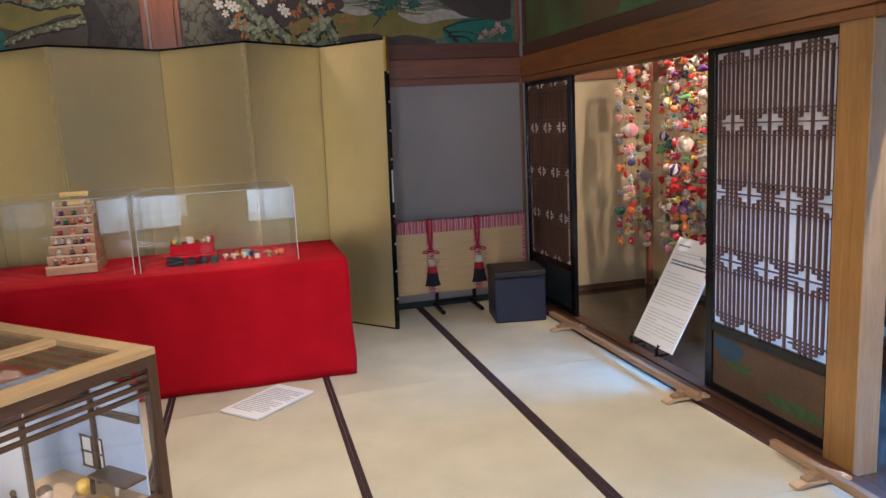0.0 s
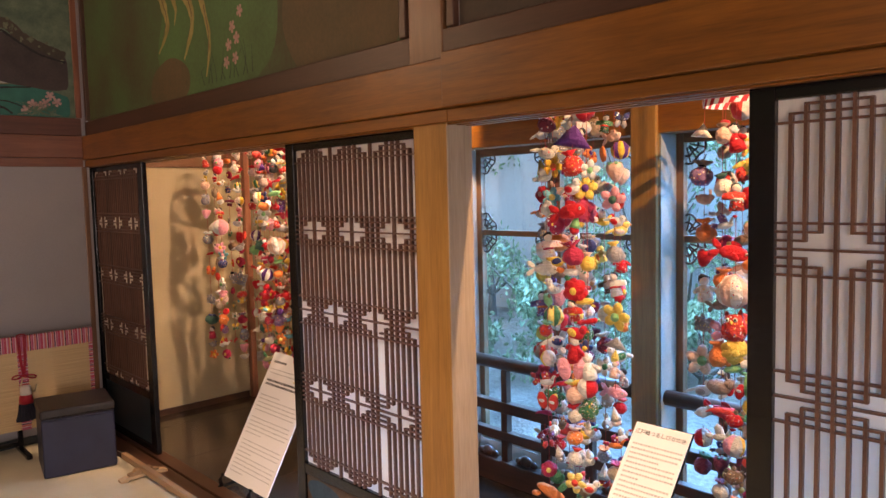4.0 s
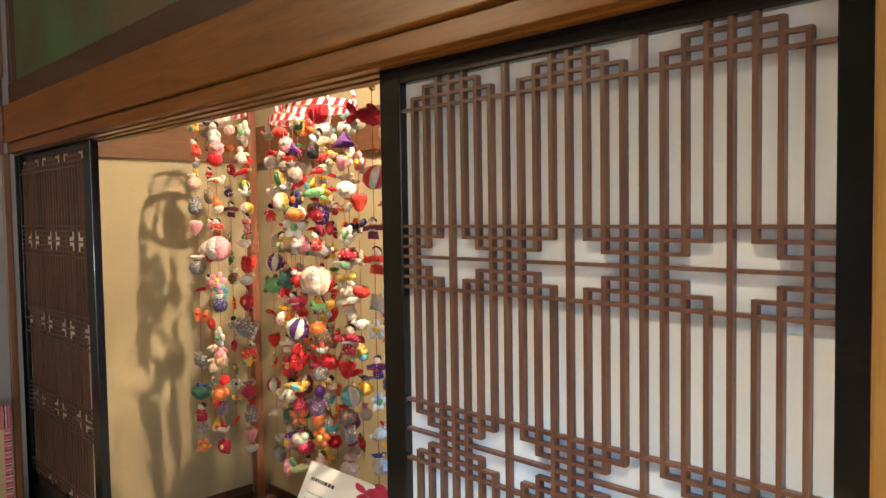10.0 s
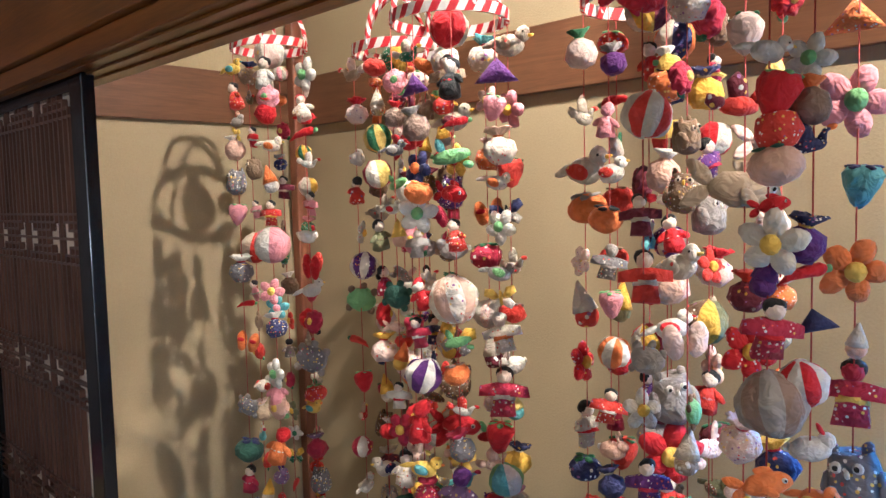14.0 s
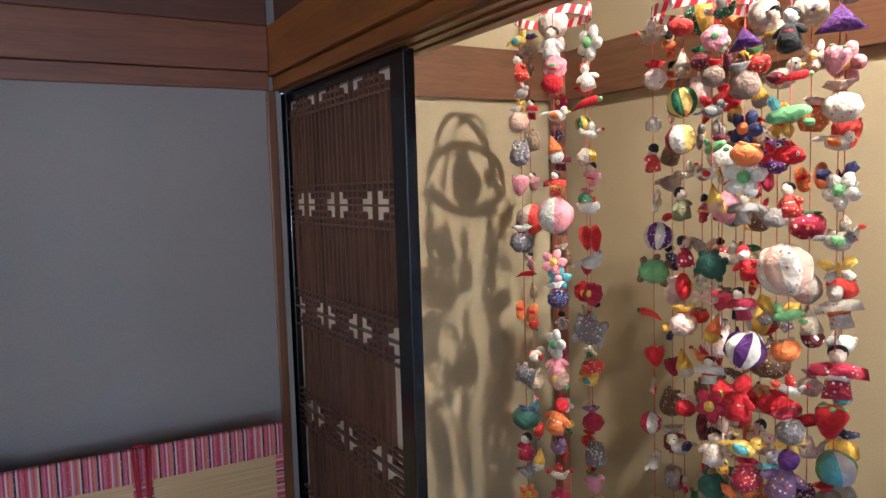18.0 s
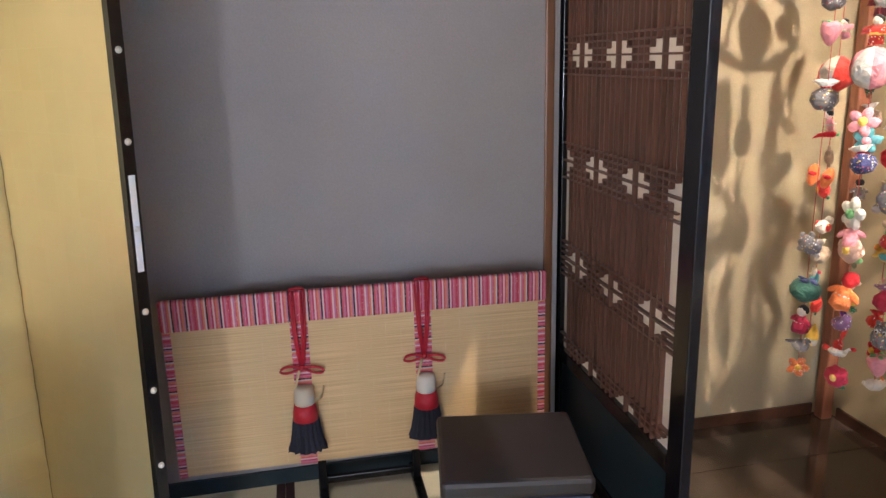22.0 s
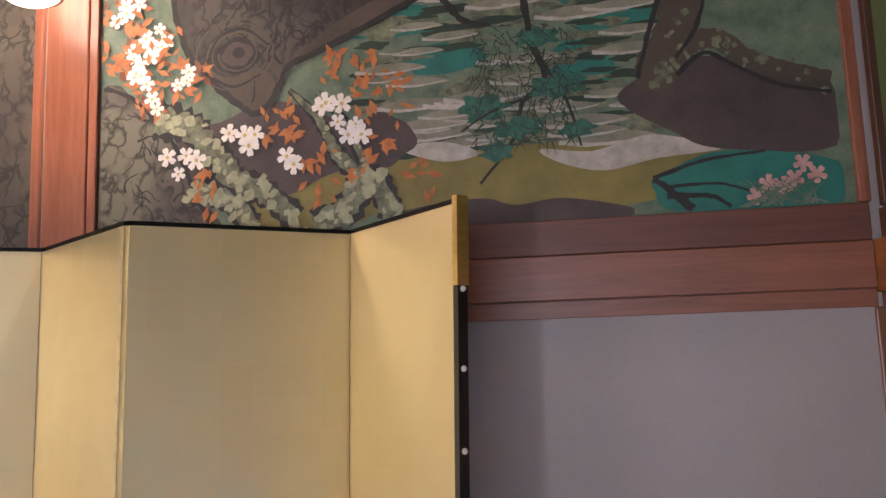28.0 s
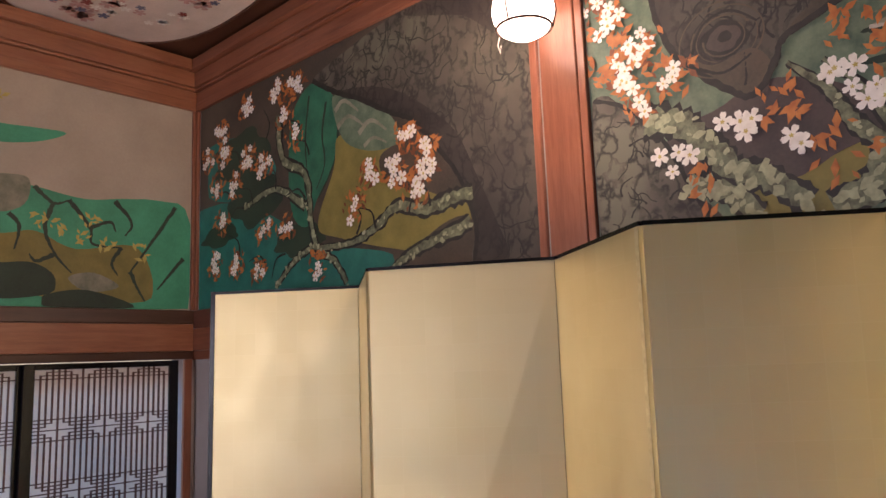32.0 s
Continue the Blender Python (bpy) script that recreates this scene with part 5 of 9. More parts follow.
def petals(cx, cy, r, count=5, seed=0):
    """A five-petalled blossom as one outline."""
    rnd = random.Random(seed)
    a0, out = rnd.uniform(0, 6.3), []
    for i in range(count * 6):
        a = 2 * math.pi * i / (count * 6)
        rr = r * (0.34 + 0.66 * abs(math.sin(count * a / 2)) ** 0.7) * (1 - 0.12 * (i % 6 == 3))
        out.append((cx + rr * math.cos(a + a0), cy + rr * math.sin(a + a0)))
    return out


def leaves(cx, cy, r, count, seed):
    rnd = random.Random(seed)
    out = []
    for _ in range(count):
        a, d, s, ta = rnd.uniform(0, 6.3), rnd.uniform(0.25, 1.0) * r, rnd.uniform(0.016, 0.034), rnd.uniform(0, 6.3)
        x, y = cx + d * math.cos(a), cy + d * math.sin(a)
        c, s2 = math.cos(ta) * s, math.sin(ta) * s
        out.append([(x - c, y - s2), (x - s2 * 0.42, y + c * 0.42), (x + c, y + s2), (x + s2 * 0.42, y - c * 0.42)])
    return out


def blossoms(wall, spots, seed, size=0.032, leaf=True):
    """Clusters of white blossoms with orange leaves round them."""
    rnd = random.Random(seed)
    if leaf:
        wall.shapes("painted_foliage", [s for i, (u, v, c) in enumerate(spots) for s in leaves(u, v, 0.10, 5 + 3 * c, seed + 50 + i)], P_LEAF_DARK)
        wall.shapes("painted_foliage", [s for i, (u, v, c) in enumerate(spots) for s in leaves(u, v, 0.10, 6 + 4 * c, seed + i)], P_ORANGE)
    fl, ce = [], []
    for u, v, c in spots:
        for k in range(round(c * 1.5)):
            a, d = rnd.uniform(0, 6.3), 0.0 if k == 0 else rnd.uniform(0.03, 0.075)
            x, y, s = u + d * math.cos(a), v + d * math.sin(a), size * rnd.uniform(0.75, 1.15)
            fl.append(petals(x, y, s, seed=rnd.randint(0, 9999)))
            ce.append(petals(x, y, s * 0.22, seed=rnd.randint(0, 9999)))
    wall.shapes("painted_blossom", fl, P_WHITE)
    wall.shapes("painted_blossom_heart", ce, P_GOLDY)


def soft(pts, n=5):
    """A closed soft outline through a few points."""
    P = [Vector(p) for p in pts]
    k, out = len(P), []
    for i in range(k):
        a, b2, c, d = P[i - 1], P[i], P[(i + 1) % k], P[(i + 2) % k]
        for q in range(n):
            s = q / n
            p = 0.5 * ((2 * b2) + (c - a) * s + (2 * a - 5 * b2 + 4 * c - d) * s * s + (3 * b2 - a - 3 * c + d) * s ** 3)
            out.append(Vector([min(max(p[e], min(b2[e], c[e]) - 0.012), max(b2[e], c[e]) + 0.012) for e in (0, 1)]))
    return out


def inside(p, poly):
    hit = False
    for i in range(len(poly)):
        a, b2 = poly[i - 1], poly[i]
        if (a[1] > p[1]) != (b2[1] > p[1]) and p[0] < (b2[0] - a[0]) * (p[1] - a[1]) / (b2[1] - a[1]) + a[0]:
            hit = not hit
    return hit


def cracks(poly, count, seed, lean, length=0.14, width=0.010):
    """Winding dark furrows of painted bark inside an outline."""
    rnd = random.Random(seed)
    us, vs, out = [p[0] for p in poly], [p[1] for p in poly], []
    while len(out) < count:
        u, v = rnd.uniform(min(us), max(us)), rnd.uniform(min(vs), max(vs))
        a, pts = lean + rnd.gauss(0, 0.45), []
        for _ in range(5):
            pts.append((u, v))
            a += rnd.gauss(0, 0.55)
            u, v = u + length / 4 * math.cos(a), v + length / 4 * math.sin(a)
        if all(inside(p, poly) for p in pts):
            out.append(stroke(pts, width * rnd.uniform(0.6, 1.5), 0.003, 0.3, seed + len(out)))
    return out


def dabs(paths, spread, count, seed, size=0.018):
    """Small dabs of lichen along boughs."""
    rnd = random.Random(seed)
    out = []
    for path in paths:
        line = smooth_line(path)
        for _ in range(count):
            p = rnd.choice(line)
            r = size * rnd.uniform(0.5, 1.25)
            out.append(blob(p[0] + rnd.uniform(-spread, spread), p[1] + rnd.uniform(-spread, spread), r, r * rnd.uniform(0.5, 0.9), 0.25, 4, rnd.randint(0, 9999), rnd.uniform(0, 3), 10))
    return out


def north(u, v, d):
    return (u, NORTH - d, v)


def west(u, v, d):
    return (WEST + d, u, v)


def east(u, v, d):
    return (EAST + 0.03 - d, u, v)


V0, V1 = 2.19, 3.60
# left panel of the north wall: old cherry trunk, blossoms, green hills
W = Wall("wall_painting", north, WEST + 0.05, -0.545, V0, V1, P_BACK_L, "dark painted panel of an old cherry tree in white blossom")
W.shapes("painted_hill", [soft([(-3.43, 2.87), (-2.92, 2.84), (-2.54, 2.70), (-2.09, 2.47), (-1.48, 2.33), (-1.61, 2.18), (-3.42, 2.19)]), soft([(-3.3, 3.3), (-2.8, 3.25), (-2.5, 3.0), (-2.7, 2.85), (-3.3, 2.95)])], P_TEAL)
W.shapes("painted_shade", [blob(-2.75, 2.84, 0.30, 0.16, 0.2, 5, 10), blob(-2.28, 2.52, 0.24, 0.10, 0.2, 5, 12), blob(-2.9, 3.15, 0.34, 0.16, 0.2, 5, 13), blob(-3.15, 2.66, 0.22, 0.07, 0.2, 5, 17)], P_DEEP)
W.shapes("painted_cliff", [soft([(-2.1, 3.43), (-1.89, 3.23), (-1.90, 3.06), (-1.94, 2.90), (-2.09, 2.73), (-2.19, 2.58), (-2.33, 2.67), (-2.37, 2.96), (-2.32, 3.30)])], P_GREEN)
W.shapes("painted_cliff_fold", [stroke([(-2.0, 3.28), (-2.04, 3.1), (-2.02, 2.92), (-2.1, 2.78)], 0.02, 0.006, 0.3, 41), stroke([(-2.16, 3.36), (-2.2, 3.1), (-2.18, 2.85)], 0.02, 0.006, 0.3, 42), stroke([(-1.89, 3.22), (-1.9, 3.06), (-1.94, 2.9), (-2.08, 2.73)], 0.022, 0.008, 0.3, 43)], P_DEEP)
W.shapes("painted_ground", [soft([(-1.89, 3.05), (-1.61, 2.95), (-1.31, 2.86), (-1.05, 2.60), (-0.95, 2.45), (-0.99, 2.27), (-1.44, 2.35), (-1.89, 2.47), (-2.09, 2.57), (-1.94, 2.87)])], P_OLIVE)
W.shapes("painted_cloud", [soft([(-1.94, 3.29), (-1.70, 3.21), (-1.46, 3.05), (-1.42, 2.90), (-1.65, 2.91), (-1.86, 3.03)])], P_CLOUD_G)
W.shapes("painted_cloud_crest", [stroke([(-1.92, 3.20), (-1.84, 3.24), (-1.72, 3.15)], 0.035, 0.012, seed=1), stroke([(-1.90, 3.10), (-1.80, 3.14), (-1.68, 3.06)], 0.035, 0.012, seed=2), stroke([(-1.72, 3.02), (-1.62, 3.07), (-1.50, 2.99)], 0.035, 0.012, seed=3), stroke([(-1.68, 2.94), (-1.6, 2.97), (-1.50, 2.92)], 0.025, 0.01, seed=4)], P_CREAM)
W.shapes("painted_shadow", [soft([(-1.55, 2.86), (-1.3, 2.88), (-1.05, 2.66), (-1.0, 2.52), (-1.25, 2.62), (-1.5, 2.70)]), soft([(-1.2, 2.40), (-0.96, 2.44), (-0.94, 2.22), (-1.45, 2.20)])], P_BACK_L)
TR = soft([(-2.12, 3.44), (-1.80, 3.53), (-1.43, 3.59), (-1.0, 3.59), (-0.56, 3.59), (-0.55, 2.95), (-0.56, 2.20), (-0.94, 2.21), (-0.92, 2.39), (-1.0, 2.62), (-1.14, 2.81), (-1.31, 2.99), (-1.48, 3.08), (-1.70, 3.21), (-1.89, 3.30)])
W.shapes("painted_trunk", [TR], P_BARK)
W.shapes("painted_bark_dark", [soft([(-1.89, 3.30), (-1.70, 3.28), (-1.46, 3.20), (-1.24, 3.06), (-1.02, 2.86), (-0.90, 2.62), (-0.80, 2.40), (-0.74, 2.21), (-0.94, 2.21), (-0.92, 2.39), (-1.0, 2.62), (-1.14, 2.81), (-1.31, 2.99), (-1.48, 3.08), (-1.70, 3.21)]), soft([(-1.35, 3.58), (-0.75, 3.58), (-0.60, 3.34), (-0.74, 3.26), (-0.95, 3.42)])], P_BARK_DARK)
W.shapes("painted_furrow", cracks(TR, 80, 301, -1.15, 0.15, 0.008), P_BLACK)
W.shapes("painted_bough_edge", [stroke([(-2.12, 3.44), (-1.89, 3.30), (-1.70, 3.21), (-1.48, 3.08), (-1.31, 2.99), (-1.14, 2.81), (-1.0, 2.62), (-0.92, 2.39), (-0.94, 2.22)], 0.03, 0.022, 0.25, 6)], P_BLACK)
BR = [[(-0.93, 2.55), (-1.09, 2.54), (-1.24, 2.52), (-1.44, 2.57), (-1.59, 2.49), (-1.79, 2.43), (-2.09, 2.44)], [(-0.95, 2.41), (-1.17, 2.36), (-1.36, 2.31), (-1.49, 2.25)], [(-2.47, 3.32), (-2.43, 3.04), (-2.20, 2.89), (-2.15, 2.61), (-2.09, 2.44), (-1.94, 2.35), (-1.84, 2.22)], [(-2.2, 2.7), (-2.5, 2.86), (-2.85, 2.80)], [(-2.1, 2.46), (-2.3, 2.40), (-2.5, 2.26)]]
W.shapes("painted_branch_shade", [stroke(b2, 0.10 - 0.012 * k, 0.045, 0.25, 50 + k) for k, b2 in enumerate(BR)], P_BLACK)
W.shapes("painted_branch", [stroke(b2, 0.068 - 0.009 * k, 0.026, 0.3, 7 + k) for k, b2 in enumerate(BR)], P_LICHEN)
W.shapes("painted_lichen", dabs(BR, 0.02, 22, 61, 0.014), P_DAB)
W.shapes("painted_twig", [stroke([(u, v), (u + 0.10 * math.cos(a), v + 0.10 * math.sin(a)), (u + 0.2 * math.cos(a + 0.5), v + 0.2 * math.sin(a + 0.5))], 0.016, 0.005, 0.3, i) for i, (u, v, a) in enumerate(((-2.2, 2.75, 2.4), (-2.16, 3.0, 2.0), (-2.25, 3.2, 2.6), (-2.5, 2.86, 1.6), (-2.75, 2.82, 2.0), (-2.85, 2.8, 3.0), (-2.9, 3.1, 2.0), (-2.6, 3.2, 1.2), (-1.6, 2.48, 1.9), (-1.35, 2.52, 1.4), (-1.2, 2.53, 1.9), (-1.75, 2.47, 1.2), (-2.4, 2.45, 3.4), (-2.6, 2.4, 2.4), (-3.0, 2.9, 2.6), (-2.9, 2.5, 1.8)))], P_BLACK)
random.seed(5)
blossoms(W, [(-3.13, 3.37, 4), (-2.83, 3.47, 4), (-2.47, 3.48, 4), (-2.28, 3.46, 4), (-3.31, 3.21, 3), (-3.09, 3.20, 4), (-2.81, 3.12, 4), (-2.63, 3.03, 4), (-3.18, 3.0, 3), (-2.95, 2.97, 3),
             (-2.40, 3.30, 2), (-3.12, 2.74, 3), (-2.63, 2.63, 3), (-3.2, 2.47, 4), (-2.94, 2.45, 4), (-2.09, 2.34, 2), (-2.70, 2.40, 3), (-2.4, 2.6, 2), (-2.3, 3.15, 2)], 21, 0.034)
blossoms(W, [(-1.65, 2.77, 3), (-1.45, 2.75, 4), (-1.24, 2.70, 4), (-1.36, 2.92, 3), (-1.21, 2.82, 3), (-1.77, 2.62, 2), (-1.31, 2.61, 2)], 22, 0.038)

# right panel: twisted trunk, maple leaves, stream and pine
W = Wall("wall_painting", north, -0.285, EAST - 0.04, V0, V1, P_CLOUD_G, "painted panel of a gnarled tree, stream clouds and pine")
W.shapes("painted_ground", [blob(1.25, 2.34, 0.75, 0.13, 0.08, 3, 31), blob(0.55, 2.36, 0.35, 0.16, 0.1, 3, 32)], P_OLIVE)
W.shapes("painted_stream", [blob(1.15, 2.98, 0.95, 0.42, 0.06, 4, 33)], P_CLOUD_G)
W.shapes("painted_water", [blob(1.7, 3.0, 0.26, 0.16, 0.15, 4, 34), blob(1.05, 2.80, 0.16, 0.06, 0.15, 4, 35), blob(1.5, 2.70, 0.13, 0.12, 0.15, 4, 36), blob(0.85, 2.95, 0.2, 0.06, 0.15, 4, 37), blob(2.05, 3.2, 0.3, 0.25, 0.15, 4, 38)], P_TEAL)
rnd = random.Random(77)
W.shapes("painted_cloud_shade", [blob(rnd.uniform(0.72, 1.80), rnd.uniform(2.45, 3.45), rnd.uniform(0.05, 0.14), rnd.uniform(0.012, 0.03), 0.25, 4, 400 + i) for i in range(90)], P_LICHEN)
W.shapes("painted_cloud_dark", [blob(rnd.uniform(0.72, 1.80), rnd.uniform(2.45, 3.45), rnd.uniform(0.04, 0.10), rnd.uniform(0.008, 0.018), 0.25, 4, 600 + i) for i in range(60)], P_DEEP)
curl = [(rnd.uniform(0.78, 1.76), rnd.uniform(2.46, 3.45), rnd.uniform(0.06, 0.17)) for _ in range(64)]
W.shapes("painted_cloud_body", [soft([(u - w, v - w * 0.06), (u - w * 0.3, v + w * 0.13), (u + w * 0.6, v + w * 0.09), (u + w, v - w * 0.08), (u, v - w * 0.12)], 4) for u, v, w in curl], P_CREAM)
W.shapes("painted_cloud_crest", [stroke([(u - w, v - w * 0.05), (u - w * 0.35, v - w * 0.14), (u + w * 0.4, v - w * 0.11), (u + w * 0.95, v - w * 0.03)], w * 0.10, w * 0.03, 0.25, i) for i, (u, v, w) in enumerate(curl)], P_CLOUD_W)
W.shapes("painted_mist", [soft([(1.37, 2.44), (1.54, 2.42), (1.66, 2.45), (1.77, 2.46), (1.97, 2.40), (1.76, 2.38), (1.58, 2.35), (1.43, 2.39)]), soft([(0.87, 2.48), (1.04, 2.49), (1.16, 2.44), (1.03, 2.42)])], P_CLOUD_W)
W.shapes("painted_rock", [soft([(1.65, 2.62), (1.86, 2.72), (2.13, 2.68), (2.32, 2.60), (2.32, 2.38), (1.95, 2.40), (1.81, 2.47), (1.68, 2.55)]), soft([(0.85, 2.24), (0.99, 2.27), (1.17, 2.28), (1.28, 2.25), (1.44, 2.265), (1.66, 2.22), (1.66, 2.192), (0.85, 2.192)]), blob(0.36, 2.50, 0.36, 0.17, 0.14, 4, 44), blob(0.80, 2.51, 0.13, 0.10, 0.12, 4, 45)], P_ROCK)
W.shapes("painted_bank", [soft([(1.74, 2.31), (1.80, 2.34), (1.98, 2.39), (2.32, 2.33), (2.32, 2.195), (1.82, 2.195), (1.74, 2.27)])], P_TEAL)
W.shapes("painted_bank_edge", [stroke([(1.74, 2.31), (1.80, 2.26), (1.86, 2.20)], 0.02, 0.03, 0.3, 13), stroke([(1.78, 2.25), (1.92, 2.24), (1.98, 2.20)], 0.02, 0.012, 0.3, 14), stroke([(1.74, 2.31), (1.9, 2.36), (2.1, 2.38)], 0.015, 0.008, 0.3, 15), stroke([(1.78, 2.28), (1.95, 2.28), (2.06, 2.24)], 0.012, 0.006, 0.3, 75)], P_BLACK)
LOW = soft([(-0.275, 2.80), (-0.14, 2.74), (0.01, 2.57), (0.10, 2.38), (0.20, 2.20), (-0.275, 2.20)])
KNOT = soft([(0.02, 3.58), (0.0, 3.24), (0.03, 3.02), (0.11, 2.85), (0.25, 2.71), (0.35, 2.65), (0.43, 2.74), (0.47, 2.82), (0.62, 2.88), (0.84, 2.98), (1.1, 3.12), (1.35, 3.36), (1.42, 3.58), (1.15, 3.58), (0.95, 3.30), (0.62, 3.14), (0.50, 3.20), (0.48, 3.58)])
W.shapes("painted_trunk", [LOW], P_BARK)
W.shapes("painted_trunk", [KNOT], P_BARK_DARK)
W.shapes("painted_bark_dark", [soft([(0.10, 2.88), (0.25, 2.72), (0.35, 2.66), (0.42, 2.74), (0.36, 2.82), (0.22, 2.80)]), soft([(0.46, 2.82), (0.62, 2.88), (0.84, 2.98), (1.1, 3.12), (0.95, 3.10), (0.65, 2.97)])], P_BACK_L)
W.shapes("painted_furrow", cracks(LOW, 22, 311, 1.2, 0.10, 0.007) + cracks(KNOT, 70, 312, 1.9, 0.12, 0.008), P_BLACK)
W.shapes("painted_trunk_edge", [stroke([(0.0, 3.24), (0.03, 3.02), (0.11, 2.85), (0.25, 2.71), (0.35, 2.65), (0.43, 2.74), (0.47, 2.82), (0.62, 2.88), (0.84, 2.98), (1.1, 3.12), (1.35, 3.36)], 0.025, 0.025, 0.3, 70), stroke([(-0.27, 2.80), (-0.14, 2.74), (0.01, 2.57), (0.10, 2.38), (0.19, 2.21)], 0.016, 0.022, 0.3, 71)], P_BLACK)
W.shapes("painted_knot", [blob(0.27, 2.88, 0.085, 0.07, 0.10, 4, 47)], P_BLACK)
W.shapes("painted_knot_ring", [blob(0.27, 2.885, 0.060, 0.048, 0.10, 4, 49)], P_ROCK)
W.shapes("painted_knot_line", [stroke([(0.27 + r * math.cos(a0 + q * 0.5), 2.885 + 0.85 * r * math.sin(a0 + q * 0.5)) for q in range(9)], 0.008, 0.004, 0.3, int(r * 1000)) for r, a0 in ((0.10, 0.4), (0.12, 2.6), (0.14, 4.3), (0.165, 1.2), (0.075, 3.0))], P_BACK_L)
W.shapes("painted_knot_heart", [blob(0.275, 2.89, 0.026, 0.02, 0.1, 3, 48), stroke([(0.15, 2.86), (0.20, 2.96), (0.30, 2.98), (0.39, 2.91)], 0.012, 0.008, 0.3, 19), stroke([(0.17, 2.80), (0.26, 2.76), (0.36, 2.80)], 0.012, 0.008, 0.3, 20)], P_BLACK)
BR = [[(-0.05, 2.66), (0.07, 2.62), (0.17, 2.52), (0.26, 2.41), (0.39, 2.34), (0.49, 2.25)], [(0.56, 2.22), (0.68, 2.27), (0.74, 2.38), (0.79, 2.36), (0.85, 2.23)], [(0.10, 2.38), (0.22, 2.34), (0.33, 2.23)], [(0.73, 2.38), (0.64, 2.49), (0.58, 2.61), (0.47, 2.73)], [(0.76, 2.40), (0.69, 2.57), (0.58, 2.71)]]
W.shapes("painted_branch_shade", [stroke(b2, 0.14 - 0.02 * k, 0.09 if k < 3 else 0.02, 0.25, 80 + k) for k, b2 in enumerate(BR)], P_BLACK)
W.shapes("painted_branch", [stroke(b2, 0.10 - 0.016 * k, 0.06 if k < 3 else 0.012, 0.35, 21 + k) for k, b2 in enumerate(BR)], P_LICHEN)
W.shapes("painted_lichen", dabs(BR[:3], 0.036, 40, 62, 0.022) + dabs(BR[3:], 0.012, 12, 63, 0.012), P_DAB)
W.shapes("painted_dark_bough", [stroke([(1.92, 3.58), (1.90, 3.1), (1.84, 2.81), (1.77, 2.72), (1.76, 2.61)], 0.17, 0.10, 0.15, 26), stroke([(1.78, 2.64), (1.86, 2.74), (1.96, 2.78), (2.06, 2.70), (2.20, 2.64), (2.32, 2.60)], 0.08, 0.06, 0.2, 27)], P_BACK_L)
W.shapes("painted_bough_lichen", dabs([[(1.92, 3.4), (1.90, 3.1), (1.84, 2.81), (1.76, 2.64)], [(1.80, 2.66), (1.96, 2.78), (2.06, 2.70), (2.30, 2.60)]], 0.035, 26, 64, 0.018), P_LICHEN)
W.shapes("painted_bough_edge", [stroke([(1.99, 3.3), (1.97, 3.05), (1.92, 2.84), (1.84, 2.72)], 0.02, 0.012, 0.3, 90), stroke([(1.83, 3.3), (1.81, 3.0), (1.75, 2.80), (1.71, 2.66)], 0.02, 0.014, 0.3, 91), stroke([(1.84, 2.66), (1.93, 2.73), (2.02, 2.68), (2.16, 2.60), (2.32, 2.56)], 0.016, 0.012, 0.3, 92)], P_BLACK)
W.shapes("painted_pine_bough", [stroke([(1.33, 3.05), (1.36, 2.83), (1.40, 2.68), (1.32, 2.61), (1.28, 2.48), (1.16, 2.33)], 0.03, 0.008, 0.3, 28), stroke([(1.38, 2.77), (1.47, 2.60), (1.51, 2.44)], 0.018, 0.006, 0.3, 29),
                                stroke([(1.05, 3.02), (1.12, 2.93), (1.22, 2.90)], 0.03, 0.012, 0.3, 30), stroke([(1.32, 2.62), (1.2, 2.58), (1.1, 2.52)], 0.014, 0.005, 0.3, 31)], P_BLACK)
W.shapes("painted_pine_clump", [blob(u, v, r, r * 0.5, 0.3, 6, 700 + i) for i, (u, v, r) in enumerate(((1.18, 2.60, 0.09), (1.30, 2.52, 0.08), (1.44, 2.66, 0.09), (1.50, 2.50, 0.06), (1.22, 2.44, 0.06), (1.38, 2.84, 0.07)))], P_PINE)
W.shapes("painted_pine_needle", [stroke([(u, v), (u + 0.045 * math.cos(a), v + 0.045 * math.sin(a))], 0.005, 0.001, 0.0, 1) for u, v, a in ((1.14 + 0.36 * rnd.random(), 2.46 + 0.44 * rnd.random(), rnd.uniform(-2.6, 0.2)) for _ in range(320))], P_DEEP)
blossoms(W, [(-0.18, 3.09, 3), (-0.12, 2.88, 4), (-0.07, 2.74, 2), (-0.08, 2.95, 4), (0.07, 2.80, 2), (-0.22, 3.2, 3)], 23, 0.036)
W.shapes("painted_foliage", [s for i, (u, v, c) in enumerate(((0.70, 2.79, 9), (0.83, 2.66, 7), (0.77, 2.50, 4), (0.60, 2.39, 5), (0.96, 2.33, 3), (-0.21, 2.96, 9), (0.45, 2.60, 7), (0.15, 2.38, 4), (0.0, 2.9, 5))) for s in leaves(u, v, 0.11, c * 3, 300 + i)], P_ORANGE)
blossoms(W, [(0.30, 2.57, 3), (0.07, 2.51, 3), (0.46, 2.48, 1), (0.67, 2.66, 2), (0.72, 2.58, 3)], 24, 0.040, False)
W.shapes("painted_pink_flower", [petals(u, v, 0.034, seed=i) for i, (u, v) in enumerate(((2.21, 2.33), (2.10, 2.27), (2.15, 2.26), (2.25, 2.29), (2.18, 2.28), (2.06, 2.23)))], P_PINK)
W.shapes("painted_grass", [stroke([(2.0 + 0.3 * rnd.random(), 2.195), (2.0 + 0.3 * rnd.random(), 2.28)], 0.006, 0.002, 0, 1) for _ in range(22)], P_CLOUD_G)

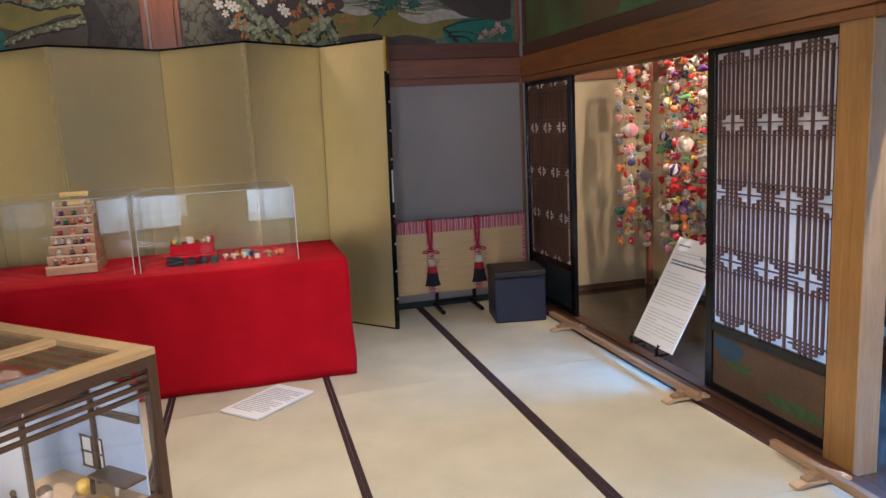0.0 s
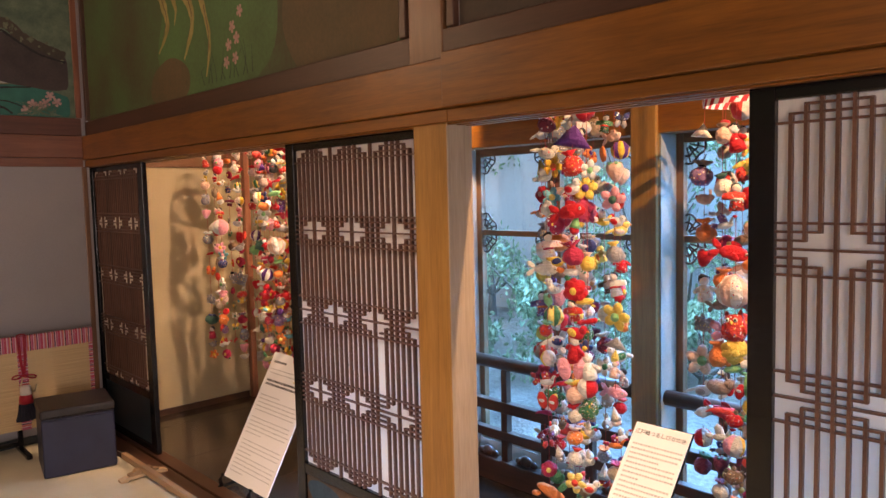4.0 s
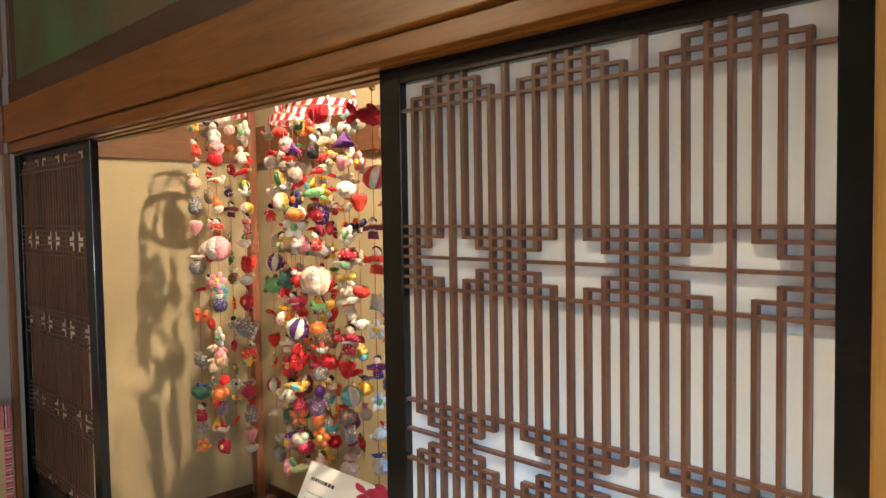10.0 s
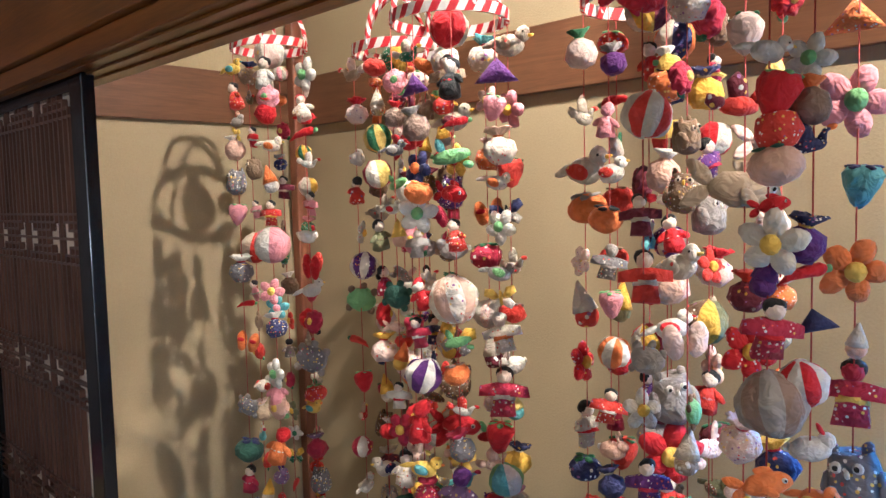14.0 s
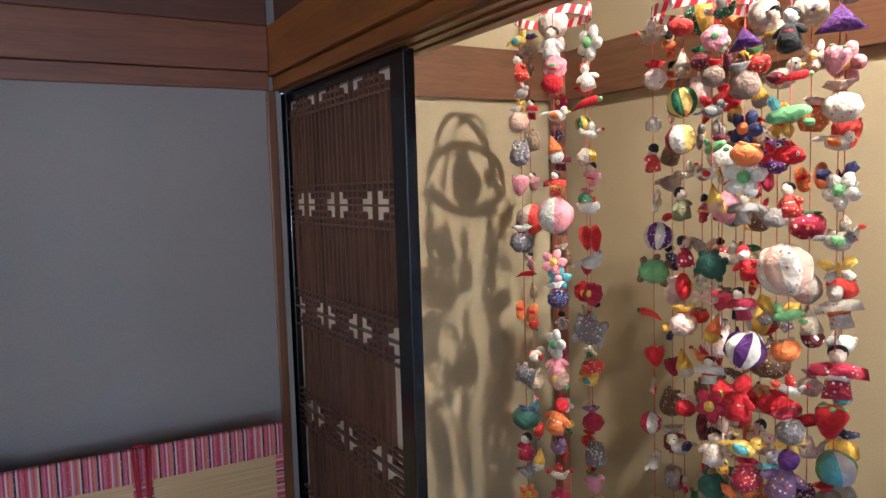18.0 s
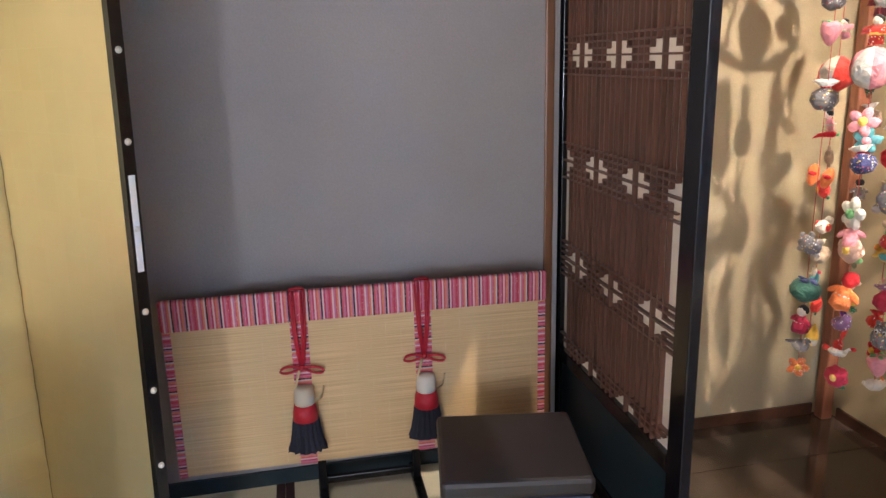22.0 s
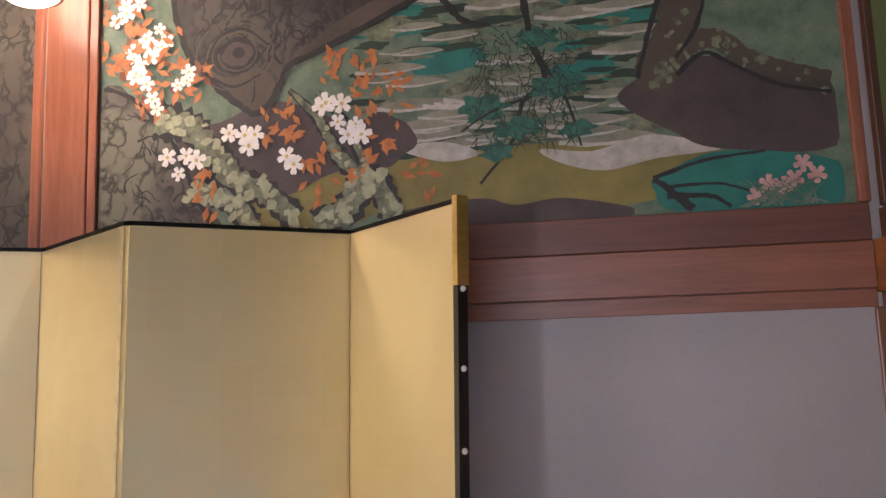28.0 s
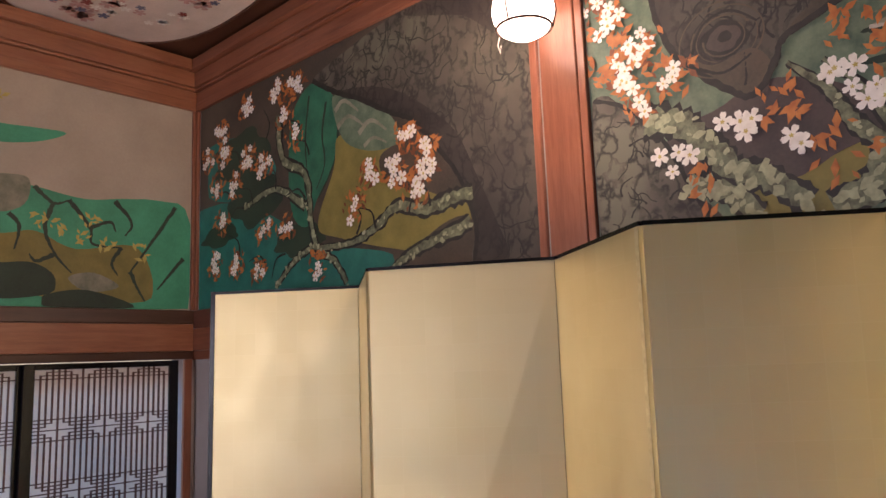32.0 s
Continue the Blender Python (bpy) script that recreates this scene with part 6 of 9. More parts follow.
# west wall panel: taupe mist over green hills
W = Wall("wall_painting", west, 2.6, 5.97, V0, V1, P_TAUPE, "painted panel of green hills under brown mist")
W.shapes("painted_far_hill", [soft([(4.5, 3.28), (4.77, 3.26), (4.95, 3.27), (5.14, 3.27), (4.96, 3.18), (4.70, 3.15)]), blob(3.9, 3.2, 0.5, 0.10, 0.2, 5, 54)], P_TURF)
W.shapes("painted_hill", [soft([(4.2, 2.70), (4.70, 2.74), (4.88, 2.90), (4.97, 2.91), (5.27, 2.87), (5.57, 2.91), (5.93, 2.89), (5.96, 2.20), (4.2, 2.20)]), blob(3.6, 2.45, 0.6, 0.26, 0.08, 3, 52)], P_TURF)
W.shapes("painted_light", [soft([(4.60, 2.94), (4.79, 2.96), (4.94, 2.95), (4.92, 2.79), (4.75, 2.74)])], P_CREAM)
W.shapes("painted_slope", [soft([(4.50, 2.58), (4.82, 2.61), (4.99, 2.64), (5.22, 2.55), (5.57, 2.60), (5.70, 2.42), (5.66, 2.24), (5.11, 2.25), (4.60, 2.30)])], P_OLIVE)
W.shapes("painted_mist", [soft([(5.18, 2.37), (5.33, 2.41), (5.49, 2.33), (5.30, 2.29)])], P_CREAM)
W.shapes("painted_rock", [soft([(4.70, 2.42), (4.83, 2.44), (4.98, 2.45), (5.10, 2.38), (5.08, 2.27), (4.74, 2.24)])], P_DEEP)
W.shapes("painted_pool", [soft([(5.05, 2.26), (5.30, 2.30), (5.59, 2.20), (5.05, 2.195)])], P_DEEP)
W.shapes("painted_twig", [stroke(p, 0.03, 0.008, 0.3, i) for i, p in enumerate(([(4.84, 2.73), (4.9, 2.66), (4.88, 2.52)], [(4.97, 2.91), (5.08, 2.82), (5.17, 2.85)], [(5.17, 2.85), (5.30, 2.69), (5.32, 2.59), (5.5, 2.58)], [(5.86, 2.89), (5.70, 2.64), (5.56, 2.43)], [(5.08, 2.82), (5.04, 2.66), (5.1, 2.51), (5.2, 2.40)], [(5.45, 2.88), (5.56, 2.75), (5.52, 2.66)], [(5.92, 2.54), (5.74, 2.32)], [(5.3, 2.69), (5.42, 2.74), (5.46, 2.68)], [(5.56, 2.43), (5.60, 2.34), (5.66, 2.24)], [(5.5, 2.58), (5.44, 2.48), (5.48, 2.40)], [(5.1, 2.51), (5.0, 2.46), (4.96, 2.5)]))], P_DEEP)
W.shapes("painted_sprig", [s for i, (u, v) in enumerate(((5.12, 2.70), (5.30, 2.74), (5.25, 2.62), (5.02, 2.72), (4.75, 3.42), (5.62, 2.56), (5.4, 2.6))) for s in leaves(u, v, 0.06, 8, 500 + i)], P_GOLDY)

# east wall panel above the doors
P_UMBER = paint("paint_umber", (0.17, 0.11, 0.06), (0.10, 0.065, 0.04), scale=4)
P_OCHRE = paint("paint_ochre", (0.42, 0.34, 0.12), (0.22, 0.17, 0.05), scale=14)
P_EAST = surface("paint_green_umber", (0.060, 0.036, 0.018), (0.055, 0.125, 0.045), 0.6, 1.7, fine=45, bump=0.08, mix=0.22)
P_HILL = surface("paint_grass_green", (0.045, 0.085, 0.030), (0.070, 0.185, 0.060), 0.6, 2.6, fine=60, bump=0.08, mix=0.3)
P_BROWN_HILL = surface("paint_brown_hill", (0.070, 0.060, 0.026), (0.135, 0.085, 0.040), 0.6, 3.5, fine=60, bump=0.08, mix=0.35)
W = Wall("wall_painting", east, POST_Y1 + 0.06, NORTH - 0.05, V0 - 0.02, V1, P_EAST, "dark green painted panel with brown mist and pale grass")
W.shapes("painted_hill", [blob(4.10, 2.50, 0.66, 0.40, 0.08, 3, 61)], P_HILL)
W.shapes("painted_mist", [blob(3.0, 2.42, 0.42, 0.40, 0.06, 3, 63), blob(4.62, 2.26, 0.26, 0.13, 0.05, 3, 64)], P_BROWN_HILL)
W.shapes("painted_rock_light", [stroke([(4.72, 2.80), (4.61, 2.58), (4.74, 2.44)], 0.085, 0.012, 0.25, 32), stroke([(4.45, 2.78), (4.30, 2.56), (4.42, 2.36)], 0.09, 0.012, 0.25, 33), stroke([(4.2, 2.66), (4.12, 2.42), (4.17, 2.24)], 0.055, 0.01, 0.25, 34), stroke([(4.60, 2.78), (4.50, 2.66), (4.52, 2.56)], 0.06, 0.01, 0.25, 35)], P_OCHRE)
W.shapes("painted_rock_line", [stroke([(4.70, 2.76), (4.62, 2.62), (4.68, 2.52)], 0.010, 0.004, 0.3, 36), stroke([(4.40, 2.74), (4.31, 2.58), (4.38, 2.44)], 0.010, 0.004, 0.3, 37), stroke([(4.17, 2.6), (4.13, 2.45), (4.15, 2.32)], 0.008, 0.004, 0.3, 38)], P_UMBER)
W.shapes("painted_grass", [stroke([(y, 2.20), (y + 0.03 * math.sin(k * 2.4), 2.27), (y + 0.06 * math.sin(k * 1.7), 2.33 + 0.04 * math.sin(k))], 0.008, 0.002, 0.2, k) for k, y in enumerate([3.70 + 0.045 * q for q in range(12)])], P_DEEP)
W.shapes("painted_pink_flower", [petals(u, v, 0.034, seed=i) for i, (u, v) in enumerate(((3.88, 2.44), (3.92, 2.36), (3.84, 2.38), (3.95, 2.28), (3.86, 2.29), (3.80, 2.5)))], P_PINK)
W = Wall("wall_painting", east, -1.05, POST_Y0 - 0.06, V0 - 0.02, V1, P_BACK_L, "dark brown painted panel above the paper doors")
W.shapes("painted_mist", [blob(1.2, 2.5, 0.7, 0.3, 0.1, 4, 66), blob(-0.2, 2.9, 0.5, 0.4, 0.1, 4, 67)], P_DEEP)

# frames of the panels, crown and ceiling
def strip(name, b, mt, label, bevel=0.004):
    return fixed(name, boxed(*b, bevel=bevel), mt, label, "moulding")


FL = "dark reddish frame round the painted panel"
strip("trim_mural_bottom_north", (WEST, EAST - 0.02, NORTH - 0.022, NORTH, RAIL_TOP + 0.002, V0 - 0.002), RED_DARK, FL)
for i, x in enumerate((WEST + 0.022, -0.545, -0.307, EAST - 0.03)):
    strip(f"trim_mural_side_{i + 1}", (x - 0.018, x + 0.018, NORTH - 0.024, NORTH, V0, V1), RED_Z, FL)
strip("trim_mural_bottom_east", (EAST + 0.004, EAST + 0.03, SOUTH, NORTH - 0.022, RAIL_TOP + 0.002, V0 - 0.024), DARK_Y, FL)
for i, y in enumerate((POST_Y1 + 0.035, NORTH - 0.055, POST_Y0 - 0.035)):
    strip(f"trim_mural_side_east_{i + 1}", (EAST + 0.002, EAST + 0.03, y - 0.018, y + 0.018, V0 - 0.02, V1), DARK_Z, FL)
strip("trim_mural_bottom_west", (WEST, WEST + 0.022, SOUTH, NORTH - 0.024, RAIL_TOP + 0.032, V0 - 0.002), DARK_Y, FL)
strip("trim_mural_side_west", (WEST, WEST + 0.022, 5.975, NORTH - 0.026, V0, V1), RED_Z, FL)
for k, (z0, z1, d) in enumerate(((3.60, 3.66, 0.030), (3.662, 3.74, 0.022), (3.742, 3.76, 0.045), (3.762, 3.87, 0.060), (3.872, 3.95, 0.10))):
    strip(f"trim_crown_north_{k + 1}", (WEST, EAST + 0.03, NORTH - d, NORTH, z0, z1), RED_X, "stepped reddish wooden crown moulding")
    strip(f"trim_crown_west_{k + 1}", (WEST, WEST + d, SOUTH, NORTH - d - 0.001, z0, z1), RED_Y, "stepped reddish wooden crown moulding")
    strip(f"trim_crown_east_{k + 1}", (EAST + 0.03 - d, EAST + 0.03, SOUTH, NORTH - d - 0.001, z0, z1), RED_Y, "stepped reddish wooden crown moulding")
P_CEIL = paint("paint_ceiling_ground", (0.66, 0.56, 0.50), (0.50, 0.42, 0.37), scale=5)
bm = bmesh.new()
ring = [(-2.62 + 0.86 * math.copysign(abs(math.cos(a)) ** 0.8, math.cos(a)), 5.15 + 0.66 * math.copysign(abs(math.sin(a)) ** 0.8, math.sin(a))) for a in [2 * math.pi * i / 48 for i in range(48)]]
bm.faces.new([bm.verts.new((x, y, CEIL + 0.010)) for x, y in ring][::-1])
cp = thing("ceiling_painting", pose(0, 0, 0), "oval ceiling painting of red and blue flowers", "ceiling painting")
part("ground", bm, P_CEIL, cp)
bm = bmesh.new()
tube(bm, [(x, y, CEIL + 0.012) for x, y in ring], 0.012, 8, True)
part("rim", bm, DARK_X, cp)
for nm, mt, cnt, sz, sd in (("painted_flower", P_PINK, 44, 0.06, 1), ("painted_bud", P_WHITE, 26, 0.035, 2), ("painted_blue_flower", paint("paint_blue", (0.16, 0.17, 0.26), (0.08, 0.09, 0.15), scale=30), 24, 0.035, 3), ("painted_red_petal", paint("paint_red", (0.30, 0.06, 0.05), (0.18, 0.03, 0.03), scale=30), 20, 0.045, 4)):
    rnd = random.Random(sd)
    bm = bmesh.new()
    for i in range(cnt):
        a, r = rnd.uniform(0, 6.3), math.sqrt(rnd.random()) * 0.8
        bm.faces.new([bm.verts.new((x, y, CEIL + 0.009 - 0.0004 * sd)) for x, y in petals(-2.62 + 0.8 * r * math.cos(a), 5.15 + 0.6 * r * math.sin(a), sz * rnd.uniform(0.7, 1.2), seed=i)][::-1])
    bmesh.ops.triangulate(bm, faces=list(bm.faces))
    tagged(part(nm, bm, mt, cp), kind="stuff")

# west wall: rail, posts and paper doors
strip("trim_west_rail", (WEST, WEST + 0.035, SOUTH, NORTH - 0.032, 1.915, 2.095), RED_Y, "reddish wooden rail above the west doors")
strip("trim_west_lintel", (WEST, WEST + 0.025, SOUTH, NORTH - 0.032, 1.862, 1.913), DARK_Y, "dark wooden door head")
post("post_west", WEST, WEST + 0.03, 5.93, 5.985, 0, 1.861, RED_Z, "reddish post beside the west doors")
west_door = copy_thing(door2, Matrix.Translation((WEST - 0.02, 5.025, 0)) @ Matrix.Rotation(math.pi, 4, "Z"))
tagged(west_door, "black lacquered paper door with cross lattice on the west wall")
west_door3 = copy_thing(door2, Matrix.Translation((WEST - 0.02, 3.22, 0)) @ Matrix.Rotation(math.pi, 4, "Z"))
west_door2 = copy_thing(door2, Matrix.Translation((WEST - 0.06, 4.12, 0)) @ Matrix.Rotation(math.pi, 4, "Z"))

# ---- globe lamp on the post ----
m, t, n, l, b = nodes_of("lit_globe")
b.inputs["Base Color"].default_value = (0.9, 0.88, 0.84, 1)
b.inputs["Emission Color"].default_value = (1.0, 0.80, 0.60, 1)
b.inputs["Emission Strength"].default_value = GLOBE
LIT = m
gl = thing("globe_lamp", pose(-0.44, 5.80, 3.18), "round white glass lamp with a dark wooden hoop on the post", "lamp")
bm = bmesh.new()
lathe(bm, [(0.066, -0.105), (0.098, -0.085), (0.122, -0.035), (0.128, 0.0), (0.120, 0.045), (0.095, 0.085), (0.06, 0.105)], 28)
part("globe", bm, LIT, gl, "glowing white glass globe", smooth=True).visible_shadow = False
bm = bmesh.new()
tube(bm, [(0.112 * math.cos(a), 0.112 * math.sin(a), -0.075) for a in [2 * math.pi * i / 28 for i in range(28)]], 0.006, 6, True)
part("hoop", bm, DARK_X, gl, "dark wooden hoop")
for a in (0.6, 2.7, 4.8):
    bm = bmesh.new()
    tube(bm, [(0.115 * math.cos(a), 0.115 * math.sin(a), -0.08), (0.132 * math.cos(a), 0.132 * math.sin(a), -0.01), (0.125 * math.cos(a), 0.125 * math.sin(a), 0.05), (0.07 * math.cos(a), 0.07 * math.sin(a), 0.11)], 0.004, 6)
    part("rib", bm, DARK_Z, gl)
bm = bmesh.new()
tube(bm, [(-0.11, -0.02, -0.08), (-0.122, -0.02, -0.115), (-0.11, -0.02, -0.15), (-0.105, -0.02, -0.12)], 0.003, 6)
part("cord", bm, WHITES, gl, "pale dangling cord")
bm = bmesh.new()
tube(bm, [(0, 0, 0.105), (0, 0, 0.22), (0.02, 0.10, 0.26), (0.024, 0.19, 0.24)], 0.011, 8)
part("bracket", bm, LACQUER, gl, "dark metal wall bracket")
# ---- signs ----
def sign_one():
    e = thing("poster_on_easel", pose(2.572, 4.23, -0.012), "white printed poster board on a black folding easel", "poster")
    # the board leans back towards the veranda
    lean = math.degrees(math.atan2(0.365, 0.66))
    at = pose(0, 0, 0.04, 0, lean, 0)
    bd = part("board", boxed(0.0, 0.006, -0.24, 0.24, 0.0, 0.755, bevel=0.001), PAPER_WHITE, e, "white printed board", at=at)
    tx = pose(-0.0004, 0, 0.375, 90, 0, -90)
    rnd = random.Random(4)
    for k in range(30):
        if k in (1, 4, 7, 8, 14, 20):
            continue
        z = 0.70 - k * 0.0225
        size = 0.006 if k in (0, 5, 6) else 0.0024
        y, stop = 0.205, -0.205 if k % 5 != 4 else rnd.uniform(-0.1, 0.15)
        if k == 0:
            stop = 0.08
        bm = bmesh.new()
        while y > stop:
            L = rnd.uniform(0.006, 0.018)
            box(bm, -0.0008, -0.0002, y - L, y, z - size, z + size)
            y -= L + 0.004
        part("print_line", bm, INK if k in (0, 5, 6) else GREY_INK, bd)
    for y in (-0.16, 0.16):
        bm = bmesh.new()
        tube(bm, [(-0.075, y, 0.012), (-0.05, y, 0.014), (0.03, y, 0.018), (0.37, y * 0.6, 0.60)], 0.011, 8)
        part("easel_leg", bm, LACQUER, e)
        bm = bmesh.new()
        tube(bm, [(-0.055, y, 0.012), (-0.062, y, 0.055), (-0.045, y, 0.085)], 0.012, 8)
        part("easel_hook", bm, LACQUER, e)
    bm = bmesh.new()
    tube(bm, [(0.36, 0, 0.60), (0.64, 0, 0.012)], 0.012, 8)
    part("easel_back_leg", bm, LACQUER, e)
    part("easel_panel", boxed(0.0072, 0.022, -0.15, 0.15, 0.03, 0.42), BLUE_LACQUER, e, at=at)


sign_one()


def japanese(parent, text, size, at, material, name="lettering"):
    cu = bpy.data.curves.new(name, "FONT")
    cu.body, cu.size, cu.align_x, cu.extrude = text, size, "CENTER", 0.0004
    cu.materials.append(material)
    ob = new(name, cu)
    ob.parent, ob.matrix_basis = parent, at
    return ob


def sign_two():
    s = thing("sign_stand", pose(2.728, 1.818, -0.012), "white printed sign board on a slim black stand", "sign")
    at = pose(-0.095, 0, 0.62, 0, 40, 0)
    bd = part("board", boxed(0.0, 0.005, -0.10, 0.10, 0.0, 0.30, bevel=0.001), PAPER_WHITE, s, "white printed board", at=at)
    part("board_edge", boxed(0.0052, 0.012, -0.103, 0.103, -0.004, 0.304, bevel=0.001), LACQUER, s, "black backing edge", at=at)
    japanese(bd, "江戸崎つるしびなの会", 0.0185, Matrix(((0, 0, -1, -0.0004), (-1, 0, 0, 0), (0, 1, 0, 0.262), (0, 0, 0, 1))), INK)
    rnd = random.Random(9)
    for k in range(13):
        z, y, stop = 0.225 - k * 0.0165, 0.085, -0.085 if k % 4 != 3 else rnd.uniform(-0.06, 0.03)
        bm = bmesh.new()
        while y > stop:
            L = rnd.uniform(0.004, 0.010)
            box(bm, -0.0007, -0.0002, y - L, y, z - 0.0030, z + 0.0030)
            y -= L + 0.003
        part("print_line", bm, GREY_INK, bd)
    bm = bmesh.new()
    tube(bm, [(0.015, 0, 0.0), (0.015, 0, 0.715)], 0.009, 10)
    part("pole", bm, LACQUER, s)
    bm = bmesh.new()
    lathe(bm, [(0.11, 0.0), (0.11, 0.008), (0.03, 0.014), (0.012, 0.02)], 24, (0.015, 0, 0))
    part("base_plate", bm, LACQUER, s)


sign_two()

# ---- small stuffed ornaments ----
def o_ball(bm):
    for k in range(8):
        ball(bm, (0, 0, 0), 1.0, 12, 8)
        break
    for i, f in enumerate(bm.faces):
        a = math.atan2(f.calc_center_median().y, f.calc_center_median().x)
        f.material_index = int((a + math.pi) / (2 * math.pi) * 6) % 3


def o_flower(bm):
    for k in range(5):
        a = 2 * math.pi * k / 5
        ball(bm, (0.62 * math.cos(a), 0, 0.62 * math.sin(a)), 0.5, 8, 6, (1, 0.5, 0.75), 0, Matrix.Rotation(-a, 4, "Y"))
    ball(bm, (0, -0.22, 0), 0.34, 8, 6, (1, 0.7, 1), 1)


def lobed(bm, count, depth, squash, colours, twist=0.0, seg=32, rows=14):
    """A puffed round of sewn lobes, in one skin, that takes turns of cloth from lobe to lobe."""
    ball(bm, (0, 0, 0), 1.0, seg, rows)
    for f in bm.faces:
        c = f.calc_center_median()
        f.material_index = int(((math.atan2(c.y, c.x) + twist * c.z) / (2 * math.pi) + 1) * count) % colours
    for v in bm.verts:
        a = math.atan2(v.co.y, v.co.x) + twist * v.co.z
        k = 1 - depth + depth * abs(math.sin(count * a / 2)) ** 0.6
        v.co = Vector((v.co.x * k, v.co.y * k, v.co.z * squash))


def o_rose(bm):
    lobed(bm, 6, 0.34, 0.55, 1, 0.9)
    bmesh.ops.rotate(bm, verts=bm.verts, cent=(0, 0, 0), matrix=Matrix.Rotation(math.pi / 2, 3, "X"))
    ball(bm, (0, -0.48, 0), 0.32, 8, 6, (1, 0.6, 1), 1)
    ball(bm, (0.3, 0.2, -0.85), 0.4, 8, 6, (1, 0.3, 0.6), 2)


def o_fish(bm):
    ball(bm, (0, 0, 0), 0.8, 14, 10, (1.45, 0.5, 0.72), 0)
    for s in (-1, 1):
        ball(bm, (-1.45, 0, 0.36 * s), 0.5, 8, 6, (1.0, 0.16, 0.55), 0, Matrix.Rotation(0.65 * s, 4, "Y"))
    ball(bm, (0, 0, 0.62), 0.4, 8, 6, (1.2, 0.12, 0.6), 0, Matrix.Rotation(0.3, 4, "Y"))
    for s in (-1, 1):
        ball(bm, (0.78, 0.27 * s, 0.12), 0.13, 8, 6, (1, 0.6, 1), 1)
        ball(bm, (0.80, 0.34 * s, 0.12), 0.065, 6, 5, (1, 0.6, 1), 2)
        ball(bm, (0.05, 0.40 * s, -0.25), 0.34, 8, 6, (1.2, 0.2, 0.6), 0, Matrix.Rotation(0.7, 4, "Y"))


def o_bird(bm):
    ball(bm, (0, 0, 0), 0.72, 12, 8, (1.25, 0.75, 0.8), 0)
    ball(bm, (0.75, 0, 0.55), 0.42, 10, 8, (1, 0.9, 1), 0)
    ball(bm, (1.18, 0, 0.50), 0.2, 6, 5, (1.2, 0.5, 0.5), 2)
    ball(bm, (-1.1, 0, 0.1), 0.5, 8, 6, (1.2, 0.3, 0.4), 0, Matrix.Rotation(-0.3, 4, "Y"))
    for s in (-1, 1):
        ball(bm, (-0.1, 0.48 * s, 0.05), 0.5, 8, 6, (1.1, 0.3, 0.7), 1, Matrix.Rotation(0.3, 4, "Y"))
        ball(bm, (0.92, 0.32 * s, 0.62), 0.06, 6, 5, (1, 1, 1), 3)


def o_strawberry(bm):
    lathe(bm, [(0.05, -1.1), (0.35, -0.85), (0.68, -0.2), (0.78, 0.25), (0.6, 0.55), (0.2, 0.62)], 12)
    for k in range(5):
        a = 2 * math.pi * k / 5
        ball(bm, (0.42 * math.cos(a), 0.42 * math.sin(a), 0.56), 0.34, 6, 5, (1, 0.55, 0.25), 1, Matrix.Rotation(a, 4, "Z"))


def o_persimmon(bm):
    ball(bm, (0, 0, 0), 0.95, 14, 8, (1, 1, 0.76), 0)
    for k in range(4):
        a = 2 * math.pi * k / 4
        ball(bm, (0.36 * math.cos(a), 0.36 * math.sin(a), 0.64), 0.42, 6, 5, (1, 0.6, 0.22), 1, Matrix.Rotation(a, 4, "Z"))


def o_pouch(bm):
    lathe(bm, [(0.15, -0.95), (0.62, -0.8), (0.85, -0.3), (0.7, 0.3), (0.25, 0.62), (0.3, 0.72), (0.62, 1.0), (0.5, 1.05)], 12)
    for f in bm.faces:
        f.material_index = 1 if f.calc_center_median().z > 0.66 else 0
    for v in bm.verts:
        k = 1 + 0.10 * math.sin(6 * math.atan2(v.co.y, v.co.x))
        v.co.x *= k
        v.co.y *= k


def o_triangle(bm):
    pts = [(-1.35, 0, -0.55), (1.35, 0, -0.55), (0, 0, 0.95)]
    top = [bm.verts.new(p) for p in pts]
    mid_f, mid_b = bm.verts.new((0, -0.55, -0.1)), bm.verts.new((0, 0.55, -0.1))
    for i in range(3):
        bm.faces.new((top[i], top[(i + 1) % 3], mid_f)).smooth = True
        bm.faces.new((top[(i + 1) % 3], top[i], mid_b)).smooth = True
    bmesh.ops.subdivide_edges(bm, edges=list(bm.edges), cuts=2, use_grid_fill=True, smooth=0.4)
    bmesh.ops.recalc_face_normals(bm, faces=bm.faces)


def o_doll(bm):
    lathe(bm, [(0.25, -1.1), (0.62, -1.0), (0.55, -0.4), (0.36, 0.15), (0.18, 0.3)], 10)
    ball(bm, (0, 0, 0.62), 0.40, 10, 8, (1, 1, 1), 1)
    ball(bm, (0, 0.1, 0.72), 0.43, 10, 8, (1.05, 0.9, 0.95), 2)
    for s in (-1, 1):
        ball(bm, (0.55 * s, -0.05, -0.1), 0.34, 8, 6, (1.3, 0.5, 0.6), 0, Matrix.Rotation(0.6 * s, 4, "Y"))
    ball(bm, (0, -0.1, -0.22), 0.46, 10, 6, (1, 0.85, 0.3), 3)


def o_pepper(bm):
    tube(bm, [(-1.25, 0, -0.25), (-0.7, 0, 0.02), (0, 0, 0.1), (0.7, 0, 0.05), (1.0, 0, 0.0)], 0.3, 8, radii=[0.04, 0.2, 0.3, 0.33, 0.15])
    ball(bm, (1.08, 0, 0), 0.24, 8, 6, (1, 0.8, 0.8), 1)


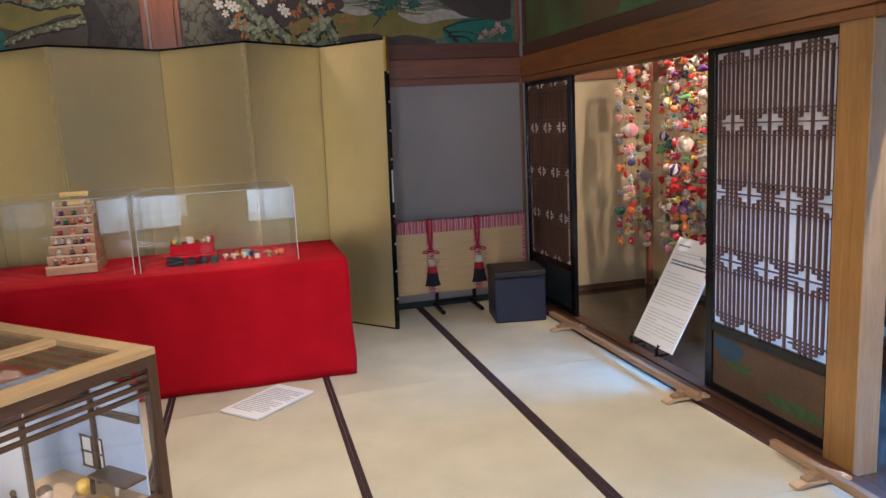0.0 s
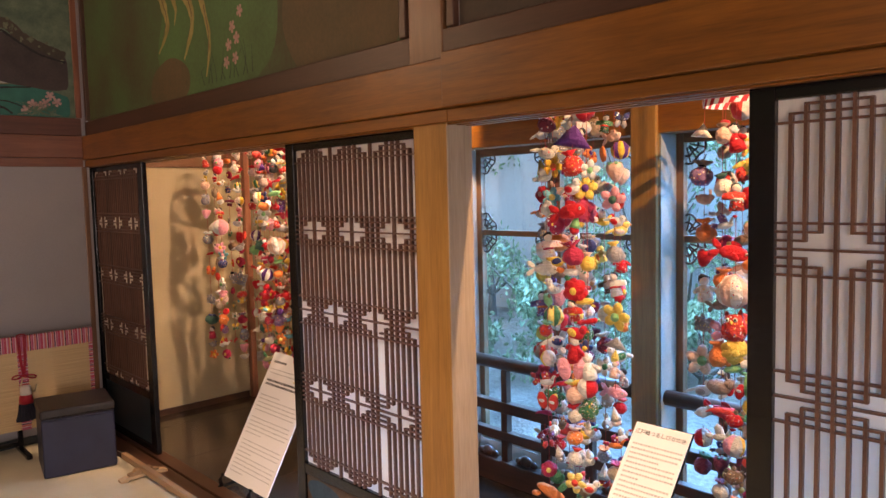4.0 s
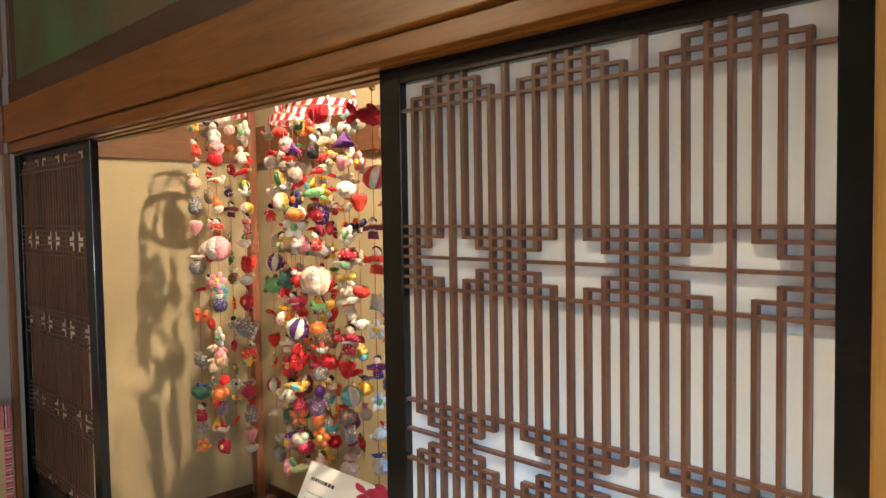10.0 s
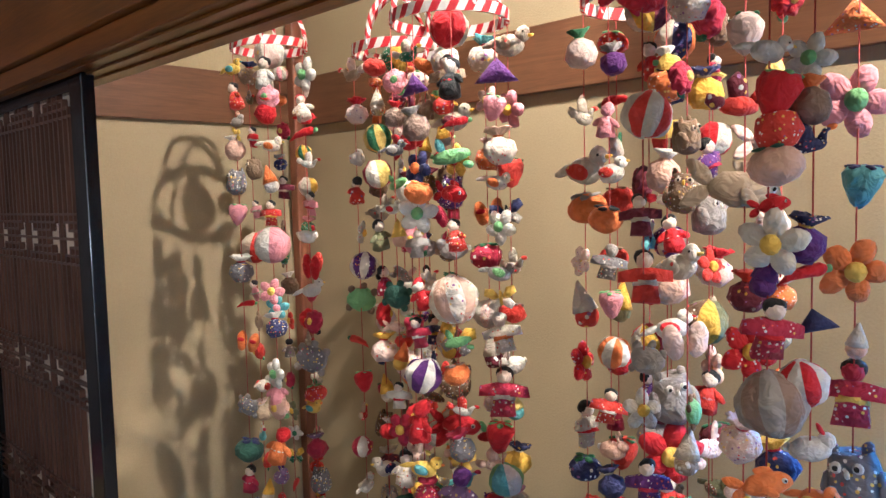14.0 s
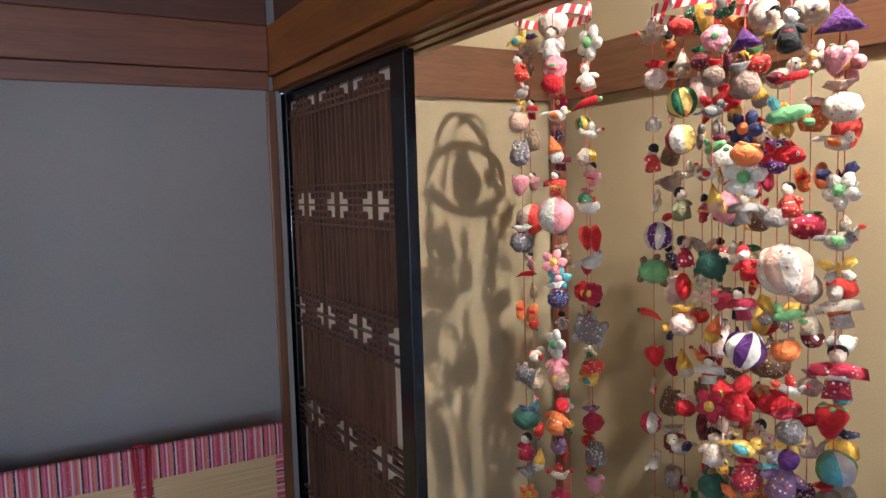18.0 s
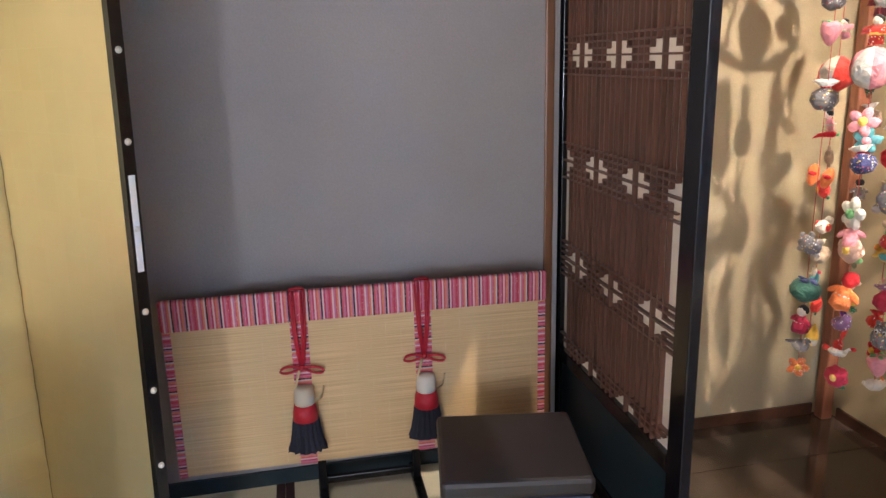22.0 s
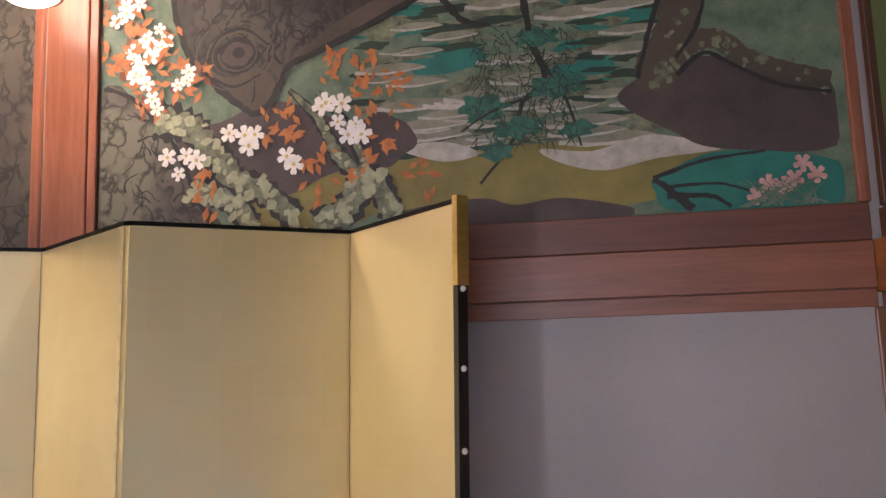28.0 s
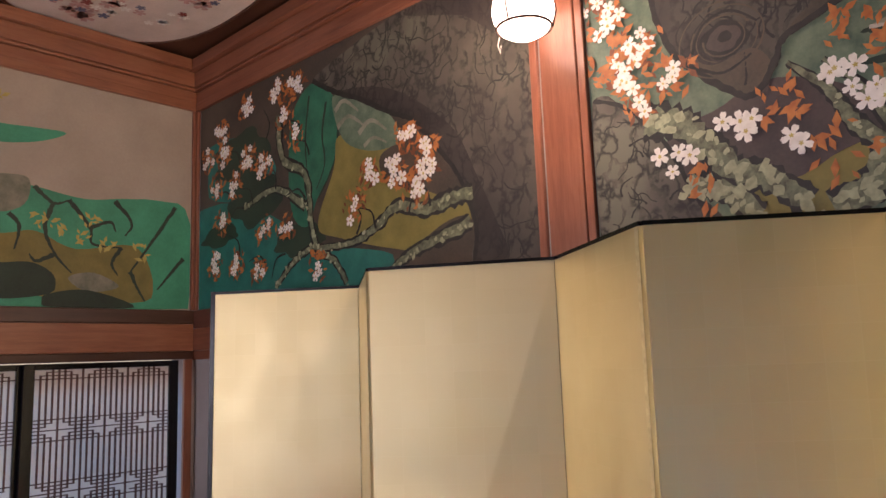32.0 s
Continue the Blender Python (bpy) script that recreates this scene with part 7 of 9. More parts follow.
def o_slippers(bm):
    for s in (-1, 1):
        ball(bm, (0.5 * s, 0, 0), 0.75, 10, 8, (0.6, 0.35, 1.05), 0, Matrix.Rotation(0.12 * s, 4, "Y"))
        ball(bm, (0.5 * s, -0.2, 0.12), 0.34, 8, 6, (0.9, 0.4, 0.5), 1)


def o_turtle(bm):
    ball(bm, (0, 0, 0), 0.85, 12, 8, (1.1, 0.5, 0.9), 0)
    for a in (0.7, 2.4, 3.9, 5.5, 1.57):
        ball(bm, (0.95 * math.cos(a), 0, 0.85 * math.sin(a)), 0.26, 6, 5, (1, 0.6, 1), 1)


def o_owl(bm):
    lathe(bm, [(0.4, -0.95), (0.72, -0.7), (0.78, -0.1), (0.66, 0.5), (0.6, 0.85), (0.3, 0.82)], 12)
    for s in (-1, 1):
        ball(bm, (0.26 * s, -0.58, 0.48), 0.17, 8, 6, (1, 0.5, 1), 1)
        ball(bm, (0.26 * s, -0.67, 0.48), 0.08, 6, 5, (1, 0.5, 1), 2)
        ball(bm, (0.70 * s, -0.1, -0.15), 0.5, 8, 6, (0.4, 0.8, 1.0), 0)
        ball(bm, (0.45 * s, 0, 0.92), 0.22, 6, 5, (0.8, 0.5, 1.1), 0)
    ball(bm, (0, -0.66, 0.30), 0.12, 6, 5, (0.7, 0.8, 1.4), 3)


def o_rabbit(bm):
    ball(bm, (0, 0, -0.1), 0.75, 12, 8, (1.25, 0.85, 0.8), 0)
    ball(bm, (0.75, 0, 0.28), 0.42, 10, 8, (1, 0.9, 0.95), 0)
    for s in (-1, 1):
        ball(bm, (0.55, 0.16 * s, 0.8), 0.34, 6, 5, (0.35, 0.3, 1.1), 1, Matrix.Rotation(-0.35, 4, "Y"))
    ball(bm, (-0.95, 0, 0.0), 0.2, 6, 5, (1, 1, 1), 2)


def o_leafbird(bm):
    ball(bm, (0, 0, 0), 0.8, 12, 8, (1.5, 0.4, 0.55), 0, Matrix.Rotation(-0.35, 4, "Y"))
    ball(bm, (-0.8, 0, 0.5), 0.45, 8, 6, (1.2, 0.25, 0.6), 1, Matrix.Rotation(0.9, 4, "Y"))
    ball(bm, (1.1, 0, -0.3), 0.28, 8, 6, (1.2, 0.8, 0.8), 0)


def o_petalball(bm):
    lobed(bm, 8, 0.13, 0.95, 2)
    for z in (-0.9, 0.9):
        ball(bm, (0, 0, z), 0.16, 8, 6, (1, 1, 0.5), 1)


def wing(bm, points, mat, thick=0.09):
    """A flat padded wing or leaf through a few points."""
    f, k = [bm.verts.new((x, -thick, z)) for x, z in points], [bm.verts.new((x, thick, z)) for x, z in points]
    cx, cz = sum(p[0] for p in points) / len(points), sum(p[1] for p in points) / len(points)
    mf, mk, n = bm.verts.new((cx, -thick * 2.6, cz)), bm.verts.new((cx, thick * 2.6, cz)), len(points)
    for i in range(n):
        j = (i + 1) % n
        for face in ((f[i], f[j], mf), (k[j], k[i], mk), (f[j], f[i], k[i], k[j])):
            q = bm.faces.new(face)
            q.material_index, q.smooth = mat, True


def o_butterfly(bm):
    for s in (-1, 1):
        wing(bm, [(0.08 * s, 0.1), (0.5 * s, 0.75), (1.05 * s, 0.85), (1.15 * s, 0.35), (0.6 * s, 0.0)], 0)
        wing(bm, [(0.08 * s, -0.05), (0.65 * s, -0.02), (0.95 * s, -0.45), (0.6 * s, -0.8), (0.15 * s, -0.5)], 1)
    ball(bm, (0, 0, 0.05), 0.22, 8, 6, (0.7, 1, 2.6), 2)


def o_crane(bm):
    ball(bm, (0, 0, -0.1), 0.55, 10, 8, (1.5, 0.6, 0.7), 0)
    tube(bm, [(0.6, 0, 0.05), (0.85, 0, 0.5), (1.1, 0, 0.6)], 0.13, 7, radii=[0.24, 0.13, 0.11])
    ball(bm, (1.18, 0, 0.62), 0.19, 8, 6, (1.5, 0.8, 0.8), 2)
    wing(bm, [(-0.4, 0.0), (0.35, 0.15), (0.25, 0.85), (-0.15, 1.15), (-0.55, 0.8)], 1)
    wing(bm, [(-0.6, -0.1), (-0.75, 0.2), (-1.35, 0.35), (-1.45, 0.0), (-1.1, -0.25)], 1)


def o_sachet(bm):
    lathe(bm, [(0.05, -1.0), (0.5, -0.95), (0.86, -0.45), (0.74, 0.1), (0.22, 0.42), (0.26, 0.5), (0.70, 0.82), (0.60, 0.9), (0.2, 0.62)], 24)
    for f in bm.faces:
        f.material_index = 1 if f.calc_center_median().z > 0.45 else 0
    for v in bm.verts:
        k = 1 + (0.16 if v.co.z > 0.3 else 0.06) * math.sin(8 * math.atan2(v.co.y, v.co.x))
        v.co.x *= k
        v.co.y *= k
    tube(bm, [(0.24 * math.cos(a), 0.24 * math.sin(a), 0.46) for a in [2 * math.pi * i / 12 for i in range(12)]], 0.06, 5, True)
    for f in bm.faces:
        if abs(f.calc_center_median().z - 0.46) < 0.05 and f.calc_area() < 0.02:
            f.material_index = 2


def o_kimono(bm):
    wing(bm, [(-0.35, 0.25), (-1.05, 0.1), (-1.1, -0.35), (-0.42, -0.3), (-0.55, -1.15), (0.55, -1.15), (0.42, -0.3), (1.1, -0.35), (1.05, 0.1), (0.35, 0.25)], 0, 0.16)
    wing(bm, [(-0.44, -0.2), (0.44, -0.2), (0.46, -0.48), (-0.46, -0.48)], 3, 0.24)
    ball(bm, (0, 0, 0.55), 0.36, 10, 8, (1, 1, 1), 1)
    ball(bm, (0, 0.1, 0.66), 0.39, 10, 8, (1.05, 0.9, 0.9), 2)


def o_cone(bm):
    lathe(bm, [(0.62, -0.2), (0.5, 0.2), (0.06, 1.2)], 10)
    ball(bm, (0, 0, -0.45), 0.58, 10, 8, (1, 1, 0.9), 1)


KINDS = {
    "ball": (o_ball, [(WARM, WHITES, YELLOWS), (PRINT, WARM, WHITES), (REDS, WHITES, REDS), (YELLOWS, MIXED, PRINT_FINE)]),
    "flower": (o_flower, [(WHITES, LEAF), (WARM, YELLOWS), (MIXED, YELLOWS), (YELLOWS, ORANGES), (PRINT_FINE, YELLOWS)]),
    "rose": (o_rose, [(REDS, YELLOWS, LEAF), (WARM, YELLOWS, LEAF)]),
    "fish": (o_fish, [(REDS, WHITES, BLACKS), (MIXED, WHITES, BLACKS)]),
    "bird": (o_bird, [(WHITES, PRINT, YELLOWS, BLACKS), (MIXED, PRINT_FINE, REDS, BLACKS), (YELLOWS, MIXED, ORANGES, BLACKS)]),
    "strawberry": (o_strawberry, [(REDS, LEAF), (WARM, LEAF)]),
    "persimmon": (o_persimmon, [(ORANGES, BROWNS), (ORANGES, LEAF), (PRINT, LEAF)]),
    "pouch": (o_pouch, [(PRINT, WARM), (MIXED, PRINT_FINE), (BROWNS, MIXED), (WARM, LEAF), (WHITES, WARM)]),
    "triangle": (o_triangle, [(PURPLES,), (PRINT_FINE,), (ORANGES,), (MIXED,)]),
    "doll": (o_doll, [(PRINT, SKIN, BLACKS, REDS), (WARM, SKIN, BLACKS, YELLOWS), (PRINT_FINE, WHITES, BLACKS, REDS), (MIXED, SKIN, BLACKS, WARM)]),
    "pepper": (o_pepper, [(REDS, LEAF)]),
    "slipper_charm": (o_slippers, [(ORANGES, REDS), (WARM, WHITES)]),
    "turtle": (o_turtle, [(PRINT_FINE, BROWNS), (BROWNS, BROWNS), (LEAF, BROWNS)]),
    "owl": (o_owl, [(BROWNS, WHITES, BLACKS, WHITES), (PRINT_FINE, WHITES, BLACKS, YELLOWS)]),
    "rabbit": (o_rabbit, [(WHITES, WARM, WHITES), (MIXED, MIXED, WHITES), (BROWNS, WARM, WHITES)]),
    "leafbird": (o_leafbird, [(MIXED, LEAF), (PRINT_FINE, MIXED)]),
    "petalball": (o_petalball, [(PRINT_FINE, WHITES), (WARM, YELLOWS), (LEAF, YELLOWS), (PURPLES, YELLOWS), (WARM, WHITES)]),
    "butterfly": (o_butterfly, [(PRINT, MIXED, BLACKS), (YELLOWS, PRINT_FINE, BROWNS), (MIXED, PRINT, BLACKS)]),
    "crane": (o_crane, [(WHITES, WHITES, REDS), (PRINT_FINE, MIXED, YELLOWS), (MIXED, PRINT, REDS)]),
    "sachet": (o_sachet, [(PRINT, LEAF, YELLOWS), (PRINT_FINE, WARM, REDS), (MIXED, PRINT, WHITES), (PRINT, MIXED, REDS)]),
    "kimono_doll": (o_kimono, [(PRINT, SKIN, BLACKS, YELLOWS), (WARM, SKIN, BLACKS, WHITES), (PRINT_FINE, SKIN, BLACKS, REDS)]),
    "cone": (o_cone, [(YELLOWS, MIXED), (WHITES, PRINT)]),
}
ORNAMENT = {}


# single cloths by letter: capitals are plain, small letters printed
CLOTH = {k: palette(n, [c, c]) for k, n, c in (("R", "red_cloth", C_RED), ("C", "crimson_cloth", C_CRIM), ("O", "orange_cloth", C_ORANGE), ("P", "pink_cloth", C_PINK), ("A", "peach_cloth", (0.70, 0.44, 0.33)), ("W", "white_cloth", (0.68, 0.65, 0.59)),
                                               ("Y", "yellow_cloth", (0.78, 0.52, 0.10)), ("G", "green_cloth", C_GREEN), ("D", "dark_green_cloth", (0.03, 0.10, 0.07)), ("V", "purple_cloth", C_PURP), ("N", "navy_cloth", C_NAVY), ("B", "black_cloth", C_BLACK),
                                               ("K", "brown_cloth", (0.27, 0.18, 0.14)), ("E", "grey_cloth", C_GREY), ("T", "teal_cloth", C_TEAL), ("S", "face_cloth", (0.80, 0.66, 0.55)))}
CLOTH.update({k: palette(n, [c, c], dots=True, scale=110) for k, n, c in (("r", "red_print", C_SCAR), ("c", "crimson_print", C_CRIM), ("w", "cream_print", (0.76, 0.68, 0.58)), ("e", "grey_print_cloth", (0.20, 0.19, 0.20)), ("n", "navy_print", C_NAVY), ("v", "purple_print", (0.22, 0.12, 0.24)), ("o", "orange_print", C_ORANGE))})


def ornament_mesh(kind, variant):
    make, looks = KINDS[kind]
    if isinstance(variant, str):
        if (kind, variant) not in ORNAMENT:
            bm = bmesh.new()
            make(bm)
            for v in bm.verts:
                v.co *= 1 + 0.12 * noise.noise(v.co * 1.9 + Vector((len(variant), ord(variant[0]), 0))) + 0.04 * noise.noise(v.co * 5.0)
            ORNAMENT[kind, variant] = mesh_of(kind, bm, [CLOTH[c] for c in variant], True)
        return ORNAMENT[kind, variant]
    variant %= len(looks)
    if (kind, variant) not in ORNAMENT:
        bm = bmesh.new()
        make(bm)
        for v in bm.verts:
            v.co *= 1 + 0.13 * noise.noise(v.co * 2.1 + Vector((variant, len(kind), 0))) + 0.04 * noise.noise(v.co * 5.0 + Vector((0, variant, 9)))
        ORNAMENT[kind, variant] = mesh_of(kind, bm, list(looks[variant]), True)
    return ORNAMENT[kind, variant]


m, t, n, l, b = nodes_of("red_white_stripes")
co, wv = n.new("ShaderNodeUVMap"), n.new("ShaderNodeTexWave")
wv.wave_type, wv.bands_direction, wv.wave_profile = "BANDS", "DIAGONAL", "SAW"
wv.inputs["Scale"].default_value = 1.0
l.new(co.outputs[0], wv.inputs["Vector"])
r = ramp_of(n, [(0.0, (0.60, 0.02, 0.03)), (0.5, (0.80, 0.76, 0.72))], True)
l.new(wv.outputs["Fac"], r.inputs[0])
l.new(r.outputs[0], b.inputs["Base Color"])
b.inputs["Roughness"].default_value = 0.6
STRIPE = m
CORD_THIN = surface("thin_red_thread", (0.30, 0.03, 0.03), (0.42, 0.06, 0.05), 0.7, 60, bump=0)


def striped_band(pts, width, thick, closed, upright):
    """A flat wound band along points, with its length and breadth as its stripe coordinates."""
    bm = bmesh.new()
    uv = bm.loops.layers.uv.new("UVMap")
    pts = [Vector(p) for p in pts]
    k, rings = len(pts), []
    for i, p in enumerate(pts):
        a = pts[(i - 1) % k] if closed or i else p
        c = pts[(i + 1) % k] if closed or i < k - 1 else p
        d = (c - a).normalized()
        side = Vector((0, 0, 1)) if upright else d.cross(Vector((0, 0, 1)).cross(d) if abs(d.z) < 0.99 else Vector((1, 0, 0))).normalized()
        side = (side - d * side.dot(d)).normalized()
        out = d.cross(side)
        rings.append([bm.verts.new(p + side * (sx * width / 2) + out * (ox * thick / 2)) for sx, ox in ((-1, -1), (1, -1), (1, 1), (-1, 1))])
    run = 0.0
    for i in range(k if closed else k - 1):
        A, B = rings[i], rings[(i + 1) % k]
        step = (pts[(i + 1) % k] - pts[i]).length
        for s in range(4):
            f = bm.faces.new((A[s], A[(s + 1) % 4], B[(s + 1) % 4], B[s]))
            for lp, (uu, vv) in zip(f.loops, ((run, s * 0.3), (run, s * 0.3 + 0.3), (run + step, s * 0.3 + 0.3), (run + step, s * 0.3))):
                lp[uv].uv = (uu * 16, vv * 0.7)
        run += step
    bmesh.ops.recalc_face_normals(bm, faces=bm.faces)
    return bm


POOL = ["flower", "bird", "pouch", "doll", "rabbit", "persimmon", "strawberry", "rose", "leafbird", "slipper_charm", "pepper", "turtle", "owl", "petalball", "fish", "cone", "sachet", "kimono_doll", "butterfly", "crane", "sachet", "bird", "kimono_doll", "sachet", "crane", "flower", "ball"]


# how far each kind reaches past a unit ball
SPAN = {"fish": 1.7, "bird": 1.28, "triangle": 1.25, "leafbird": 1.3, "crane": 1.3, "pepper": 1.15, "kimono_doll": 1.08, "butterfly": 1.08, "flower": 1.05, "rabbit": 1.12}


def mobile(x, y, ring_z, R, strings, bottom, seed, size, special=(), turn=0.0, ceiling=3.0, sewn=()):
    """A hanging hoop with strings of ornaments. special: (string, height, kind, variant, scale)."""
    rnd = random.Random(seed)
    mb = thing("hanging_ornament_mobile", pose(x, y, 0, 0, 0, turn), "red and white hoop hung with strings of colourful stuffed cloth ornaments", "hanging ornaments", "hanging ornament mobiles")
    circle = [(R * math.cos(2 * math.pi * i / 40), R * math.sin(2 * math.pi * i / 40), ring_z) for i in range(40)]
    hoop = part("hoop", striped_band(circle, 0.026, 0.007, True, True), STRIPE, mb, "red and white striped hoop")
    for a in (0.3, 0.3 + math.pi / 2):
        arch = [(R * math.cos(a) * math.cos(s), R * math.sin(a) * math.cos(s), ring_z + 0.15 * math.sin(s)) for s in [math.pi * i / 20 for i in range(21)]]
        part("handle", striped_band(arch, 0.012, 0.008, False, False), STRIPE, mb, "red and white striped handle")
    bm = bmesh.new()
    tube(bm, [(0, 0, ring_z + 0.15), (0, 0, ceiling + 0.001)], 0.0025, 6)
    part("hanging_cord", bm, CORD_THIN, mb)
    part("temari_ball", ornament_mesh("ball", seed), None, mb, "patchwork cloth ball", at=pose(0, 0, ring_z - 0.02, 10, 0, seed * 40) @ Matrix.Scale(0.048, 4))
    fixed_by = {}
    for st, z, kind, var, sc in special:
        fixed_by.setdefault(st, []).append((z, kind, var, sc))
    back = Matrix.Rotation(-radians(turn), 3, "Z")
    for wx, wy, row in sewn:
        sx, sy, _ = back @ Vector((wx, wy, 0))
        bm = bmesh.new()
        tube(bm, [(sx, sy, ring_z - 0.013), (sx, sy, row[-1][0] - row[-1][3])], 0.0012, 5)
        part("thread", bm, CORD_THIN, mb)
        for z, kind, look, sc in row:
            sc = sc / SPAN.get(kind, 1.0)
            if z < ring_z - 0.02:
                part(kind if kind != "ball" else "temari", ornament_mesh(kind, look), None, mb,
                     at=pose(sx + rnd.uniform(-0.008, 0.008), sy + rnd.uniform(-0.008, 0.008), z, rnd.uniform(-12, 12), rnd.uniform(-16, 16), -70 - turn + rnd.uniform(-28, 28)) @ Matrix.Scale(sc, 4))
        rest = row[-1][0] - row[-1][3]
        while rest > bottom + 0.05 + rnd.uniform(0, 0.12):
            kind, sc = rnd.choice(POOL), size * rnd.uniform(0.85, 1.15)
            part(kind if kind != "ball" else "temari", ornament_mesh(kind, rnd.randint(0, 9)), None, mb, at=pose(sx, sy, rest - sc, 0, rnd.uniform(-15, 15), -70 - turn + rnd.uniform(-40, 40)) @ Matrix.Scale(sc, 4))
            bm = bmesh.new()
            tube(bm, [(sx, sy, rest + 0.01), (sx, sy, rest - sc)], 0.0012, 5)
            part("thread", bm, CORD_THIN, mb)
            rest -= sc * 2.1 + rnd.uniform(0.005, 0.04)
    taken = [math.atan2(*(back @ Vector((wx, wy, 0))).yx) for wx, wy, _ in sewn]
    for s in range(strings):
        a = 2 * math.pi * s / max(1, strings - 1)
        if any(abs((a - b2 + math.pi) % (2 * math.pi) - math.pi) < 0.62 for b2 in taken):
            continue
        r0 = 0.0 if s == strings - 1 else R
        sx, sy = r0 * math.cos(a), r0 * math.sin(a)
        zb = bottom + rnd.uniform(0.0, 0.16) * (1 if s < strings - 1 else -0.6)
        tp = ring_z - (0.013 if r0 else 0.075)
        bm = bmesh.new()
        tube(bm, [(sx, sy, tp), (sx, sy, zb)], 0.0012, 5)
        strg = part("thread", bm, CORD_THIN, mb)
        mine = sorted(fixed_by.get(s, []), reverse=True)
        z = tp - 0.05
        while z > zb - 0.005:
            if mine and z - mine[0][0] < 0.055:
                fz, kind, var, sc = mine.pop(0)
                z = fz
            else:
                kind, var = rnd.choice(POOL), rnd.randint(0, 9)
                sc = size * rnd.uniform(0.82, 1.2) * (1.2 if kind == "fish" else 0.85 if kind in ("triangle", "pepper") else 1.0)
            part(kind if kind not in ("ball",) else "temari", ornament_mesh(kind, var), None, mb,
                 at=pose(sx + rnd.uniform(-0.010, 0.010), sy + rnd.uniform(-0.010, 0.010), z, rnd.uniform(-14, 14), rnd.uniform(-14, 14), rnd.uniform(0, 360) if kind not in ("flower", "rose", "fish", "owl", "triangle", "butterfly", "crane", "kimono_doll") else rnd.uniform(-70, 10)) @ Matrix.Scale(sc, 4))
            z -= sc * rnd.uniform(1.9, 2.4) + rnd.uniform(0.004, 0.055)
    return mb


# strings seen closest: place on the hoop, then height, kind, cloths and size
STRING_1 = (-0.113, 0.022, [(1.955, "bird", "YT", 0.038), (1.875, "doll", "rSBO", 0.038), (1.797, "rabbit", "EAW", 0.027), (1.757, "butterfly", "YYY", 0.025), (1.716, "pouch", "Aw", 0.038), (1.612, "owl", "eWBY", 0.038), (1.521, "strawberry", "PG", 0.038), (1.348, "sachet", "eWR", 0.044), (1.235, "pepper", "RG", 0.032), (1.116, "slipper_charm", "OR", 0.04), (0.912, "turtle", "eE", 0.039), (0.775, "persimmon", "DN", 0.048), (0.68, "doll", "CSBW", 0.04), (0.595, "bird", "eEYB", 0.04)])
STRING_2 = (-0.072, -0.090, [(1.931, "doll", "WSBR", 0.045), (1.858, "rose", "PGG", 0.039), (1.819, "pouch", "RR", 0.039), (1.717, "bird", "wOYB", 0.039), (1.614, "cone", "OW", 0.039), (1.52, "kimono_doll", "rSBY", 0.039), (1.42, "ball", "PWP", 0.055), (1.279, "flower", "PY", 0.039), (1.229, "flower", "TP", 0.037), (1.179, "sachet", "nWR", 0.039), (1.027, "flower", "WG", 0.046), (0.973, "doll", "PSBP", 0.04), (0.924, "rose", "AYG", 0.04), (0.801, "doll", "ORRW", 0.051), (0.703, "rabbit", "vVY", 0.041), (0.613, "crane", "wrR", 0.041)])
STRING_3 = (0.053, -0.102, [(1.937, "flower", "WG", 0.053), (1.838, "doll", "wSRR", 0.038), (1.757, "pepper", "RG", 0.046), (1.666, "crane", "WWR", 0.04), (1.543, "kimono_doll", "PSBR", 0.037), (1.441, "rabbit", "WRW", 0.037), (1.343, "slipper_charm", "RR", 0.05), (1.269, "bird", "WWYB", 0.046), (1.17, "rose", "CYB", 0.038), (1.051, "turtle", "eE", 0.055), (0.939, "persimmon", "rG", 0.038), (0.894, "bird", "YTOB", 0.039), (0.775, "sachet", "CvC", 0.039), (0.655, "owl", "eWBY", 0.04), (0.571, "strawberry", "PG", 0.04)])
STRING_4 = (-0.106, 0.089, [(1.826, "rose", "PGG", 0.031), (1.747, "pouch", "KR", 0.03), (1.665, "bird", "eWWB", 0.032), (1.586, "leafbird", "GG", 0.032), (1.526, "bird", "WRRB", 0.027), (1.466, "cone", "YA", 0.032), (1.318, "turtle", "DD", 0.037), (1.241, "fish", "AWB", 0.032), (1.168, "cone", "OY", 0.032), (1.078, "kimono_doll", "WSBR", 0.033), (0.99, "flower", "CY", 0.041), (0.892, "doll", "wSBA", 0.04), (0.8, "turtle", "DK", 0.039)])
STRING_5 = (-0.137, -0.020, [(1.799, "triangle", "V", 0.04), (1.714, "pouch", "KE", 0.038), (1.617, "flower", "NO", 0.041), (1.563, "persimmon", "OO", 0.035), (1.516, "flower", "WG", 0.045), (1.454, "kimono_doll", "ESYE", 0.035), (1.335, "doll", "RWRW", 0.033), (1.251, "kimono_doll", "CSBW", 0.035), (1.148, "petalball", "VW", 0.043), (1.042, "doll", "RRRW", 0.044), (0.932, "bird", "YTOB", 0.043), (0.869, "pouch", "cC", 0.037), (0.817, "butterfly", "OOK", 0.037)])
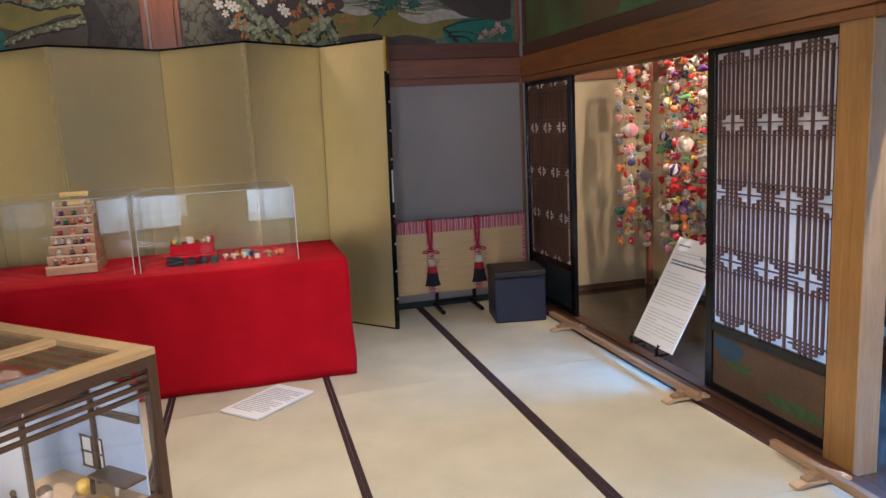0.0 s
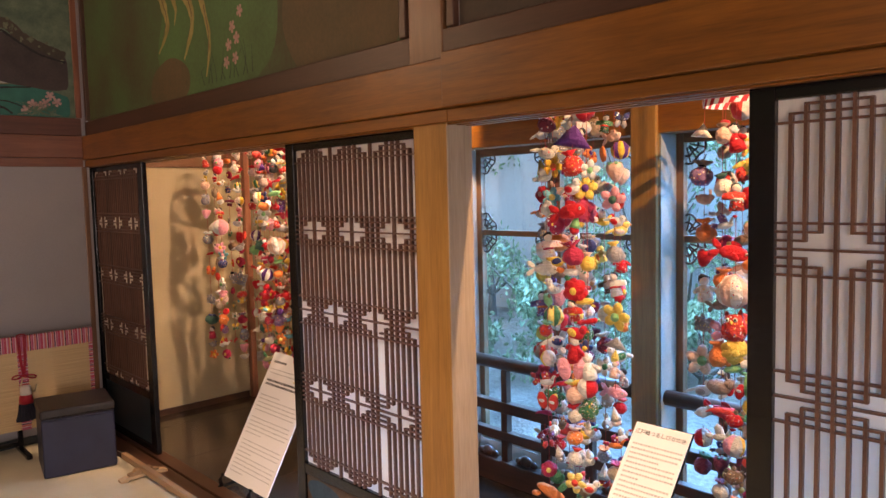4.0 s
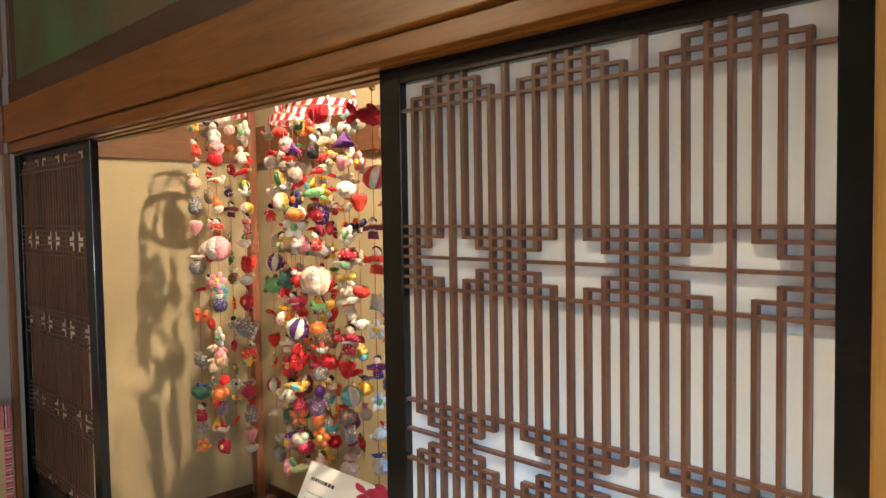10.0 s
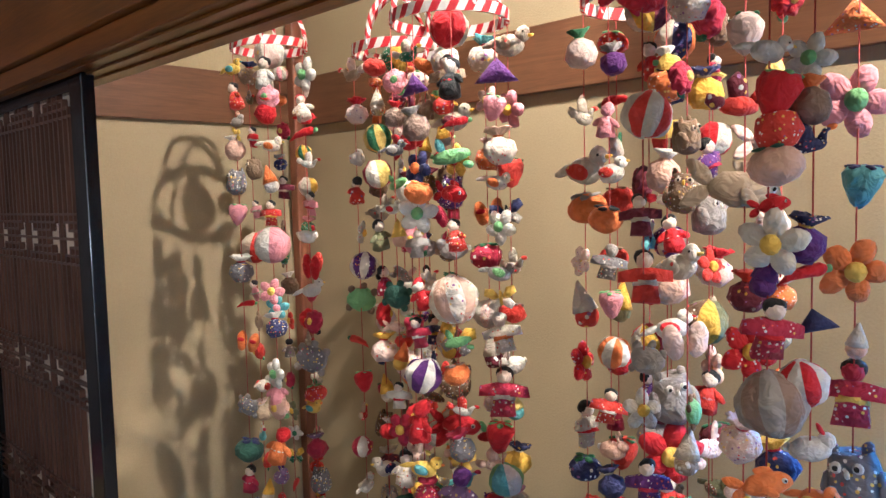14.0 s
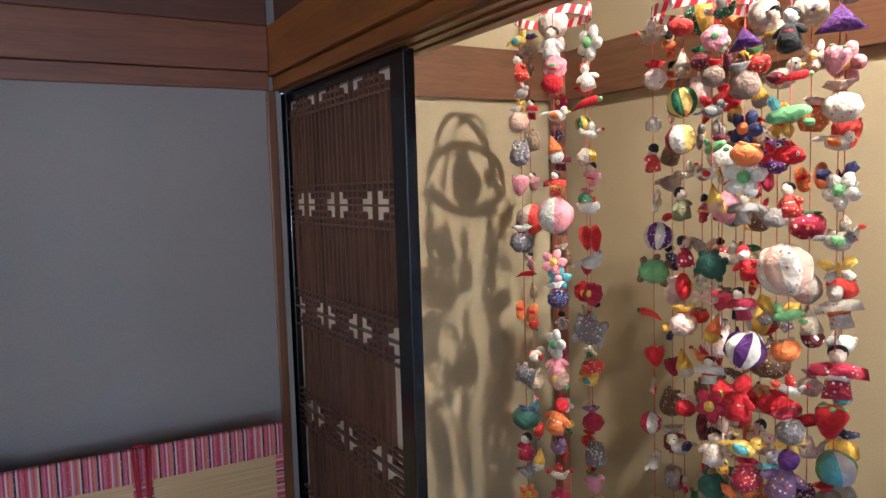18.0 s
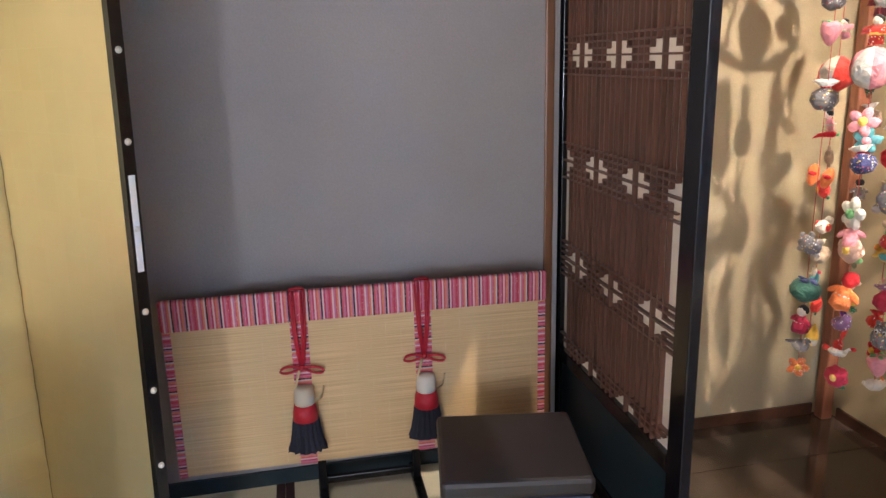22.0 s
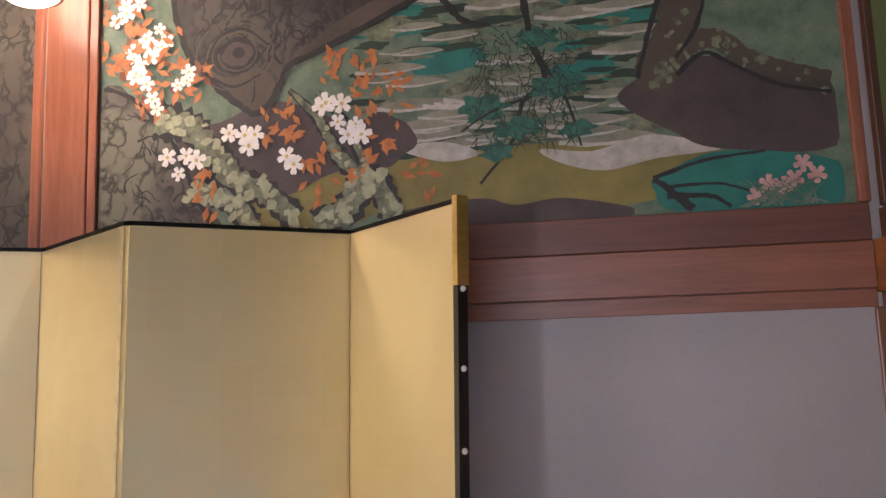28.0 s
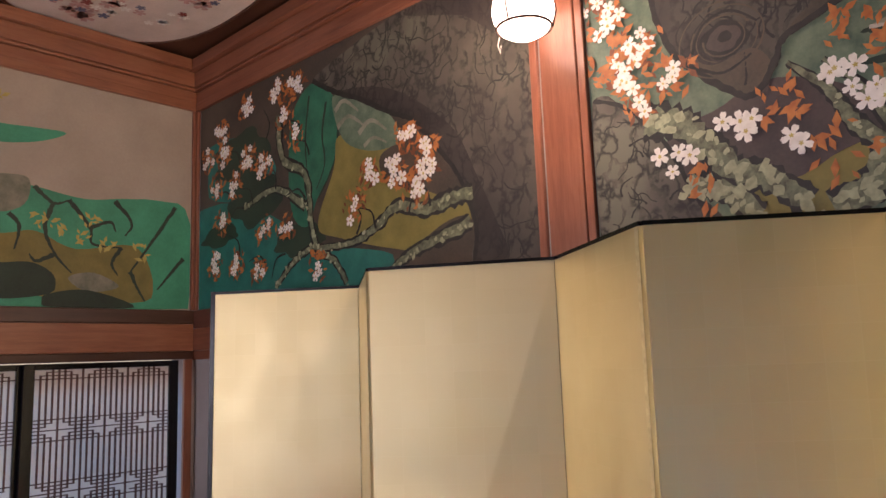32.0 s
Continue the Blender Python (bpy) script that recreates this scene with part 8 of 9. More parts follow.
STRING_6 = (-0.097, -0.098, [(1.809, "doll", "BWBR", 0.041), (1.714, "pepper", "RG", 0.033), (1.64, "leafbird", "GT", 0.049), (1.559, "fish", "RWB", 0.056), (1.468, "doll", "rSBW", 0.034), (1.324, "petalball", "wA", 0.058), (1.228, "leafbird", "GG", 0.035), (1.153, "persimmon", "OK", 0.033), (1.071, "crane", "WrR", 0.035), (0.995, "sachet", "eCW", 0.036), (0.956, "butterfly", "YYY", 0.031), (0.889, "doll", "vVVW", 0.051), (0.824, "strawberry", "OG", 0.037)])
STRING_7 = (0.001, -0.138, [(1.825, "triangle", "V", 0.048), (1.754, "strawberry", "PG", 0.034), (1.667, "sachet", "wAO", 0.043), (1.581, "bird", "wOOB", 0.036), (1.482, "flower", "WG", 0.041), (1.375, "bird", "EGRB", 0.038), (1.318, "butterfly", "YWY", 0.035), (1.244, "kimono_doll", "wSWO", 0.046), (1.107, "kimono_doll", "cSBW", 0.056), (1.0, "strawberry", "RG", 0.044), (0.89, "ball", "GTW", 0.04), (0.821, "pouch", "KR", 0.038)])
STRING_8 = (-0.132, 0.011, [(1.806, "sachet", "VEE", 0.03), (1.69, "doll", "PPPR", 0.03), (1.589, "bird", "WrYB", 0.04), (1.501, "persimmon", "OB", 0.036), (1.422, "kimono_doll", "eEEE", 0.035), (1.342, "strawberry", "PG", 0.032), (1.24, "petalball", "OW", 0.033), (1.138, "kimono_doll", "rSBW", 0.036), (1.047, "rabbit", "AAW", 0.034), (0.984, "sachet", "NNW", 0.031), (0.915, "doll", "RSBW", 0.033)])
STRING_9 = (-0.097, -0.090, [(1.784, "pouch", "YW", 0.032), (1.746, "persimmon", "oB", 0.039), (1.668, "leafbird", "YT", 0.05), (1.589, "pouch", "AW", 0.04), (1.542, "crane", "wRR", 0.041), (1.472, "doll", "RSBW", 0.034), (1.387, "pouch", "AV", 0.048), (1.293, "bird", "WRRB", 0.045), (1.163, "owl", "EWBW", 0.051), (1.054, "flower", "RY", 0.063), (0.963, "doll", "rSBR", 0.05)])
STRING_10 = (-0.115, -0.076, [(1.719, "bird", "WWYB", 0.03), (1.672, "strawberry", "RG", 0.035), (1.63, "pouch", "rR", 0.033), (1.581, "persimmon", "AD", 0.035), (1.534, "fish", "RWB", 0.028), (1.487, "flower", "WY", 0.041), (1.445, "cone", "VV", 0.028), (1.384, "kimono_doll", "cSBR", 0.038), (1.285, "petalball", "EK", 0.044), (1.185, "fish", "OWB", 0.045), (1.117, "sachet", "wAO", 0.035)])
STRING_11 = (-0.077, -0.115, [(1.71, "flower", "WG", 0.029), (1.657, "pouch", "KO", 0.029), (1.607, "crane", "nNO", 0.031), (1.493, "sachet", "VnY", 0.031), (1.447, "pepper", "RG", 0.031), (1.387, "triangle", "N", 0.024), (1.309, "petalball", "RW", 0.031), (1.226, "rabbit", "WRW", 0.03), (1.159, "bird", "OYOB", 0.031)])
STRING_12 = (0.046, -0.130, [(1.774, "triangle", "o", 0.037), (1.667, "flower", "PG", 0.048), (1.56, "strawberry", "TN", 0.034), (1.441, "flower", "OY", 0.044), (1.345, "cone", "WA", 0.023), (1.279, "kimono_doll", "cCBY", 0.045), (1.154, "owl", "eWBW", 0.048), (1.077, "flower", "RY", 0.049)])
SEWN_A = [STRING_1, STRING_2, STRING_3]
SEWN_B = [STRING_4, STRING_5, STRING_6, STRING_7]
SEWN_C = [STRING_8, STRING_9]
SEWN_D = [STRING_10, STRING_11, STRING_12]
STRING_13 = (-0.0, -0.138, [(1.809, "fish", "AWB", 0.05), (1.69, "strawberry", "AG", 0.043), (1.583, "flower", "PD", 0.046), (1.502, "bird", "WRYB", 0.038), (1.391, "pouch", "EY", 0.038), (1.278, "kimono_doll", "WSBR", 0.045), (1.157, "flower", "YG", 0.054), (1.053, "triangle", "E", 0.042), (1.004, "cone", "YY", 0.025), (0.96, "doll", "ASPA", 0.032), (0.87, "fish", "PWB", 0.06)])
STRING_14 = (-0.129, -0.049, [(1.803, "triangle", "V", 0.069), (1.715, "pouch", "rR", 0.046), (1.624, "bird", "WRYB", 0.046), (1.545, "fish", "RWB", 0.079), (1.492, "cone", "GR", 0.033), (1.397, "sachet", "CcR", 0.046), (1.329, "crane", "WOR", 0.05), (1.259, "rose", "RYG", 0.047), (1.189, "kimono_doll", "rSBY", 0.042), (1.102, "bird", "RYOB", 0.051), (1.047, "doll", "RSBR", 0.05), (0.972, "slipper_charm", "PP", 0.055), (0.888, "sachet", "AYO", 0.046)])
STRING_15 = (-0.103, -0.092, [(1.69, "flower", "WG", 0.036), (1.626, "flower", "YV", 0.044), (1.361, "pouch", "YA", 0.033), (1.22, "leafbird", "YG", 0.037), (1.146, "pepper", "RG", 0.037), (0.981, "doll", "WSWE", 0.047), (0.906, "ball", "RWR", 0.038)])
STRING_16 = (-0.104, 0.059, [(1.864, "bird", "WWYB", 0.043), (1.702, "cone", "YA", 0.047), (1.605, "rose", "RAG", 0.039), (1.519, "bird", "OAYB", 0.041), (1.437, "pouch", "eE", 0.039), (1.351, "strawberry", "WG", 0.039), (1.257, "pouch", "YK", 0.043), (1.123, "kimono_doll", "vSBO", 0.055), (0.998, "sachet", "YWY", 0.044), (0.903, "petalball", "rK", 0.044), (0.79, "rose", "RDG", 0.054), (0.702, "pouch", "wA", 0.05)])
STRING_17 = (-0.115, -0.034, [(1.878, "sachet", "eww", 0.048), (1.769, "turtle", "eK", 0.055), (1.615, "leafbird", "AA", 0.052), (1.509, "leafbird", "wG", 0.057), (1.399, "persimmon", "OK", 0.059), (1.279, "owl", "KWBY", 0.042), (1.168, "strawberry", "PG", 0.053), (1.057, "ball", "RWR", 0.049), (0.891, "doll", "eSBY", 0.054), (0.765, "pepper", "RG", 0.044)])
STRING_18 = (-0.088, 0.103, [(1.82, "triangle", "w", 0.043), (1.674, "sachet", "vKB", 0.049), (1.578, "rabbit", "AAR", 0.037), (1.466, "sachet", "OoO", 0.043), (1.367, "strawberry", "RG", 0.041), (1.246, "doll", "wSBR", 0.047), (1.111, "turtle", "eK", 0.038), (0.975, "flower", "AG", 0.058), (0.858, "bird", "WEYB", 0.047)])
STRING_19 = (-0.135, 0.011, [(1.804, "pouch", "AK", 0.036), (1.623, "pouch", "wD", 0.042), (1.486, "crane", "WvR", 0.047), (1.296, "sachet", "OOO", 0.04), (1.198, "fish", "KWB", 0.053), (1.099, "butterfly", "PPP", 0.05), (1.019, "pouch", "OO", 0.047), (0.904, "rabbit", "KKW", 0.055)])
STRING_20 = (-0.13, -0.036, [(1.79, "doll", "RWBW", 0.047), (1.588, "kimono_doll", "rSBW", 0.05), (1.385, "fish", "RWB", 0.08), (1.249, "petalball", "wA", 0.064), (1.122, "owl", "rWBY", 0.052), (1.036, "rose", "YYB", 0.052), (0.972, "leafbird", "GO", 0.041)])
STRING_21 = (-0.104, -0.086, [(1.698, "bird", "YRRB", 0.063), (1.582, "rose", "RDG", 0.047), (1.472, "strawberry", "AG", 0.047), (1.34, "bird", "AOYB", 0.069), (1.239, "doll", "eSBB", 0.051), (1.124, "pepper", "RG", 0.059), (1.01, "flower", "WY", 0.047), (0.907, "cone", "GG", 0.042)])
SEWN_E = [STRING_13, STRING_14, STRING_15]
SEWN_F = [STRING_16, STRING_17]
SEWN_G = [STRING_18, STRING_19, STRING_20, STRING_21]

mobile(3.11, 5.39, 2.03, 0.115, 8, 0.42, 1, 0.031, ((1, 1.925, "flower", 0, 0.045), (1, 1.345, "slipper_charm", 0, 0.042), (0, 1.05, "turtle", 0, 0.045), (6, 1.24, "slipper_charm", 0, 0.04), (3, 1.40, "ball", 2, 0.05)), -60, sewn=SEWN_A)
mobile(3.10, 4.60, 1.968, 0.138, 9, 0.55, 2, 0.038, ((5, 1.80, "triangle", 0, 0.062), (7, 1.82, "triangle", 0, 0.062), (6, 1.555, "fish", 0, 0.068), (5, 1.62, "petalball", 3, 0.038), (5, 1.51, "flower", 0, 0.045), (6, 1.26, "petalball", 0, 0.05), (7, 1.0, "doll", 0, 0.058), (6, 1.70, "leafbird", 0, 0.05)), -40, sewn=SEWN_B)
mobile(3.21, 4.90, 1.955, 0.125, 7, 0.50, 3, 0.034, ((1, 1.27, "turtle", 2, 0.045),), 80)
mobile(3.20, 4.14, 1.94, 0.132, 8, 0.55, 4, 0.038, ((1, 1.85, "pouch", 3, 0.04), (1, 1.60, "bird", 0, 0.05), (1, 1.52, "persimmon", 0, 0.045)), 60, sewn=SEWN_C)
mobile(2.87, 3.81, 2.0, 0.138, 7, 0.50, 5, 0.033, ((4, 1.68, "strawberry", 0, 0.042), (4, 1.83, "bird", 0, 0.05), (4, 1.15, "owl", 0, 0.04), (3, 1.40, "pouch", 2, 0.042), (5, 1.66, "flower", 1, 0.036), (5, 1.84, "triangle", 1, 0.045), (5, 1.56, "pouch", 1, 0.034), (3, 1.02, "rose", 0, 0.04), (4, 1.47, "flower", 0, 0.042), (5, 1.06, "owl", 1, 0.038), (3, 1.15, "owl", 0, 0.04), (5, 1.40, "petalball", 1, 0.034), (5, 1.24, "doll", 0, 0.036)), 0, sewn=SEWN_D)
mobile(2.97, 2.235, 1.938, 0.138, 9, 0.34, 6, 0.037, ((4, 1.81, "triangle", 0, 0.066), (8, 1.54, "fish", 0, 0.072), (4, 1.28, "rose", 0, 0.05), (4, 1.05, "doll", 1, 0.07), (6, 1.17, "flower", 3, 0.052), (6, 1.70, "strawberry", 1, 0.048), (6, 1.58, "rose", 1, 0.045), (4, 0.83, "flower", 3, 0.05), (3, 0.42, "flower", 0, 0.05), (8, 0.26, "petalball", 3, 0.05), (3, 0.46, "leafbird", 0, 0.05)), 0, sewn=SEWN_E)
mobile(3.35, 2.595, 1.955, 0.12, 7, 0.40, 7, 0.036, ((2, 1.36, "persimmon", 1, 0.05),), 20, sewn=SEWN_F)
mobile(3.34, 1.795, 1.925, 0.135, 8, 0.36, 8, 0.036, ((3, 1.37, "strawberry", 0, 0.042), (3, 1.825, "triangle", 1, 0.048), (3, 1.52, "rabbit", 0, 0.036), (4, 1.38, "fish", 0, 0.065)), 0, sewn=SEWN_G)

# ---- veranda windows and railing ----
GLASS_WIN = glass("window_glass", 0.0, (0.93, 0.97, 1.0))
BROWN_Y = wood("window_brown_y", (0.14, 0.065, 0.03), (0.24, 0.12, 0.06), "y", 0.45)
BROWN_Z = wood("window_brown_z", (0.14, 0.065, 0.03), (0.24, 0.12, 0.06), "z", 0.45)


def window(i, y0, y1):
    w = thing(f"window_{i}", pose(VER_E + 0.165, (y0 + y1) / 2, 0), "brown wooden window with two panes and carved corner brackets", "window", kind="structure")
    h = (y1 - y0) / 2
    z0, z1, mid = 0.22, 1.82, 1.385
    for y in (-h, h - 0.042):
        part("window_stile", boxed(-0.02, 0.02, y, y + 0.042, z0 - 0.04, z1 + 0.05, bevel=0.003), BROWN_Z, w)
    part("window_head", boxed(-0.02, 0.02, -h + 0.042, h - 0.042, z1, z1 + 0.05, bevel=0.003), BROWN_Y, w)
    part("window_sill", boxed(-0.02, 0.02, -h + 0.042, h - 0.042, z0 - 0.04, z0, bevel=0.003), BROWN_Y, w)
    part("window_bar", boxed(-0.016, 0.016, -h + 0.042, h - 0.042, mid - 0.016, mid + 0.016, bevel=0.003), BROWN_Y, w)
    for a, c in ((z0, mid - 0.016), (mid + 0.016, z1)):
        g = part("pane", boxed(-0.002, 0.002, -h + 0.042, h - 0.042, a, c), GLASS_WIN, w)
        g.visible_shadow = False
    # scrolled brackets in the corners
    for s, zc, up in ((1, z1, -1), (1, mid + 0.016, 1), (1, mid - 0.016, -1), (-1, z1, -1), (-1, mid - 0.016, -1)):
        bm = bmesh.new()
        ey = s * (h - 0.042)
        for r0 in (0.092, 0.058):
            tube(bm, [(0, ey - s * r0 * (1 + 0.08 * math.sin(6 * a)) * math.cos(a), zc + up * r0 * (1 + 0.08 * math.sin(6 * a)) * math.sin(a)) for a in [math.pi / 2 * k / 10 for k in range(11)]], 0.0055, 6)
        for a in (0.25, 0.65, 0.92, 1.32):
            tube(bm, [(0, ey - s * 0.022 * math.cos(a), zc + up * 0.022 * math.sin(a)), (0, ey - s * 0.092 * math.cos(a), zc + up * 0.092 * math.sin(a))], 0.0045, 5)
        part("bracket", bm, DARK_Y, w, "carved dark corner bracket")


wi = 0
for hi in (3.56, 2.30, 1.04, -0.22):
    for k in range(2):
        wi += 1
        window(wi, hi - 1.13 + (0.565 if k == 0 else 0), hi - (0 if k == 0 else 0.565))
fixed("wall_below_windows", boxed(VER_E + 0.13, VER_E + 0.20, SOUTH, 3.69, -0.12, 0.175), PLASTER_WHITE, "pale low wall under the windows", "wall")
fixed("wall_above_windows", boxed(VER_E + 0.13, VER_E + 0.20, SOUTH, 3.69, 1.875, 3.1), DARK_Y, "dark wooden wall above the windows", "wall")
fixed("wall_veranda_south", boxed(VER_E + 0.10, VER_E + 0.20, SOUTH, -1.35, 0.175, 1.875), PLASTER_WHITE, "plain plaster wall", "wall")


def railing(y0, y1):
    rl = thing("veranda_railing", pose(VER_E + 0.06, y0, 0), "dark wooden veranda railing with a round handrail", "railing", "veranda railings between posts")
    L = y1 - y0
    bm = bmesh.new()
    tube(bm, [(0, 0, 0.665), (0, L, 0.665)], 0.036, 14)
    part("handrail", bm, DARK_Y, rl, "round dark handrail")
    part("middle_rail", boxed(-0.025, 0.025, 0, L, 0.39, 0.45, bevel=0.004), DARK_Y, rl)
    part("lower_rail", boxed(-0.025, 0.025, 0, L, 0.235, 0.285, bevel=0.004), DARK_Y, rl)
    part("ground_rail", boxed(-0.035, 0.035, 0, L, -0.012, 0.115, bevel=0.004), DARK_Y, rl)
    for k in (0.25, 0.5, 0.75):
        part("baluster", boxed(-0.022, 0.022, L * k - 0.022, L * k + 0.022, 0.116, 0.389, bevel=0.003), DARK_Z, rl)
        part("stub_post", boxed(-0.02, 0.02, L * k - 0.02, L * k + 0.02, 0.451, 0.635, bevel=0.003), DARK_Z, rl)
    for k in (0.125, 0.375, 0.625, 0.875):
        bm = bmesh.new()
        for dy, r in ((-0.05, 0.020), (0.0, 0.030), (0.05, 0.020)):
            ball(bm, (0, L * k + dy, 0.116 + r * 0.9), r, 10, 8, (0.7, 1.4, 1))
        part("cloud_carving", bm, DARK_Y, rl, "cloud-shaped carving")


for a, c in ((2.43, 3.56), (1.17, 2.30), (-0.09, 1.04)):
    railing(a, c)
post("post_veranda_corner", VER_E - 0.045, VER_E + 0.005, NORTH - 0.07, NORTH - 0.02, -0.012, 3.0, RED_Z, "round-edged brown corner post")
for nm, b in (("baseboard_veranda_north", (EAST + 0.22, VER_E - 0.045, NORTH - 0.01, NORTH, -0.012, 0.035)), ("baseboard_veranda_east", (VER_E + 0.02, VER_E + 0.03, 3.69, NORTH - 0.07, -0.012, 0.035))):
    fixed(nm, boxed(*b), DARK_Y, "dark board at the foot of the tan wall", "baseboard")

# unseen bars added before the south lamps to break up their reflections
for i, (x, z, w, h) in enumerate(((-1.55, 0.42, 0.60, 0.27), (0.55, 0.42, 0.50, 0.27))):
    ws = thing(f"window_south_{i + 1}", pose(x, -2.66, z), "unseen dark wooden bars added before a south lamp", "window", kind="structure")
    for k in range(5):
        part("bar", boxed(-w + k * w / 2 - 0.012, -w + k * w / 2 + 0.012, -0.012, 0.012, -h, h, bevel=0.002), DARK_Z, ws)
    for k in (-1, 0, 1):
        part("rail", boxed(-w - 0.012, w + 0.012, -0.028, -0.013, k * h - 0.014, k * h + 0.014, bevel=0.002), DARK_X, ws)

# ---- the garden ----
GROUND = surface("leaf_litter", (0.14, 0.12, 0.09), (0.34, 0.32, 0.27), 0.95, 2.0, fine=26, bump=0.8, depth=0.03)
CONCRETE = surface("weathered_concrete", (0.42, 0.43, 0.42), (0.58, 0.59, 0.58), 0.9, 0.8, fine=30, bump=0.3)
STONE = surface("grey_granite", (0.34, 0.34, 0.33), (0.50, 0.50, 0.48), 0.9, 4, fine=120, bump=0.4)
m, t, n, l, b = nodes_of("evergreen_leaves")
info = n.new("ShaderNodeNewGeometry")
r = ramp_of(n, [(0.0, (0.10, 0.20, 0.11)), (0.5, (0.18, 0.32, 0.17)), (1.0, (0.34, 0.46, 0.28))])
l.new(info.outputs["Random Per Island"], r.inputs[0])
l.new(r.outputs[0], b.inputs["Base Color"])
b.inputs["Roughness"].default_value = 0.45
LEAVES = m
BARK = surface("grey_bark", (0.09, 0.075, 0.06), (0.20, 0.17, 0.14), 0.9, 12, (1, 1, 0.3), 60, 0.6)

bm = bmesh.new()
nx, ny = 40, 50
grid = []
for i in range(nx + 1):
    x = 4.0 + (900 - 4.0) * (i / nx) ** 4
    row = []
    for j in range(ny + 1):
        s = (j / ny) * 2 - 1
        y = 2 + 900 * abs(s) ** 3 * (1 if s > 0 else -1)
        near = max(0.0, min(1.0, (x - 4.3) / 3.5))
        z = -0.55 + 0.55 * near + 0.06 * noise.noise(Vector((x * 0.8, y * 0.8, 0))) * (1 if x < 20 else 0)
        row.append(bm.verts.new((x, y, z)))
    grid.append(row)
for a, c in zip(grid, grid[1:]):
    for j in range(ny):
        bm.faces.new((a[j], c[j], c[j + 1], a[j + 1])).smooth = True
fixed("ground", bm, GROUND, "sloping garden ground covered in fallen leaves", "ground")
fixed("wall_garden", boxed(8.4, 8.7, -8, 16, -0.3, 2.15), CONCRETE, "pale weathered concrete garden wall", "garden wall")


def leafy(bm, c, r, count, rnd, size=0.036):
    for _ in range(count):
        d = Vector((rnd.gauss(0, 1), rnd.gauss(0, 1), rnd.gauss(0, 0.8)))
        p = Vector(c) + d.normalized() * r * rnd.random() ** 0.4
        s = size * rnd.uniform(0.6, 1.3)
        q = Euler((rnd.uniform(0, 6.3), rnd.uniform(0, 6.3), rnd.uniform(0, 6.3))).to_matrix()
        vs = [bm.verts.new(p + q @ Vector(v) * s) for v in ((-1, 0, 0), (0, -0.42, 0.1), (1, 0, 0), (0, 0.42, 0.1))]
        bm.faces.new(vs)


def plant(name, x, y, z, h, spread, clumps, seed, label, category, leaves_each=150):
    rnd = random.Random(seed)
    p = thing(name, pose(x, y, z - 0.05), label, category, "garden plants")
    top = [(rnd.uniform(-1, 1) * spread, rnd.uniform(-1, 1) * spread, h * rnd.uniform(0.35, 1.0)) for _ in range(clumps)]
    bm = bmesh.new()
    tube(bm, [(0, 0, 0), (0.03, 0.02, h * 0.3), (0.0, 0.06, h * 0.75)], 0.03, 7, radii=[0.045 + 0.012 * h, 0.03 + 0.008 * h, 0.015])
    for c in top[:: 2]:
        tube(bm, [(0.02, 0.02, h * 0.2), (c[0] * 0.5, c[1] * 0.5, (h * 0.2 + c[2]) / 2 + 0.05), c], 0.01, 5, radii=[0.022, 0.014, 0.005])
    part("trunk", bm, BARK, p)
    bm = bmesh.new()
    for c in top:
        leafy(bm, c, spread * rnd.uniform(0.22, 0.42), leaves_each, rnd)
    part("crown", bm, LEAVES, p, "small glossy evergreen leaves")


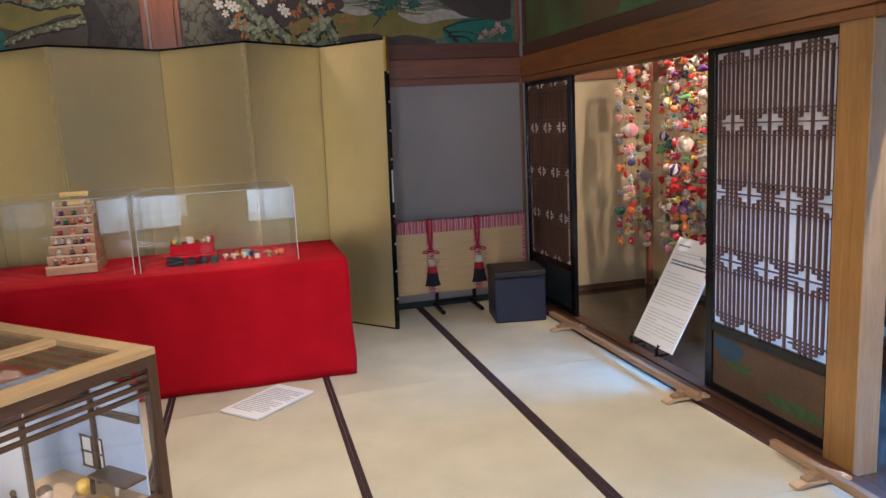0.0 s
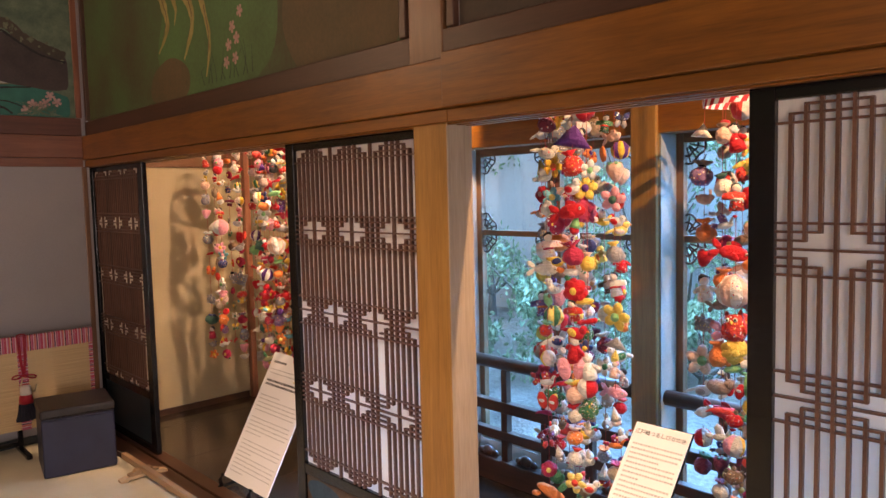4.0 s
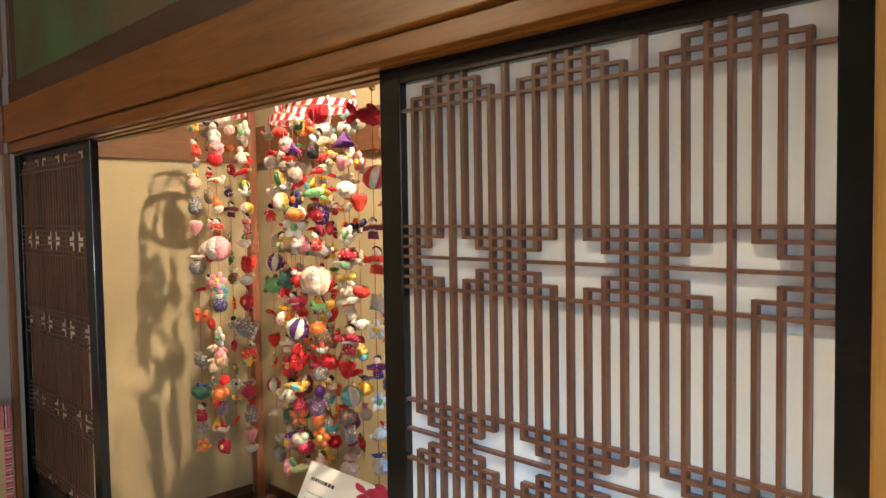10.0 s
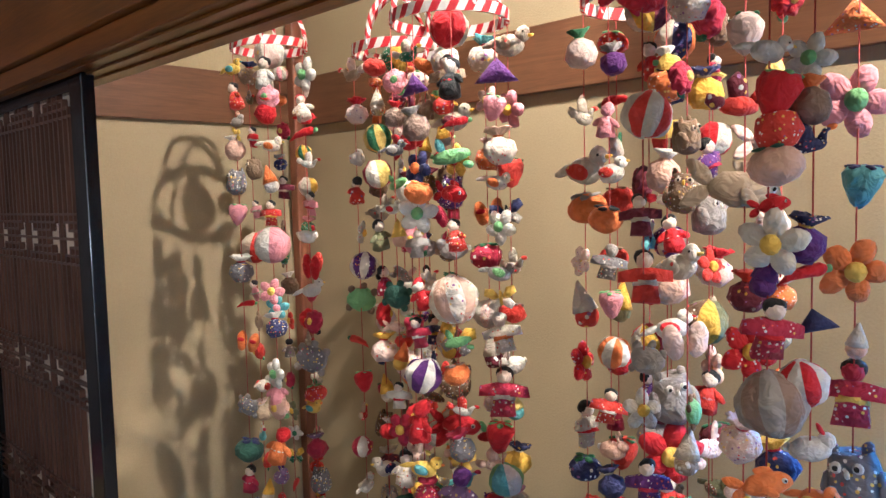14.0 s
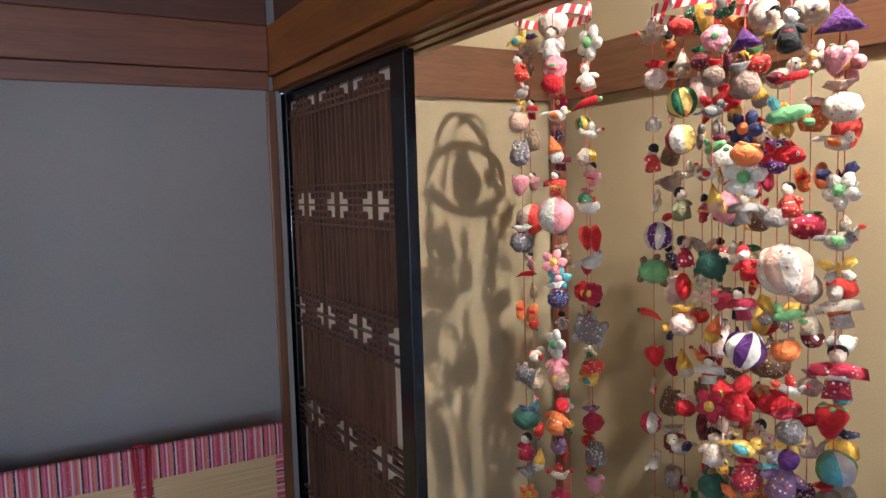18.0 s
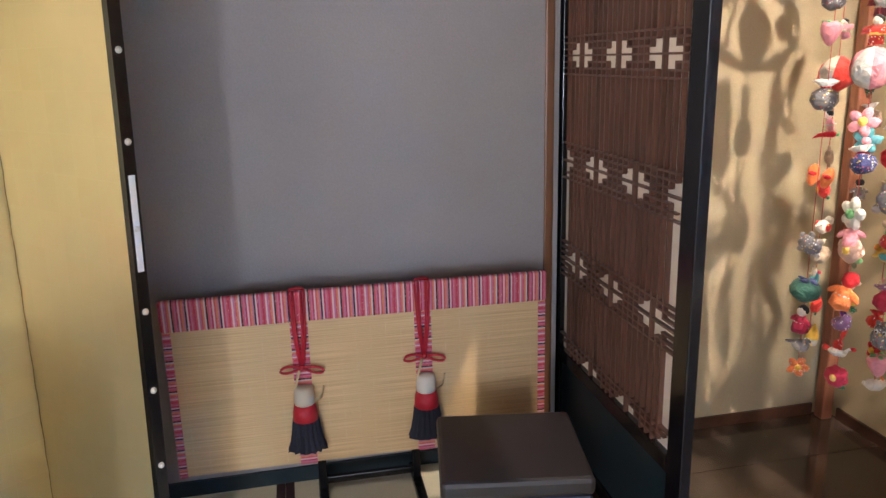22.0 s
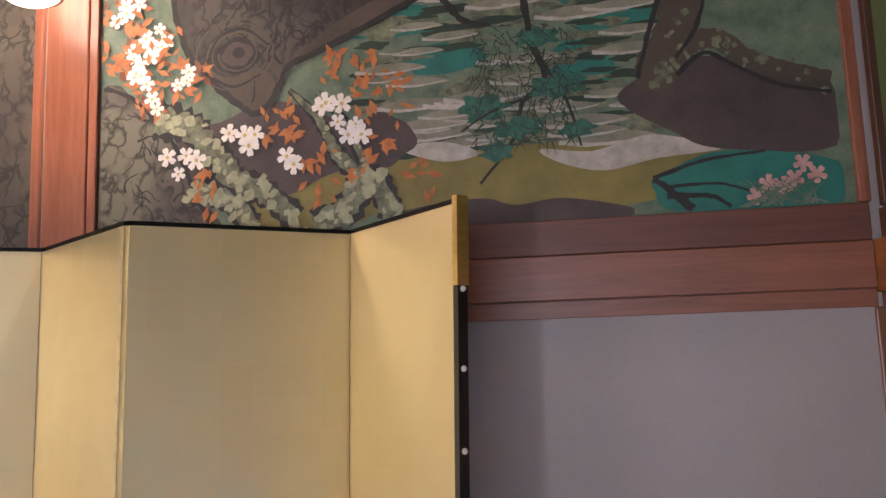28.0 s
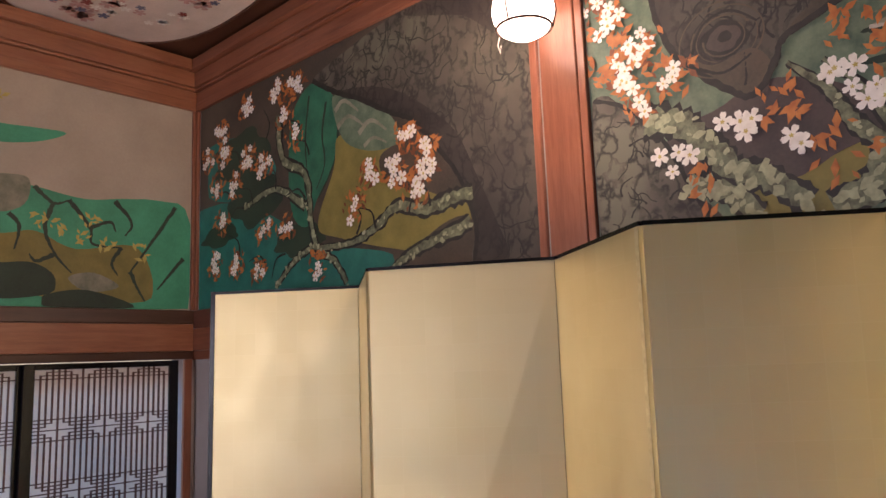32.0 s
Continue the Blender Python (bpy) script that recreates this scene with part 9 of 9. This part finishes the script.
for k, (x, y, h, sp) in enumerate(((6.0, 4.6, 1.1, 0.6), (7.0, 5.6, 1.3, 0.7), (6.6, 3.6, 0.9, 0.6), (7.6, 4.3, 1.2, 0.7), (6.3, 1.6, 0.9, 0.5), (7.4, 2.2, 1.2, 0.6), (6.8, 0.6, 1.0, 0.6), (7.8, 7.2, 1.4, 0.8), (5.9, 6.2, 0.8, 0.5), (7.7, 3.2, 1.0, 0.6))):
    z = -0.55 + 0.55 * min(1, (x - 4.3) / 3.5)
    plant("shrub", x, y, z, h, sp, 16, 100 + k, "evergreen shrub on the garden slope", "shrub")
for k, (x, y, h, sp) in enumerate(((9.6, 6.4, 4.2, 1.5), (9.8, 3.6, 4.4, 1.6), (9.5, 1.0, 4.0, 1.5), (10.2, 9.5, 4.8, 1.7), (7.9, 5.0, 3.0, 0.9), (7.9, 1.9, 2.7, 0.9), (8.0, 3.3, 2.5, 0.8), (7.8, 0.3, 2.6, 0.9), (10.4, -1.8, 4.4, 1.6), (12.0, 5.0, 5.5, 2.0), (12.0, 1.5, 5.5, 2.0), (12.5, 9.0, 5.8, 2.2))):
    plant("tree", x, y, 0.0, h, sp, 26, 200 + k, "leafy evergreen tree beyond the veranda windows", "tree", 210)


def stone_lantern(x, y, z):
    s = thing("stone_lantern", pose(x, y, z), "pale granite garden lantern outside the windows", "stone lantern")
    for nm, prof in (("base", [(0.24, 0), (0.24, 0.08), (0.16, 0.12)]), ("shaft", [(0.11, 0.121), (0.10, 0.24), (0.12, 0.36)]), ("platform", [(0.16, 0.361), (0.24, 0.40), (0.24, 0.45), (0.17, 0.455)]),
                     ("roof", [(0.34, 0.735), (0.33, 0.765), (0.22, 0.85), (0.10, 0.92)]), ("finial", [(0.07, 0.921), (0.11, 0.96), (0.10, 1.02), (0.02, 1.09)])):
        bm = bmesh.new()
        lathe(bm, prof, 24)
        part(nm, bm, STONE, s)
    for k in range(6):
        a = 2 * math.pi * k / 6
        bm = boxed(-0.03, 0.03, -0.05, 0.05, 0.456, 0.734, bevel=0.006)
        part("light_box_pillar", bm, STONE, s, at=pose(0.15 * math.cos(a), 0.15 * math.sin(a), 0, 0, 0, math.degrees(a)))


stone_lantern(6.5, 2.92, -0.42)
